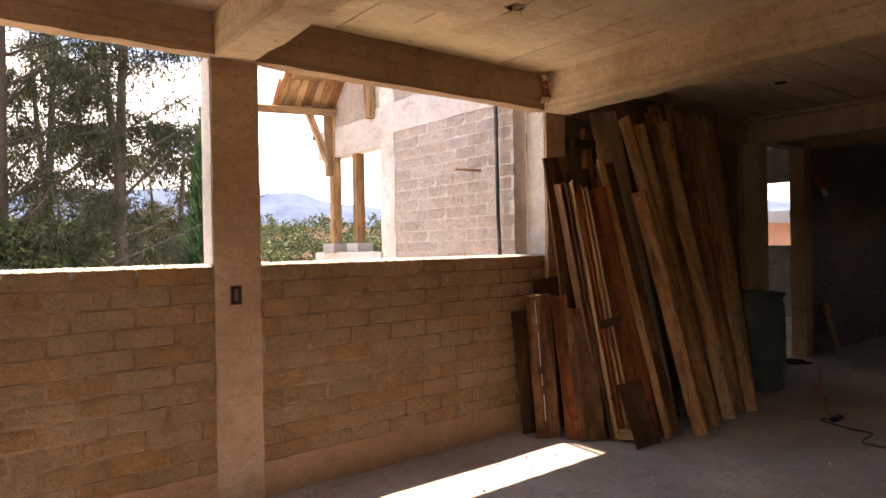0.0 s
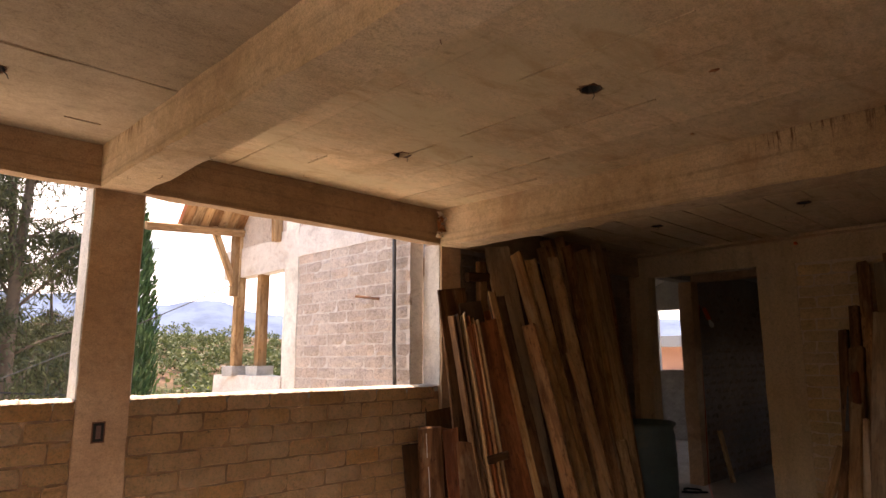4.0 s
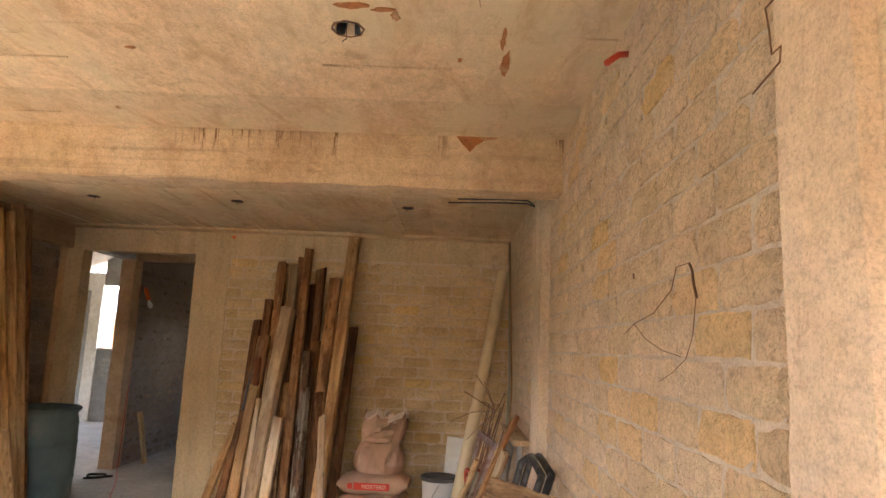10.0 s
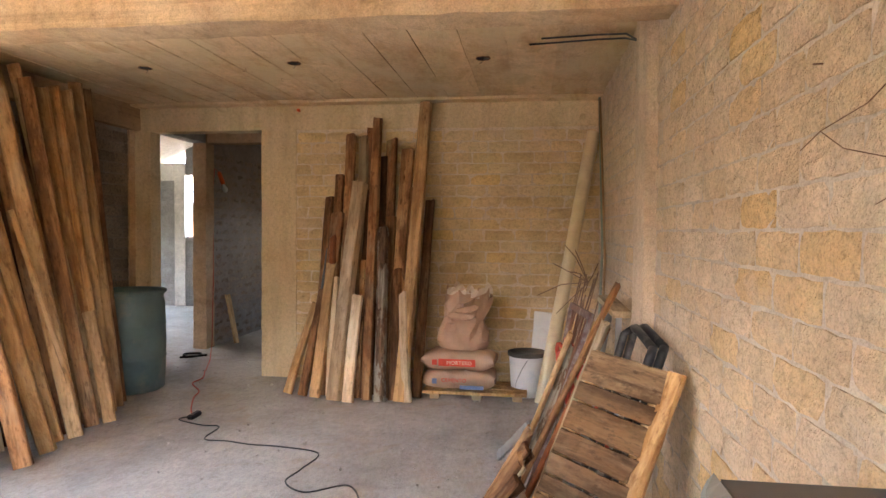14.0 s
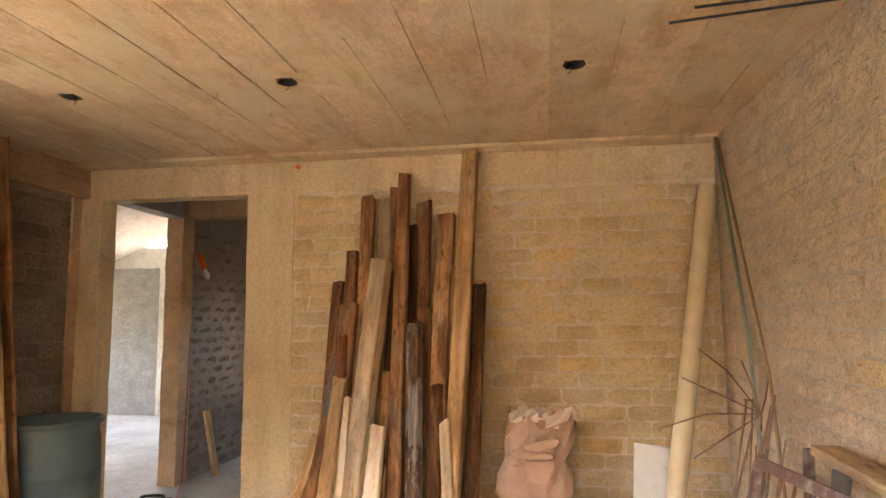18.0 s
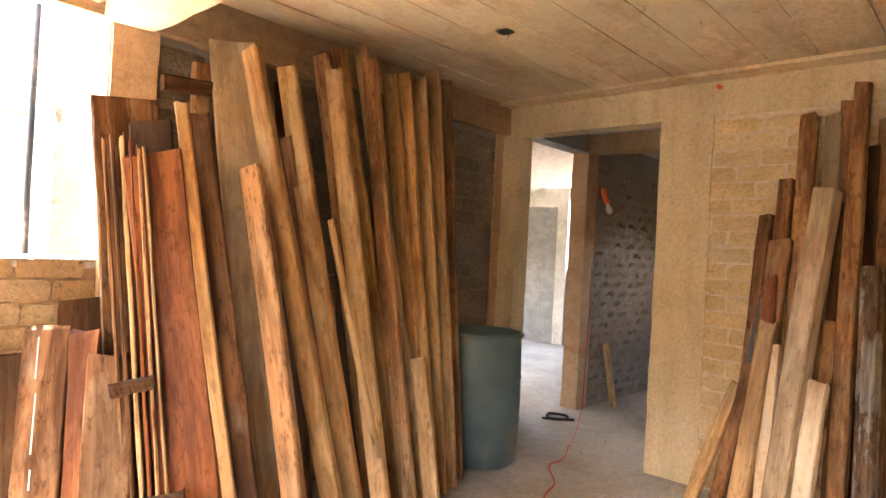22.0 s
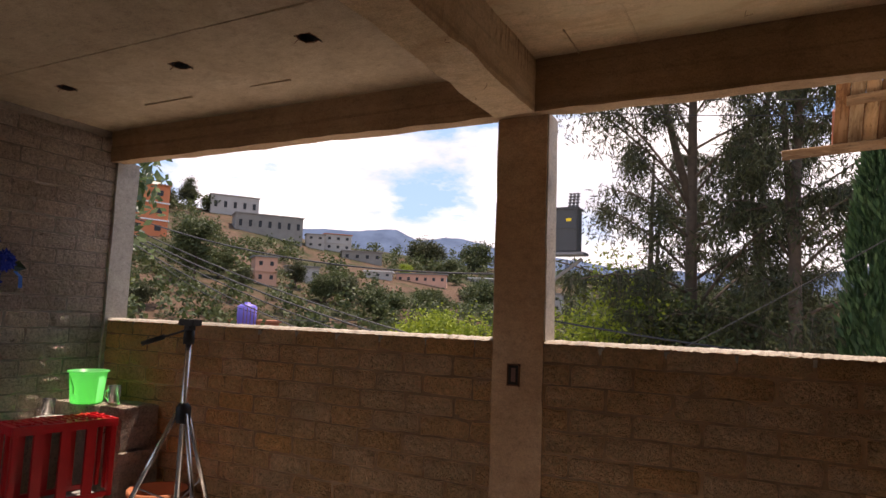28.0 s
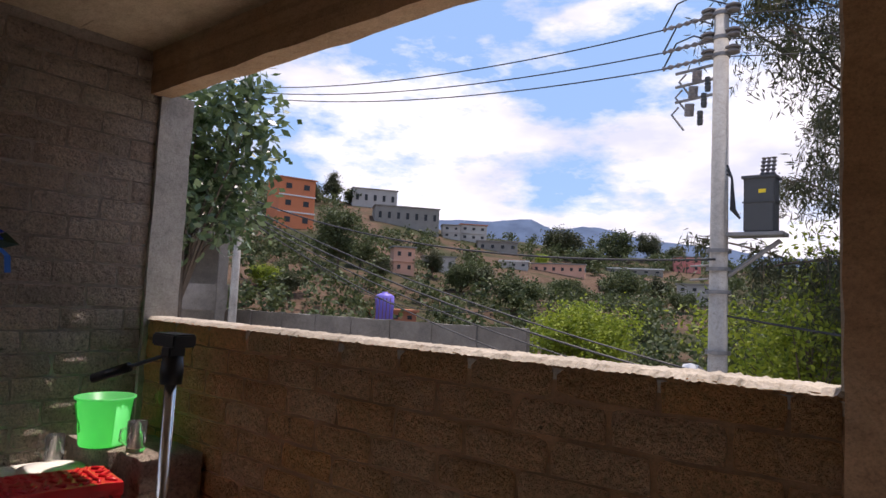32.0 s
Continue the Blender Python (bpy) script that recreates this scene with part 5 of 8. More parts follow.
def stereo():
    e = empty("stereo_unit", pose(3.36, 0.10, 0.78), "dusty black stereo unit with a silver curved front", "stereo")
    # local x runs back towards the camera's side, y out from the wall
    part("casing", Shape().box(-0.32, 0.0, 0.02, 0.276, 0.0, 0.368), DUSTY_BLACK, e, "dusty black metal casing", bevel=0.004)
    s = Shape()
    n = 12
    verts, faces = [], []
    for i in range(n + 1):
        u = i / n
        x = -0.325 + 0.335 * u
        bulge = 0.03 * math.sin(math.pi * u)
        for y, z in ((0.276, 0.0), (0.29 + bulge, 0.0), (0.29 + bulge, 0.345), (0.284 + bulge, 0.36), (0.276, 0.37)):
            verts.append((x, y, z))
    for i in range(n):
        for j in range(4):
            k = i * 5 + j
            faces.append((k, k + 5, k + 6, k + 1))
    faces += [(0, 1, 2, 3, 4), tuple(n * 5 + j for j in (4, 3, 2, 1, 0))]
    part("front_panel", s.add(verts, faces), SILVER, e, "silver curved front panel", smooth=False)
    part("display", Shape().turned([(0.0, 0.02), (0.06, 0.024), (0.066, 0.032), (0.09, 0.028), (0.097, 0.0)], 32, pose(-0.105, 0.313, 0.262, -90, 0, 0)), BLACK, e, "round black speaker dial", smooth=True)
    for i in range(6):
        part("print_line", Shape().box(-0.14 - 0.011 * i, -0.138 - 0.011 * i, 0.13 + 0.004 * i, 0.185 + 0.004 * i, 0.3682, 0.3687), FADED, e, "faded pale printed line")
    for i in range(3):
        part("print_line", Shape().box(-0.1 - 0.02 * i, -0.098 - 0.02 * i, 0.225, 0.262, 0.3682, 0.3687), FADED, e, "faded pale printed line")
    part("plug", Shape().box(-0.345, -0.315, -0.02, 0.02, 0.3, 0.33), WHITE, e, "white plug at the rear", bevel=0.004)
    part("antenna_wire", Shape().tube([(-0.3, 0.01, 0.36), (-0.26, -0.03, 0.4), (-0.2, -0.06, 0.43)], 0.001, 5), CREAM, e)


stereo()
stand = empty("block_stand", pose(3.17, 0.25, 0), "stack of grey concrete blocks under the stereo", "stand")
for i in range(4):
    part("concrete_block", Shape().box(-0.3, 0.3, -0.22, 0.2, 0.195 * i, 0.195 * i + 0.193), CONC_GREY, stand, bevel=0.005)


# ---- small fixtures on walls and ceiling ----
def lamp_box(x, y, z, big):
    r = 0.062 if big else 0.052
    e = empty("ceiling_box", pose(x, y, z), "rusty octagonal lamp box sunk in the ceiling", "junction box", "ceiling lamp boxes")
    part("rim", Shape().turned([(r * 0.86, 0.035), (r * 0.9, -0.003), (r * 0.97, -0.004), (r * 1.0, 0.002)], 8), RUSTY, e)
    part("cup", Shape().turned([(r * 0.85, 0.0), (r * 0.82, 0.05), (0.0, 0.05)], 8), BLACK_PIPE, e)
    part("wire", Shape().tube([(0.0, 0.0, 0.05), (0.02, 0.01, 0.01), (0.05, 0.012, -0.012), (0.06, 0.03, -0.02)], 0.002, 5), BLACK, e)
    part("wire", Shape().tube([(-0.02, 0.0, 0.05), (-0.05, 0.0, 0.0), (-0.08, 0.005, -0.012)], 0.002, 5), RUSTY, e)


for x, y in HOLES_E:
    lamp_box(x, y, CEIL_E, False)
for i, (x, y) in enumerate(HOLES_M):
    lamp_box(x, y, CEIL_M, i == 2)
for x, y in HOLES_W:
    lamp_box(x, y, CEIL_W, False)


def outlet():
    e = empty("outlet_box", pose(3.016, 4.494, 1.076), "rusty empty outlet box set in the concrete column", "outlet box")
    w, h = 0.031, 0.052
    for x0, x1, z0, z1 in ((-w, w, 0, 0.006), (-w, w, 2 * h - 0.006, 2 * h), (-w, -w + 0.005, 0.006, 2 * h - 0.006), (w - 0.005, w, 0.006, 2 * h - 0.006)):
        part("rim", Shape().box(x0, x1, -0.008, 0.004, z0, z1), RUSTY, e)
    # flat dark plate stands for the shade inside the box
    part("back", Shape().box(-w + 0.005, w - 0.005, -0.004, 0.0, 0.006, 2 * h - 0.006), DARK, e, "dark plate for the shaded box interior")
    part("rust_tongue", Shape().box(-0.01, 0.012, -0.0065, -0.0042, 0.02, 0.085), RUST, e, "reddish rusted tongue")


outlet()


def wall_wires():
    e = empty("tie_wire", pose(0, 0, 0), "bent rusty tie wires sticking out of the wall", "wire")
    part("wire", Shape().tube([(3.59, 0.0, 1.76), (3.625, 0.02, 1.753), (3.646, 0.025, 1.70), (3.773, 0.03, 1.65), (3.95, 0.03, 1.63), (4.02, 0.04, 1.60)], 0.0013, 5), RUSTY, e)
    part("wire", Shape().tube([(3.95, 0.03, 1.628), (3.877, 0.02, 1.586), (3.735, 0.02, 1.555), (3.606, 0.02, 1.542)], 0.0011, 5), RUSTY, e)
    part("wire", Shape().tube([(3.565, 0.01, 1.752), (3.51, 0.025, 1.73), (3.49, 0.03, 1.70), (3.473, 0.03, 1.667)], 0.003, 6), RUSTY, e, "twisted wire end")
    part("wire", Shape().tube([(3.478, 0.03, 1.666), (3.514, 0.025, 1.587), (3.571, 0.02, 1.537), (3.663, 0.02, 1.503), (3.76, 0.02, 1.478)], 0.001, 5), RUSTY, e)
    part("nail", Shape().tube([(4.066, 0.0, 1.788), (3.95, 0.03, 1.76)], 0.002, 5), RUSTY, e)


wall_wires()
loop = empty("tie_wire", pose(3.07, 0.02, 2.1), "rusty bent wire on the wall by the column", "wire")
part("wire", Shape().tube([(-0.01, 0.02, 0.12), (-0.005, 0.02, 0.03), (0.045, 0.02, 0.03), (0.035, 0.02, -0.02), (0.03, 0.02, -0.06), (0.0, 0.02, -0.06), (0.005, 0.02, -0.085), (0.1, 0.02, -0.1)], 0.0018, 5), RUSTY, loop)
stub = empty("conduit_stub", pose(4.15, 0.0, 2.53), "short red conduit end sticking out of the beam", "conduit")
part("tube", Shape().tube([(0.0, -0.03, 0.02), (-0.03, 0.03, 0.0), (-0.07, 0.08, -0.05)], 0.011, 10), RED_HOSE, stub, smooth=True)
rb = empty("rebar_stubs", pose(6.15, 0.02, 2.5), "bent rebar ends sticking out under the ceiling", "rebar")
part("rod", Shape().tube([(0.15, 0.0, -0.01), (0.25, 0.05, 0.06), (0.3, 0.2, 0.075), (0.34, 0.53, 0.075)], 0.006, 6), BLACK_PIPE, rb)
part("rod", Shape().tube([(0.18, 0.0, 0.0), (0.3, 0.05, 0.05), (0.36, 0.2, 0.065), (0.44, 0.6, 0.07)], 0.006, 6), BLACK_PIPE, rb)
spot = empty("conduit_stub", pose(8.462, 2.80, 2.555), "orange conduit end cast in the beam", "conduit")
part("tube", Shape().tube([(0.02, 0, 0), (-0.03, 0, 0)], 0.014, 10), ORANGE, spot, smooth=True)


def wedge():
    rng = random.Random(29)
    e = empty("crumpled_paper", pose(5.35, 4.405, 2.52), "rust-brown crumpled form paper wedged where beams meet", "debris")
    for i in range(16):
        c = Vector((rng.uniform(-0.03, 0.012), rng.uniform(-0.03, 0.015), rng.uniform(-0.09, 0.1)))
        m = Matrix.Translation(c) @ pose(0, 0, 0, rng.uniform(0, 180), rng.uniform(0, 180), rng.uniform(0, 180))
        r = rng.uniform(0.018, 0.036)
        part("scrap", Shape().add([m @ Vector(q) for q in ((-r, -r, 0), (0, -r * 0.7, r * 0.5), (r, -r * 0.4, 0), (-r * 0.8, r, r * 0.3), (0, r * 0.8, -r * 0.4), (r, r, r * 0.2))], [(0, 1, 4, 3), (1, 2, 5, 4)]), SCAR if i % 3 else PALE_INK, e)


# clay-coloured scars on the ceiling, thin flakes of torn form paper
def flake(name, pts, z, mat, label):
    s = Shape()
    n = len(pts)
    s.add([(x, y, z - 0.0035) for x, y in pts] + [(x, y, z + 0.003) for x, y in pts], [tuple(range(n)), tuple(reversed(range(n, 2 * n)))] + [(i, (i + 1) % n, n + (i + 1) % n, n + i) for i in range(n)])
    return tagged(obj(name, s, mat), label, "flake", "orange flakes on the ceiling")


def blob(cx, cy, rx, ry, seed, n=14):
    rng = random.Random(seed)
    return [(cx + rx * math.cos(2 * math.pi * i / n) * rng.uniform(0.55, 1.1), cy + ry * math.sin(2 * math.pi * i / n) * rng.uniform(0.5, 1.1)) for i in range(n)]


SCAR = plain("orange clay scar", (0.38, 0.14, 0.045), 0.9, vary=0.6, scale=40, dirt=(0.45, 0.3, 0.16))
wedge()
for i, (x, y, rx, ry) in enumerate([(4.07, 0.93, 0.02, 0.07), (4.09, 0.82, 0.016, 0.05), (4.13, 0.785, 0.03, 0.02), (4.28, 0.405, 0.1, 0.012), (4.48, 0.385, 0.14, 0.02), (4.45, 0.56, 0.02, 0.012), (4.43, 1.85, 0.012, 0.025), (5.1, 2.25, 0.02, 0.015)]):
    flake("clay_flake", blob(x, y, rx, ry, i), CEIL_M, SCAR, "torn orange clay scar on the concrete ceiling")
tagged(obj("clay_flake", Shape().add([(5.362, 0.57, 2.65), (5.362, 0.54, 2.61), (5.362, 0.495, 2.565), (5.362, 0.46, 2.605), (5.362, 0.42, 2.63), (5.362, 0.36, 2.64), (5.362, 0.35, 2.65), (5.374, 0.4, 2.64)], [(0, 1, 2, 3, 4, 5, 6)]), SCAR), "orange stain of clay on the beam", "flake", "orange flakes on the ceiling")


# ---- hanging work lamp, cord, loose plank in the hall ----
lamp = empty("work_lamp", pose(9.87, 4.33, 2.09), "orange work-lamp holder with a bare bulb on a cord", "lamp")
part("socket", Shape().turned([(0.0, 0.02), (0.016, 0.02), (0.024, 0.0), (0.026, -0.12), (0.022, -0.15)], 16, pose(0, 0, 0, -25, 10, 0)), ORANGE, lamp, "orange plastic handle", smooth=True)
part("bulb", Shape().turned([(0.013, -0.15), (0.018, -0.17), (0.03, -0.2), (0.03, -0.225), (0.018, -0.25), (0.0, -0.255)], 16, pose(0, 0, 0, -25, 10, 0)), PALE_BULB, lamp, "bare frosted bulb", smooth=True)
part("cord", Shape().tube([(0, 0.01, 0.02), (0.0, 0.06, 0.06), (-0.01, 0.08, -0.2), (-0.02, 0.07, -1.2), (-0.1, 0.05, -2.08), (-0.25, -0.02, -2.08), (-0.8, -0.3, -2.08), (-1.3, -0.52, -2.08)], 0.005, 6), RED_HOSE, lamp, "thin red cord")


def cord(name, pts, r, mat, label):
    """A cord lying on the floor along smooth bends."""
    fine = []
    p = [Vector((*q, 0.0)) for q in pts]
    for i in range(len(p) - 1):
        a, b, c, d = p[max(i - 1, 0)], p[i], p[i + 1], p[min(i + 2, len(p) - 1)]
        for j in range(8):
            t = j / 8
            fine.append(0.5 * ((2 * b) + (c - a) * t + (2 * a - 5 * b + 4 * c - d) * t * t + (3 * b - a - 3 * c + d) * t ** 3) + Vector((0, 0, r + 0.003)))
    fine.append(p[-1] + Vector((0, 0, r + 0.003)))
    return tagged(obj(name, Shape().tube(fine, r, 6), mat, smooth=True), label, "cable")


cord("extension_cord", [(8.57, 3.82), (8.27, 3.68), (8.05, 3.66), (7.8, 3.46), (7.59, 3.39), (7.3, 3.25), (7.15, 3.16), (7.1, 3.1)], 0.006, RED_HOSE, "reddish extension cord lying on the floor")
cord("power_cord", [(7.1, 3.1), (7.0, 3.18), (6.9, 2.95), (6.88, 2.8), (6.62, 2.77), (6.6, 2.6), (6.56, 2.42), (6.55, 2.2), (6.47, 1.92), (6.2, 1.93), (6.0, 1.95), (5.88, 1.79), (6.0, 1.58), (5.68, 1.43), (5.3, 1.4)], 0.005, BLACK, "black cord winding across the floor")
tagged(obj("cord_plug", Shape().box(7.02, 7.16, 3.08, 3.13, 0.0, 0.035), BLACK, bevel=0.008), "black plug joint of the cords on the floor", "plug")
plank((10.08, 4.215, 0), (10.13, 4.36, 0.6), 0.10, 0.03, WOOD_LIGHT, "short pale plank leaning on the partition", group="", seed=170)
cord("rope_scrap", [(9.1, 4.4), (9.2, 4.25), (9.35, 4.3), (9.3, 4.45), (9.15, 4.35), (9.28, 4.18)], 0.012, DARK, "dark cord scrap lying on the hall floor")


# ---- west corner: blocks, bucket, crate, glasses, plate, tripod, flower cross ----
def block_pile():
    e = empty("brick_pile", pose(0, 0, 0), "rough stepped pile of greyish blocks in the corner", "bricks")
    for i, (x, y, z, w, d) in enumerate([(0.01, 4.19, 0, 0.42, 0.28), (0.01, 4.19, 0.235, 0.42, 0.28), (0.01, 4.19, 0.47, 0.42, 0.28), (0.2, 4.2, 0.0, 0.5, 0.27), (0.3, 4.2, 0.235, 0.38, 0.27), (0.3, 4.22, 0.47, 0.36, 0.26)]):
        for k in range(2):
            part("brick", rough_slab(x + 0.004, x + w - 0.004 - 0.02 * (i % 2), y + 0.002 * k, y + d - 0.004, 1.1 * (z + 0.117 * k) + 0.002, 1.1 * (z + 0.117 * k) + 0.124, 0.06, 0.004), BLOCK_WEST, e)
    part("ledge", rough_slab(0.008, 0.26, 3.62, 4.18, 0.0, 0.66, 0.08, 0.004), BLOCK_GREY, e, "grey block ledge along the wall")


block_pile()


def green_bucket():
    e = empty("green_bucket", pose(0.285, 4.22, 0.775) @ Matrix.Diagonal((0.86, 0.86, 0.8, 1)), "small bright green translucent plastic bucket", "bucket")
    k = Nodes("translucent green plastic", 0.35, spec=0.4)
    k.done((0.2, 0.8, 0.3))
    t = k.n.new("ShaderNodeBsdfTranslucent")
    t.inputs["Color"].default_value = (0.25, 0.95, 0.4, 1)
    mx = k.n.new("ShaderNodeMixShader")
    mx.inputs[0].default_value = 0.6
    k.l.new(k.b.outputs[0], mx.inputs[1])
    k.l.new(t.outputs[0], mx.inputs[2])
    k.l.new(mx.outputs[0], k.n["Material Output"].inputs["Surface"])
    part("body", Shape().turned([(0.0, 0.0), (0.1, 0.0), (0.105, 0.008), (0.125, 0.235), (0.138, 0.24), (0.138, 0.25), (0.122, 0.25), (0.102, 0.012), (0.0, 0.008)], 32), k.m, e, smooth=True)
    part("handle", Shape().tube([(-0.02, -0.13, 0.22), (0.03, -0.14, 0.16), (0.04, -0.13, 0.12), (0.02, -0.12, 0.08)], 0.004, 6), k.m, e, "thin green handle")


green_bucket()


def red_crate():
    m = pose(0.69, 3.565, 0.0, 0, 0, 81)
    e = empty("plastic_crate", m, "red plastic bottle crate standing on end", "crate")
    w, d, z0, z1 = 0.53, 0.25, 0.32, 0.75
    # local x runs along the front, y towards the west wall
    for x in (0.0, w - 0.03):
        for y in (0.0, d - 0.03):
            part("corner_post", Shape().box(x, x + 0.03, y, y + 0.03, z0, z1 - 0.04), RED_PLASTIC, e, bevel=0.004)
    for i in range(1, 4):
        x = w * i / 4
        for y in (0.0, d - 0.018):
            part("rib", Shape().box(x - 0.032, x + 0.02, y, y + 0.022, z0 + 0.03, z1 - 0.04), RED_PLASTIC, e, bevel=0.003)
    for i in range(1, 3):
        for x in (0.0, w - 0.018):
            part("rib", Shape().box(x, x + 0.018, d * i / 3 - 0.012, d * i / 3 + 0.012, z0 + 0.03, z1 - 0.04), RED_PLASTIC, e, bevel=0.003)
    part("top_panel", rough_slab(-0.003, w + 0.003, -0.003, d + 0.003, z1 - 0.045, z1, 0.03, 0.004), RED_PLASTIC, e)
    rng = random.Random(5)
    for i in range(13):
        x = 0.03 + i * (w - 0.06) / 12
        pts = [(x + 0.014 * math.sin(3.1 * j + 1.7 * i) + rng.uniform(-0.004, 0.004), 0.02 + j * (d - 0.04) / 7, z1 + 0.001 + 0.003 * math.sin(2.3 * j + i)) for j in range(8)]
        part("top_rib", Shape().tube(pts, 0.007, 6), RED_PLASTIC, e, smooth=True)
    part("bottom_rail", Shape().box(0.03, w - 0.03, 0.002, 0.02, z0, z0 + 0.03), RED_PLASTIC, e, bevel=0.003)
    part("bottom_rail", Shape().box(0.03, w - 0.03, d - 0.02, d - 0.002, z0, z0 + 0.03), RED_PLASTIC, e, bevel=0.003)
    base = empty("block_stand", m, "pair of grey blocks under the red crate", "stand")
    part("concrete_block", Shape().box(0.02, 0.25, 0.03, 0.24, 0.0, 0.32), CONC_GREY, base, bevel=0.006)
    part("concrete_block", Shape().box(0.27, 0.5, 0.03, 0.24, 0.0, 0.32), CONC_GREY, base, bevel=0.006)


red_crate()


def glass_mug(x, y, z):
    e = empty("glass_mug", pose(x, y, z), "clear glass beer mug standing upside up", "mug", "glass mugs")
    part("cup", Shape().turned([(0.0, 0.0), (0.034, 0.0), (0.037, 0.006), (0.038, 0.118), (0.034, 0.118), (0.032, 0.014), (0.0, 0.012)], 20), glass_m, e, smooth=True)
    part("handle", Shape().tube([(0.0, -0.036, 0.095), (0.0, -0.062, 0.09), (0.0, -0.066, 0.05), (0.0, -0.036, 0.03)], 0.006, 8), glass_m, e, smooth=True)


glass_mug(0.475, 4.27, 0.775)
glass_mug(0.07, 4.12, 0.673)
tagged(obj("cement_board", rough_slab(0.015, 0.25, 3.84, 4.17, 0.661, 0.673, 0.05, 0.002), CONC_WHITE), "pale cement board lying on the block ledge", "board")
tagged(obj("plate", Shape().turned([(0.0, 0.0), (0.08, 0.0), (0.12, 0.014), (0.122, 0.018), (0.08, 0.006), (0.0, 0.005)], 28, pose(0.215, 4.06, 0.6735)), WHITE, smooth=True), "white plate lying on the pale board", "plate")


def tripod():
    e = empty("tripod", pose(1.68, 3.745, 0), "silver camera tripod with a black pan head", "tripod")
    part("centre_column", Shape().tube([(0, 0, 0.45), (0, 0, 1.25)], 0.013, 14), CHROME, e, smooth=True)
    part("collar", Shape().turned([(0.0, 0.86), (0.03, 0.86), (0.034, 0.88), (0.034, 0.93), (0.02, 0.95), (0.0, 0.95)], 18), BLACK, e, "black plastic collar", smooth=True)
    for a in (100, 220, 340):
        c, s = math.cos(radians(a)), math.sin(radians(a))
        leg = part("leg", Shape().tube([(0.03 * c, 0.03 * s, 0.9), (0.24 * c, 0.24 * s, 0.42)], 0.011, 10), CHROME, e, smooth=True)
        part("leg_lower", Shape().tube([(0.24 * c, 0.24 * s, 0.42), (0.42 * c, 0.42 * s, 0.01)], 0.008, 10), CHROME, leg, smooth=True)
        part("clamp", Shape().tube([(0.225 * c, 0.225 * s, 0.45), (0.25 * c, 0.25 * s, 0.395)], 0.016, 10), BLACK, leg, "black leg clamp")
        part("brace", Shape().tube([(0.0, 0.0, 0.5), (0.17 * c, 0.17 * s, 0.57)], 0.004, 6), CHROME, leg)
    part("neck", Shape().turned([(0.0, 1.22), (0.024, 1.22), (0.026, 1.25), (0.022, 1.285), (0.0, 1.285)], 16), BLACK, e, smooth=True)
    part("head", Shape().box(-0.05, 0.05, -0.028, 0.028, 1.305, 1.335).box(-0.02, 0.02, -0.02, 0.02, 1.28, 1.307), BLACK, e, "black camera plate", bevel=0.004)
    handle = part("pan_handle", Shape().tube([(0.0, 0.0, 1.29), (-0.2, -0.07, 1.22)], 0.005, 8), BLACK, e)
    part("grip", Shape().tube([(-0.12, -0.042, 1.248), (-0.22, -0.077, 1.213)], 0.012, 10), BLACK, handle, "black foam grip", smooth=True)


tripod()
pot = Shape().turned([(0.0, 0.0), (0.12, 0.0), (0.16, 0.3), (0.172, 0.3), (0.172, 0.345), (0.15, 0.345), (0.14, 0.05), (0.0, 0.05)], 28, pose(0.95, 4.26, 0.0))
tagged(obj("flower_pot", pot, TERRACOTTA, smooth=True), "empty terracotta pot on the floor by the parapet", "pot")


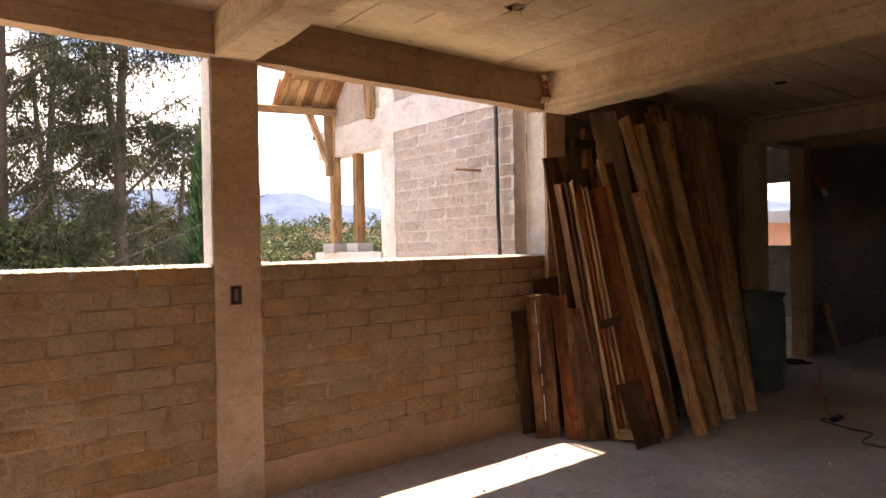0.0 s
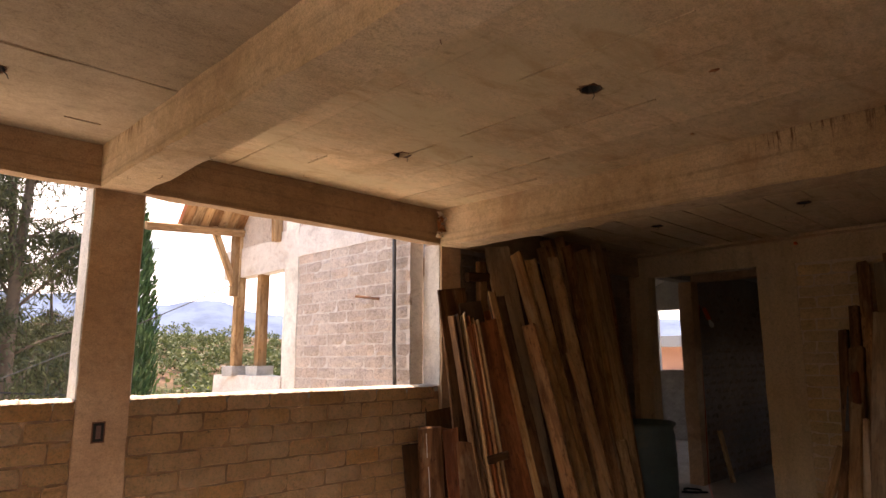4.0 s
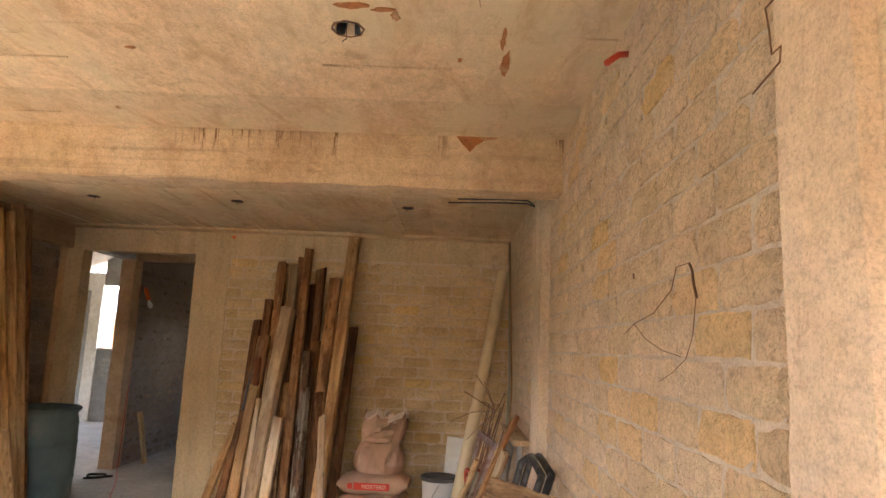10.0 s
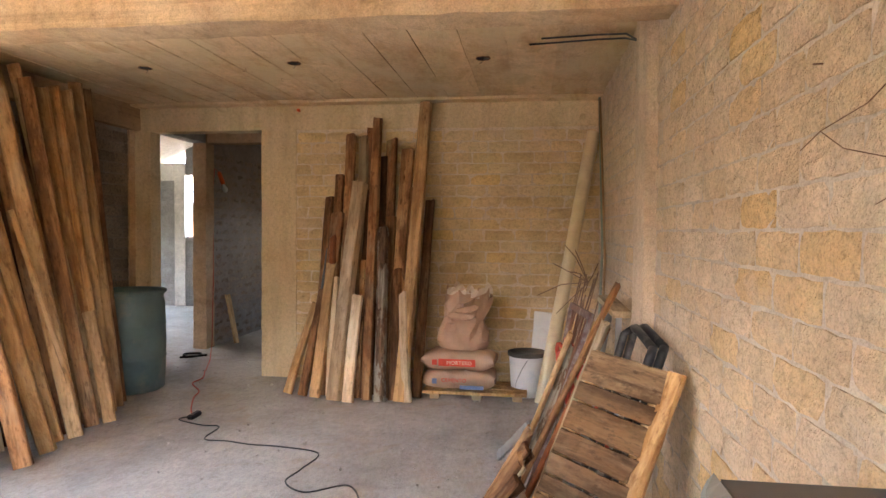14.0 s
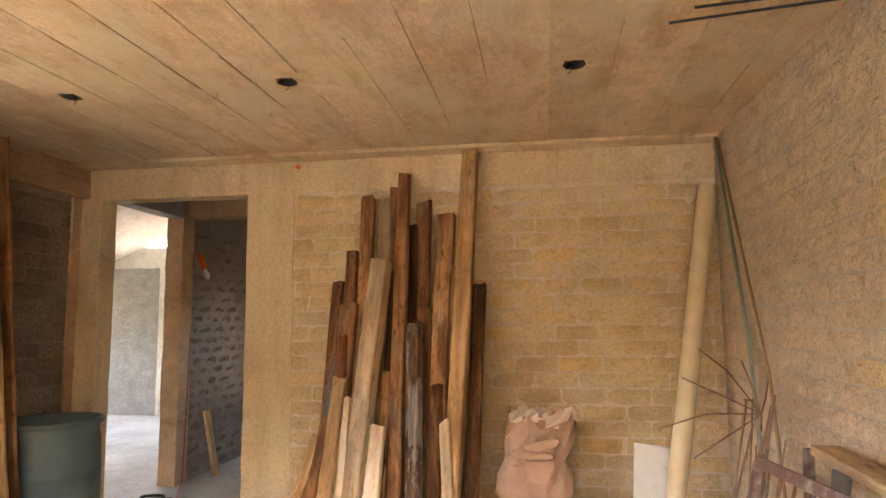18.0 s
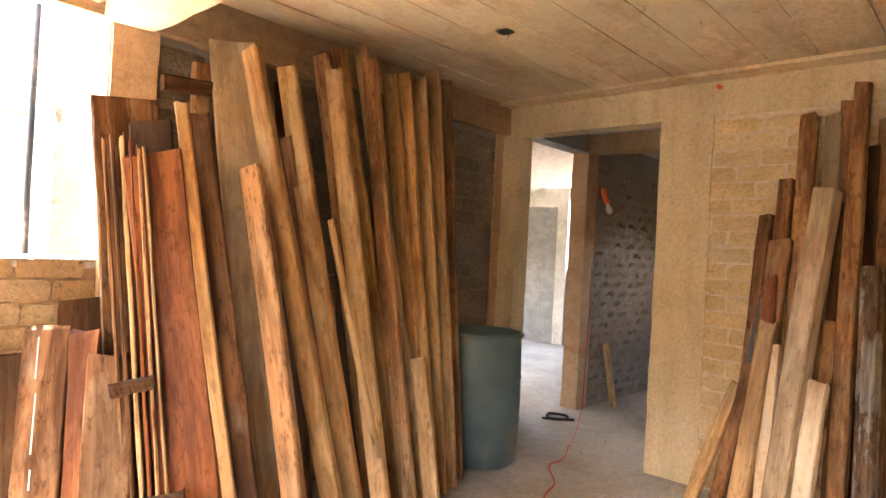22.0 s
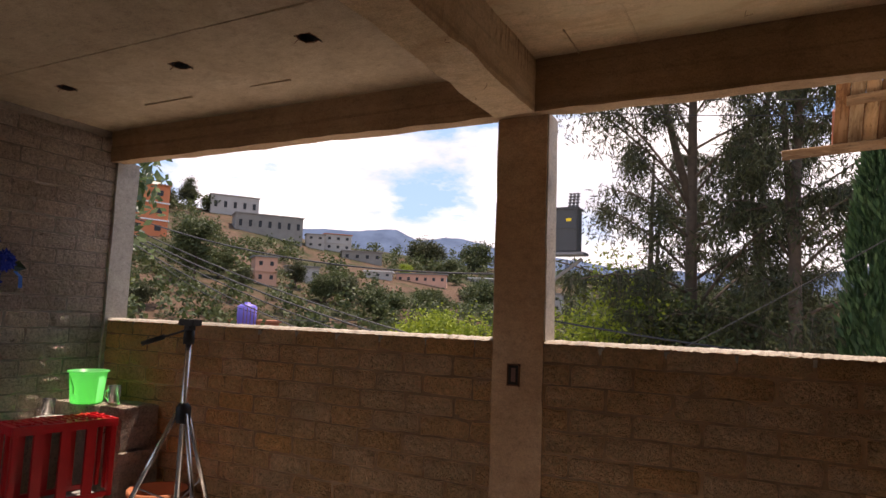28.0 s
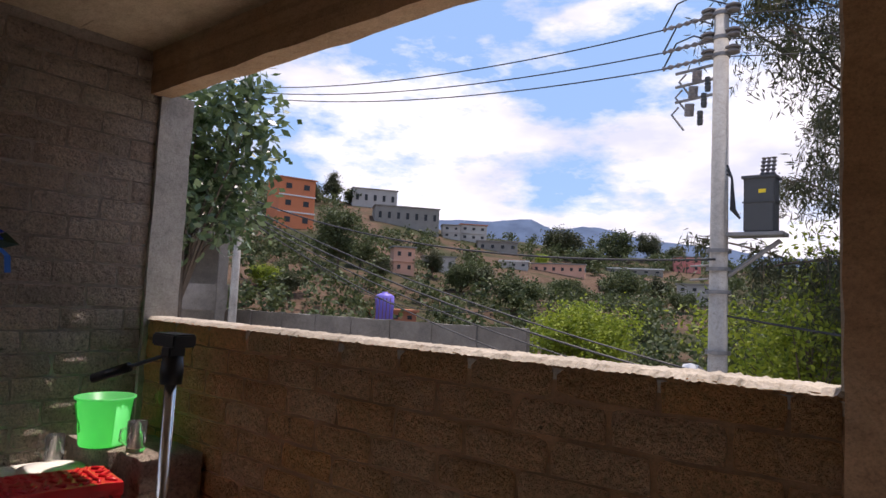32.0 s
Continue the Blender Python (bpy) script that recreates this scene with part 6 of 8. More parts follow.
def flower_cross():
    e = empty("flower_cross", pose(0.02, 3.69, 1.59, 0, 0, 0), "cross of blue cloth flowers with ribbons, hung on the wall", "flowers")
    rng = random.Random(4)
    for fy, fz, fr in ((0.0, 0.17, 0.075), (-0.11, 0.06, 0.08), (0.0, 0.05, 0.085), (0.1, 0.04, 0.075), (0.03, -0.09, 0.075), (-0.02, -0.2, 0.06), (0.0, -0.3, 0.078)):
        s = Shape()
        for ring, (count, rr, lift) in enumerate(((18, 1.0, 0.012), (14, 0.72, 0.028), (9, 0.42, 0.042))):
            for i in range(count):
                a = 2 * math.pi * (i + rng.random() * 0.5) / count
                r1, w = fr * rr * rng.uniform(0.9, 1.1), fr * 0.2
                c, d = math.cos(a), math.sin(a)
                base = Vector((lift * 0.6, 0.1 * r1 * c, 0.1 * r1 * d))
                mid = Vector((lift + 0.008, 0.6 * r1 * c, 0.6 * r1 * d))
                tip = Vector((lift - 0.004 + rng.uniform(-0.005, 0.008), r1 * c, r1 * d))
                side = Vector((0, -d, c)) * w
                s.add([base, mid + side, tip, mid - side], [(0, 1, 2, 3)])
        part("flower", s, BLUE_PETAL, e, m=pose(0.0, fy, fz))
    for a, b, w in (((0, 0.12, 0.02), (0, 0.24, 0.0), 0.035), ((0, 0.0, 0.2), (0, 0.02, 0.31), 0.03), ((0, -0.02, -0.14), (0, -0.11, -0.17), 0.03), ((0, -0.02, 0.0), (0.02, 0.06, -0.03), 0.04)):
        a, b = Vector(a), Vector(b)
        d = (b - a).normalized()
        n = Vector((0, -d.z, d.y)) * w
        m1 = a.lerp(b, 0.45) + Vector((0.02, 0, 0))
        part("leaf", Shape().add([a, m1 + n, b, m1 - n], [(0, 1, 2), (0, 2, 3)]), LEAF_CLOTH, e, "dark green cloth leaf")
    for pts in (((0.02, 0.16, -0.02), (0.03, 0.19, -0.05), (0.02, 0.2, -0.12)), ((0.02, -0.13, -0.03), (0.025, -0.15, -0.1), (0.02, -0.1, -0.16))):
        s = Shape()
        for p, q in zip(pts, pts[1:]):
            s.add([(p[0], p[1] - 0.012, p[2]), (p[0], p[1] + 0.012, p[2]), (q[0], q[1] + 0.012, q[2]), (q[0], q[1] - 0.012, q[2])], [(0, 1, 2, 3)])
        part("ribbon", s, BLUE_RIBBON, e, "blue satin ribbon")


flower_cross()


# ---- crumbs of mortar and dust lumps on the floor ----
def crumbs():
    rng = random.Random(91)
    s = Shape()
    for i in range(420):
        x, y = rng.uniform(2.4, 9.4), rng.uniform(0.3, 4.35)
        if rng.random() < 0.5:
            y = 4.45 - abs(rng.gauss(0, 0.25)) if rng.random() < 0.5 else 0.6 + abs(rng.gauss(0, 0.5))
        r = rng.uniform(0.003, 0.009)
        m = pose(x, y, r * 0.4, rng.uniform(0, 90), rng.uniform(0, 90), rng.uniform(0, 180))
        s.box(-r, r, -r * 0.8, r * 0.7, -r * 0.5, r * 0.5, m)
    tagged(obj("mortar_crumbs", s, FLOOR), "small crumbs of mortar and dust scattered on the floor", "debris", kind="stuff")


crumbs()

# tie-wire ends left in the ceiling and beams
def wire_ends():
    rng = random.Random(17)
    e = empty("wire_ends", pose(0, 0, 0), "short rusty wire ends sticking out of beams and ceiling", "wire")
    for i in range(16):
        x, y = rng.uniform(3.2, 5.3), rng.uniform(0.3, 4.3)
        z = CEIL_M
        if i % 3 == 0:
            x, z = 2.9 + 0.2 * rng.random(), BEAM
        elif i % 3 == 1:
            x, z = rng.uniform(5.8, 8.2), CEIL_E
        part("wire_end", Shape().tube([(x, y, z + 0.01), (x + rng.uniform(-0.01, 0.01), y + rng.uniform(-0.01, 0.01), z - 0.02), (x + rng.uniform(-0.03, 0.03), y + rng.uniform(-0.03, 0.03), z - rng.uniform(0.02, 0.03))], 0.0012, 4), RUSTY, e)


wire_ends()


# ---- outside: ground, hills ----
VIEW = Vector((3.1, 2.9, 1.4))
AZ = [-180, -100, -60, -54, -47, -43, -39, -34.5, -31, -26, -20, -16, 0, 40, 90, 180]
EL = [4.0, 10.0, 9.4, 9.0, 8.3, 7.6, 6.3, 5.8, 5.3, 4.6, 4.2, 3.8, 2.4, 1.6, 2.0, 4.0]


def hill(az, r):
    """Height of the ground at a bearing (degrees from +y to the right) and a distance."""
    crest = 1.4 + 220 * math.tan(radians(float(np.interp(az, AZ, EL))))
    if r < 17:
        z = -4.4
    elif r < 48:
        z = -4.4 - 5.5 * (1 - math.cos(math.pi * (r - 17) / 31)) / 2
    elif r < 220:
        u = (r - 48) / 172
        z = -9.9 + (crest + 9.9) * (0.85 * u + 0.15 * u * u)
    else:
        z = crest - (r - 220) * 0.02
    z = max(z, -40.0)
    x, y = VIEW.x + r * math.sin(radians(az)), VIEW.y + r * math.cos(radians(az))
    if r > 25:
        z += min(1.0, (r - 25) / 40) * (1.6 * noise.noise(Vector((x / 23, y / 23, 0))) + 0.7 * noise.noise(Vector((x / 8, y / 8, 2))))
    return Vector((x, y, z))


def on_hill(az, el, r0=30.0):
    """Where a line of sight at that bearing and elevation meets the hillside."""
    r = r0
    while r < 218:
        p = hill(az, r)
        if math.degrees(math.atan2(p.z - VIEW.z, r)) >= el:
            return p
        r += 2
    return hill(az, 216)


def ground_sheet():
    s = Shape()
    rs = [0.5, 8, 13, 17] + [17 + 31 * i / 8 for i in range(1, 9)] + [48 + 172 * i / 36 for i in range(1, 37)] + [260, 340, 500, 900, 1800, 4200]
    azs = list(range(-180, 180, 3))
    verts, faces = [], []
    for r in rs:
        for a in azs:
            verts.append(hill(a, r))
    n = len(azs)
    for i in range(len(rs) - 1):
        for j in range(n):
            q = (j + 1) % n
            faces.append((i * n + j, (i + 1) * n + j, (i + 1) * n + q, i * n + q))
    faces.append(tuple(reversed(range(n))))
    return s.add(verts, faces)


def earth():
    k = Nodes("dry hillside earth and grass", 0.95, spec=0.1)
    p = k.world()
    c = k.ramp(k.noise(0.06, 8, 0.65, p), [(0.36, (0.03, 0.036, 0.015)), (0.45, (0.052, 0.05, 0.024)), (0.53, (0.095, 0.062, 0.04)), (0.6, (0.12, 0.075, 0.05)), (0.67, (0.06, 0.055, 0.027)), (0.78, (0.033, 0.04, 0.016))])
    c = k.mix(0.6, c, k.ramp(k.noise(0.6, 6, 0.7, p), [(0.3, 0.35), (0.5, 1.0), (0.75, 1.5)]), "MULTIPLY")
    return k.done(c, k.bump(k.noise(0.8, 6, 0.7, p), 0.6, 0.6))


tagged(obj("ground", ground_sheet(), earth(), smooth=True), kind="structure")


def ridge(name, r, base, peaks, color, seed):
    s = Shape()
    verts, faces = [], []
    azs = [-100 + i * 0.5 for i in range(380)]
    for a in azs:
        e = float(np.interp(a, [q[0] for q in peaks], [q[1] for q in peaks]))
        e += 0.35 * noise.noise(Vector((a / 5, seed, 0))) + 0.12 * noise.noise(Vector((a / 1.2, seed, 3)))
        x, y = math.sin(radians(a)), math.cos(radians(a))
        verts += [(VIEW.x + r * x, VIEW.y + r * y, base), (VIEW.x + (r + 300) * x, VIEW.y + (r + 300) * y, 1.4 + r * math.tan(radians(max(0.1, e))) * 0.55),
                  (VIEW.x + (r + 700) * x, VIEW.y + (r + 700) * y, 1.4 + (r + 700) * math.tan(radians(max(0.1, e))))]
    for i in range(len(azs) - 1):
        for j in range(2):
            q = i * 3 + j
            faces.append((q, q + 3, q + 4, q + 1))
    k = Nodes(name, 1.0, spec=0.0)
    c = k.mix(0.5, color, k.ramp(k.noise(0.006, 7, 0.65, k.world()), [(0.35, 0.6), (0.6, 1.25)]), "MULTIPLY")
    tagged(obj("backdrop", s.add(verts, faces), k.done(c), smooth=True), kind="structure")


# the far mountains' blue is distance haze put into their colour
ridge("far mountains in haze blue", 3000, -60, [(-100, 3), (-45, 6.6), (-39.7, 7.2), (-34.6, 7.3), (-31.6, 7.6), (-29.5, 6.7), (-27, 7.2), (-25, 6.9), (-22, 6.0), (-17, 5.5), (-10, 4.6), (0, 4.2), (8, 4.8), (14, 5.2), (17.5, 4.4), (21, 4.3), (24.8, 4.9), (28, 4.0), (32, 3.4), (40, 3.2), (90, 3)], (0.1, 0.135, 0.2), 2.0)
ridge("nearer wooded ridge", 1300, -60, [(-100, 2), (-40, 3.6), (-20, 4.4), (-5, 3.0), (10, 2.4), (25, 1.8), (35, 1.6), (90, 2)], (0.1, 0.13, 0.12), 7.0)

# ---- trees ----
FOL_DARK = leaves("grey-green feathery foliage", (0.028, 0.036, 0.016), (0.09, 0.098, 0.044), 0.3)
FOL_CYP = leaves("cypress foliage", (0.02, 0.05, 0.018), (0.06, 0.12, 0.04), 0.2)
FOL_BRIGHT = leaves("yellow-green leaves", (0.12, 0.17, 0.015), (0.32, 0.38, 0.045), 0.4)
FOL_MID = leaves("olive hillside foliage", (0.038, 0.055, 0.019), (0.105, 0.125, 0.048), 0.3)
FOL_BROAD = leaves("glossy broad leaves", (0.04, 0.075, 0.025), (0.15, 0.21, 0.09), 0.3)
FOL_BROAD.node_tree.nodes["Principled BSDF"].inputs["Roughness"].default_value = 0.32
FOL_BROAD.node_tree.nodes["Principled BSDF"].inputs["Specular IOR Level"].default_value = 0.6
BARK = plain("grey-brown bark", (0.1, 0.075, 0.055), 0.95, vary=0.5, scale=9, bump=0.8)


def spray(s, p, d, length, width, rng):
    """One leaf or needle spray: a narrow bent blade."""
    side = d.cross(Vector((rng.uniform(-1, 1), rng.uniform(-1, 1), rng.uniform(-1, 1)))).normalized() * width
    q = p + d * length * 0.5
    e = p + d * length
    s.add([p, q + side, e, q - side], [(0, 1, 2, 3)])


def feathery_tree(x, y, z0, height, spread, seed, tilt=(0, 0), low=0.3, limbs=30, fork=0.62):
    """A tall evergreen: a forked trunk, long arching limbs, and foliage in hanging tassels with sky between them."""
    rng = random.Random(seed)
    e = empty("tree", pose(x, y, z0), "tall feathery dark evergreen with drooping sprays and open gaps", "tree", "trees past the parapet")
    tr, crown = Shape(), Shape()
    pts = [Vector((tilt[0] * u + 0.16 * math.sin(u * 5 + seed), tilt[1] * u + 0.1 * math.cos(u * 3 + seed), height * u)) for u in [i / 12 for i in range(13)]]
    tr.tube(pts, [0.2 * (1 - 0.86 * i / 12) + 0.015 for i in range(13)], 10)
    k = int(12 * fork)
    arm = [pts[k].lerp(pts[k + 1], 0.5)]
    for i in range(1, 6):
        arm.append(arm[-1] + Vector((0.18 * math.cos(seed) * (6 - i) / 3, 0.18 * math.sin(seed) * (6 - i) / 3, height * (1 - fork) * 0.17)))
    tr.tube(arm, [0.1 - 0.016 * i for i in range(6)], 8)
    for i in range(limbs):
        u = low + (0.99 - low) * (i + rng.random() * 0.8) / limbs
        if i % 4 == 3 and u > fork:
            v = (u - fork) / (1 - fork) * 4.99
            base = arm[int(v)].lerp(arm[int(v) + 1], v - int(v))
        else:
            q = min(11, int(u * 12))
            base = pts[q].lerp(pts[q + 1], u * 12 - q)
        a = i * 2.4 + rng.uniform(-0.5, 0.5)
        reach = spread * (1.1 - 0.62 * u) * rng.uniform(0.6, 1.12)
        out = Vector((math.cos(a), math.sin(a), 0))
        side = Vector((-math.sin(a), math.cos(a), 0))
        lift = rng.uniform(0.25, 1.3)
        limb = []
        for j in range(8):
            w = j / 7
            limb.append(base + out * reach * w + side * 0.2 * reach * math.sin(w * 3 + i) * w + Vector((0, 0, reach * (lift * w - 0.35 * w * w))))
        tr.tube(limb, [0.045 * (1.25 - u) * (1 - 0.8 * j / 7) + 0.006 for j in range(8)], 5)
        for j in range(rng.randint(12, 19)):
            w = rng.uniform(0.25, 1.0) * 6.99
            p = limb[int(w)].lerp(limb[int(w) + 1], w - int(w))
            # a side twig, bent downwards, with its needles along it
            d = (out * rng.uniform(-0.2, 0.9) + side * rng.gauss(0, 0.9)).normalized() * rng.uniform(0.25, 0.7)
            tw = [p, p + d * 0.6 + Vector((0, 0, 0.06)), p + d + Vector((0, 0, -rng.uniform(0.2, 0.85)))]
            tr.tube(tw, [0.009, 0.006, 0.003], 3, caps=False)
            for q in range(54):
                g = rng.random()
                c = tw[0].lerp(tw[1], g * 2) if g < 0.5 else tw[1].lerp(tw[2], g * 2 - 1)
                c = c + Vector((rng.gauss(0, 0.095), rng.gauss(0, 0.095), rng.gauss(-0.06, 0.1)))
                h = Vector((rng.gauss(0, 0.5), rng.gauss(0, 0.5), rng.uniform(-1.3, 0.15))).normalized()
                spray(crown, c, h, rng.uniform(0.1, 0.24), rng.uniform(0.011, 0.02), rng)
    part("trunk", tr, BARK, e, "grey-brown trunk with thin limbs", smooth=True)
    part("crown", crown, FOL_DARK, e)


feathery_tree(2.97, 16.0, -7.0, 17.5, 4.3, 3, (-0.5, 0), low=0.42, limbs=44)
feathery_tree(4.55, 15.0, -7.0, 15.5, 2.7, 8, (0.2, 0.2), low=0.44, limbs=28, fork=0.66)
feathery_tree(3.9, 20.5, -7.5, 16.0, 3.0, 27, (0.2, 0), low=0.42, limbs=26)
feathery_tree(1.2, 22.0, -7.5, 14.0, 2.6, 14, (-0.3, 0), low=0.4, limbs=18)
feathery_tree(7.0, 20.5, -8.0, 12.5, 2.2, 21, (0.2, 0), low=0.4, limbs=20)


def cypress(x, y, z0, height, radius, seed):
    rng = random.Random(seed)
    e = empty("cypress", pose(x, y, z0), "narrow dark green columnar cypress", "tree")
    part("trunk", Shape().tube([(0, 0, 0), (0, 0, height * 0.9)], [0.1, 0.03], 8), BARK, e)
    s = Shape()
    core_pts = [(0, 0, height * u) for u in (0.02, 0.2, 0.5, 0.8, 0.96)]
    for i in range(15000):
        u = rng.random() ** 0.8
        a = rng.uniform(0, 2 * math.pi)
        lump = 1 + 0.16 * noise.noise(Vector((math.cos(a) * 2, math.sin(a) * 2, u * 9)))
        r = radius * lump * (min(1.0, u * 9) ** 0.5) * (1 - max(0.0, (u - 0.6) / 0.4) ** 2.0) ** 0.5
        r *= rng.uniform(0.62, 1.0)
        p = Vector((r * math.cos(a), r * math.sin(a), height * u))
        d = Vector((0.35 * math.cos(a) + rng.gauss(0, 0.25), 0.35 * math.sin(a) + rng.gauss(0, 0.25), 1.0)).normalized()
        spray(s, p, d, rng.uniform(0.1, 0.22), rng.uniform(0.014, 0.026), rng)
    s.tube(core_pts, [radius * 0.3, radius * 0.55, radius * 0.55, radius * 0.4, 0.02], 10)
    part("crown", s, FOL_CYP, e)


cypress(5.55, 12.2, -6.0, 10.2, 0.58, 5)


def leafy_tree(name, p, height, radius, n, size, mat, seed, label, squash=0.8, trunk=0.1):
    rng = random.Random(seed)
    e = empty(name, Matrix.Translation(p), label, "tree")
    tr, s = Shape(), Shape()
    top = Vector((0, 0, height - radius * 0.6))
    tr.tube([(0, 0, 0), top * 0.5 + Vector((0.1 * radius, 0, 0)), top], [trunk, trunk * 0.7, trunk * 0.35], 8)
    clumps = []
    for i in range(26):
        v = Vector((rng.gauss(0, 1), rng.gauss(0, 1), rng.gauss(0, 1))).normalized() * radius * rng.uniform(0.35, 0.95)
        v.z *= squash
        c = top + v
        clumps.append(c)
        tr.tube([top * 0.7, top * 0.85 + v * 0.4, c], [trunk * 0.3, trunk * 0.2, trunk * 0.06], 4)
    for i in range(n):
        c = clumps[rng.randrange(len(clumps))] + Vector((rng.gauss(0, 1), rng.gauss(0, 1), rng.gauss(0, 0.8))) * radius * 0.2
        d = Vector((rng.gauss(0, 1), rng.gauss(0, 1), rng.gauss(-0.4, 0.7))).normalized()
        spray(s, c, d, size * rng.uniform(0.7, 1.3), size * rng.uniform(0.2, 0.32), rng)
    part("trunk", tr, BARK, e)
    part("crown", s, mat, e)


def bearing(az, r, z):
    return Vector((VIEW.x + r * math.sin(radians(az)), VIEW.y + r * math.cos(radians(az)), z))


leafy_tree("tree", bearing(-61.3, 10.0, -4.4), 8.6, 1.25, 5600, 0.18, FOL_BROAD, 31, "broad-leaved glossy green tree close to the house", 1.0, 0.1)
leafy_tree("tree", bearing(-26.8, 27.0, -7.5), 9.0, 2.2, 14000, 0.16, FOL_BRIGHT, 32, "rounded bright yellow-green tree below the street", 0.6)
leafy_tree("tree", bearing(-9.5, 12.6, -5.2), 7.3, 1.7, 6500, 0.11, FOL_BRIGHT, 33, "light green shrubby tree below the evergreens", 0.9)
leafy_tree("tree", bearing(1.0, 12.6, -5.0), 7.0, 1.7, 7000, 0.11, FOL_MID, 34, "dark olive shrubby tree below the evergreens", 0.8)
leafy_tree("tree", bearing(17.0, 17.0, -5.2), 5.9, 2.2, 3600, 0.18, FOL_MID, 35, "olive green shrubby tree beside the cypress", 0.8)
leafy_tree("tree", bearing(27.0, 24.0, -6.0), 6.0, 3.2, 6000, 0.16, FOL_BRIGHT, 36, "light green treetop beyond the neighbour's porch", 0.6)
leafy_tree("tree", bearing(-11.0, 22.0, -6.0), 7.6, 2.6, 7000, 0.15, FOL_MID, 37, "olive green tree past the transformer", 0.8)
leafy_tree("tree", bearing(-50.0, 24.0, -5.5), 6.0, 1.3, 1800, 0.2, FOL_BROAD, 38, "green bush behind the boundary wall", 0.9)


# bearing, foot, width and top of each house, in degrees as seen from the parapet
HOUSES = [(-52.4, 5.6, 3.3, 10.0), (-45.6, 7.9, 4.0, 9.6), (-42.6, 6.4, 5.8, 8.2), (-42.7, 2.2, 1.9, 4.6), (-36.6, 5.4, 2.4, 6.9), (-34.4, 4.5, 3.6, 5.5), (-32.9, 3.1, 2.5, 3.8), (-39.5, 2.5, 2.8, 3.9),
          (-18.3, 3.3, 2.1, 4.6), (-17.7, 0.6, 2.8, 2.3), (-22.5, 3.0, 4.6, 3.5), (-43.2, -2.2, 3.8, -1.1), (-29.0, 2.6, 4.6, 3.7), (-38.6, 5.6, 1.6, 6.8)]


def far_woods():
    rng = random.Random(77)
    s = Shape()
    for i in range(4400):
        az = rng.uniform(-66, 45)
        r = 46 + 172 * rng.random() ** 0.8
        if noise.noise(Vector((az / 5, r / 22, 5))) < -0.42:
            continue
        p = hill(az, r)
        el = math.degrees(math.atan2(p.z - VIEW.z, r))
        if any(abs(az - a) < w * 0.62 and foot - 1.2 < el < top - 0.4 for a, foot, w, top in HOUSES):
            continue
        rad = rng.choice((0.6, 0.8, 0.9, 1.3, 1.9, 2.5)) * rng.uniform(0.8, 1.2)
        tall = rad * rng.uniform(1.0, 1.7)
        clumps = [Vector((rng.gauss(0, 0.42) * rad, rng.gauss(0, 0.42) * rad, tall * rng.uniform(0.25, 1.1))) for _ in range(8)]
        for q in range(100):
            c = p + rng.choice(clumps) + Vector((rng.gauss(0, 0.2), rng.gauss(0, 0.2), rng.gauss(0, 0.18))) * rad
            d = Vector((rng.gauss(0, 1), rng.gauss(0, 1), rng.gauss(0.2, 0.7))).normalized()
            spray(s, c, d, rad * rng.uniform(0.18, 0.34), rad * rng.uniform(0.08, 0.14), rng)
    tagged(obj("hillside_trees", s, FOL_MID), "scattered olive trees and scrub on the far hillside", "trees", kind="stuff")


far_woods()


def hill_tree(az, foot, wide, top, mat, seed, label="rounded tree standing on the far hillside"):
    p = on_hill(az, foot, 44)
    r = math.hypot(p.x - VIEW.x, p.y - VIEW.y)
    rad = r * math.tan(radians(wide)) / 2
    h = VIEW.z + r * math.tan(radians(top)) - p.z
    leafy_tree("hill_tree", p, 0.52 * h + 0.5 * rad, rad * 0.84, 6000, rad * 0.11, mat, seed, label, max(0.45, min(1.6, 0.5 * h / rad)), 0.25)


for i, (az, foot, wide, top, mt) in enumerate(((-48.6, 2.2, 4.6, 9.0, FOL_MID), (-46.6, 2.6, 2.6, 5.6, FOL_MID), (-49.4, 8.4, 2.3, 10.9, FOL_DARK), (-51.2, 8.2, 2.6, 9.7, FOL_DARK), (-47.6, 8.4, 2.0, 9.7, FOL_DARK),
        (-28.6, 4.3, 3.6, 7.1, FOL_DARK), (-24.2, 4.2, 3.6, 6.8, FOL_MID), (-21.3, 4.2, 2.6, 6.8, FOL_DARK), (-26.4, 3.2, 3.0, 5.4, FOL_MID), (-40.2, 2.0, 2.2, 4.6, FOL_DARK), (-37.6, 0.8, 3.4, 3.9, FOL_MID),
        (-35.6, 0.6, 3.0, 3.4, FOL_DARK), (-23.6, 0.8, 4.2, 3.4, FOL_MID), (-20.6, 0.8, 2.6, 3.0, FOL_DARK), (-18.6, 0.0, 2.4, 2.0, FOL_MID), (-44.8, 1.6, 2.0, 3.9, FOL_DARK), (-32.4, -0.8, 4.2, 2.2, FOL_MID),
        (-28.0, 0.5, 3.2, 2.6, FOL_MID), (-54.6, 0.5, 3.0, 2.6, FOL_BRIGHT), (-52.6, -0.6, 2.6, 2.0, FOL_DARK), (-30.4, 3.4, 1.6, 4.6, FOL_BRIGHT), (-19.4, 3.6, 2.2, 5.6, FOL_MID))):
    hill_tree(az, foot, wide, top, mt, 51 + i)

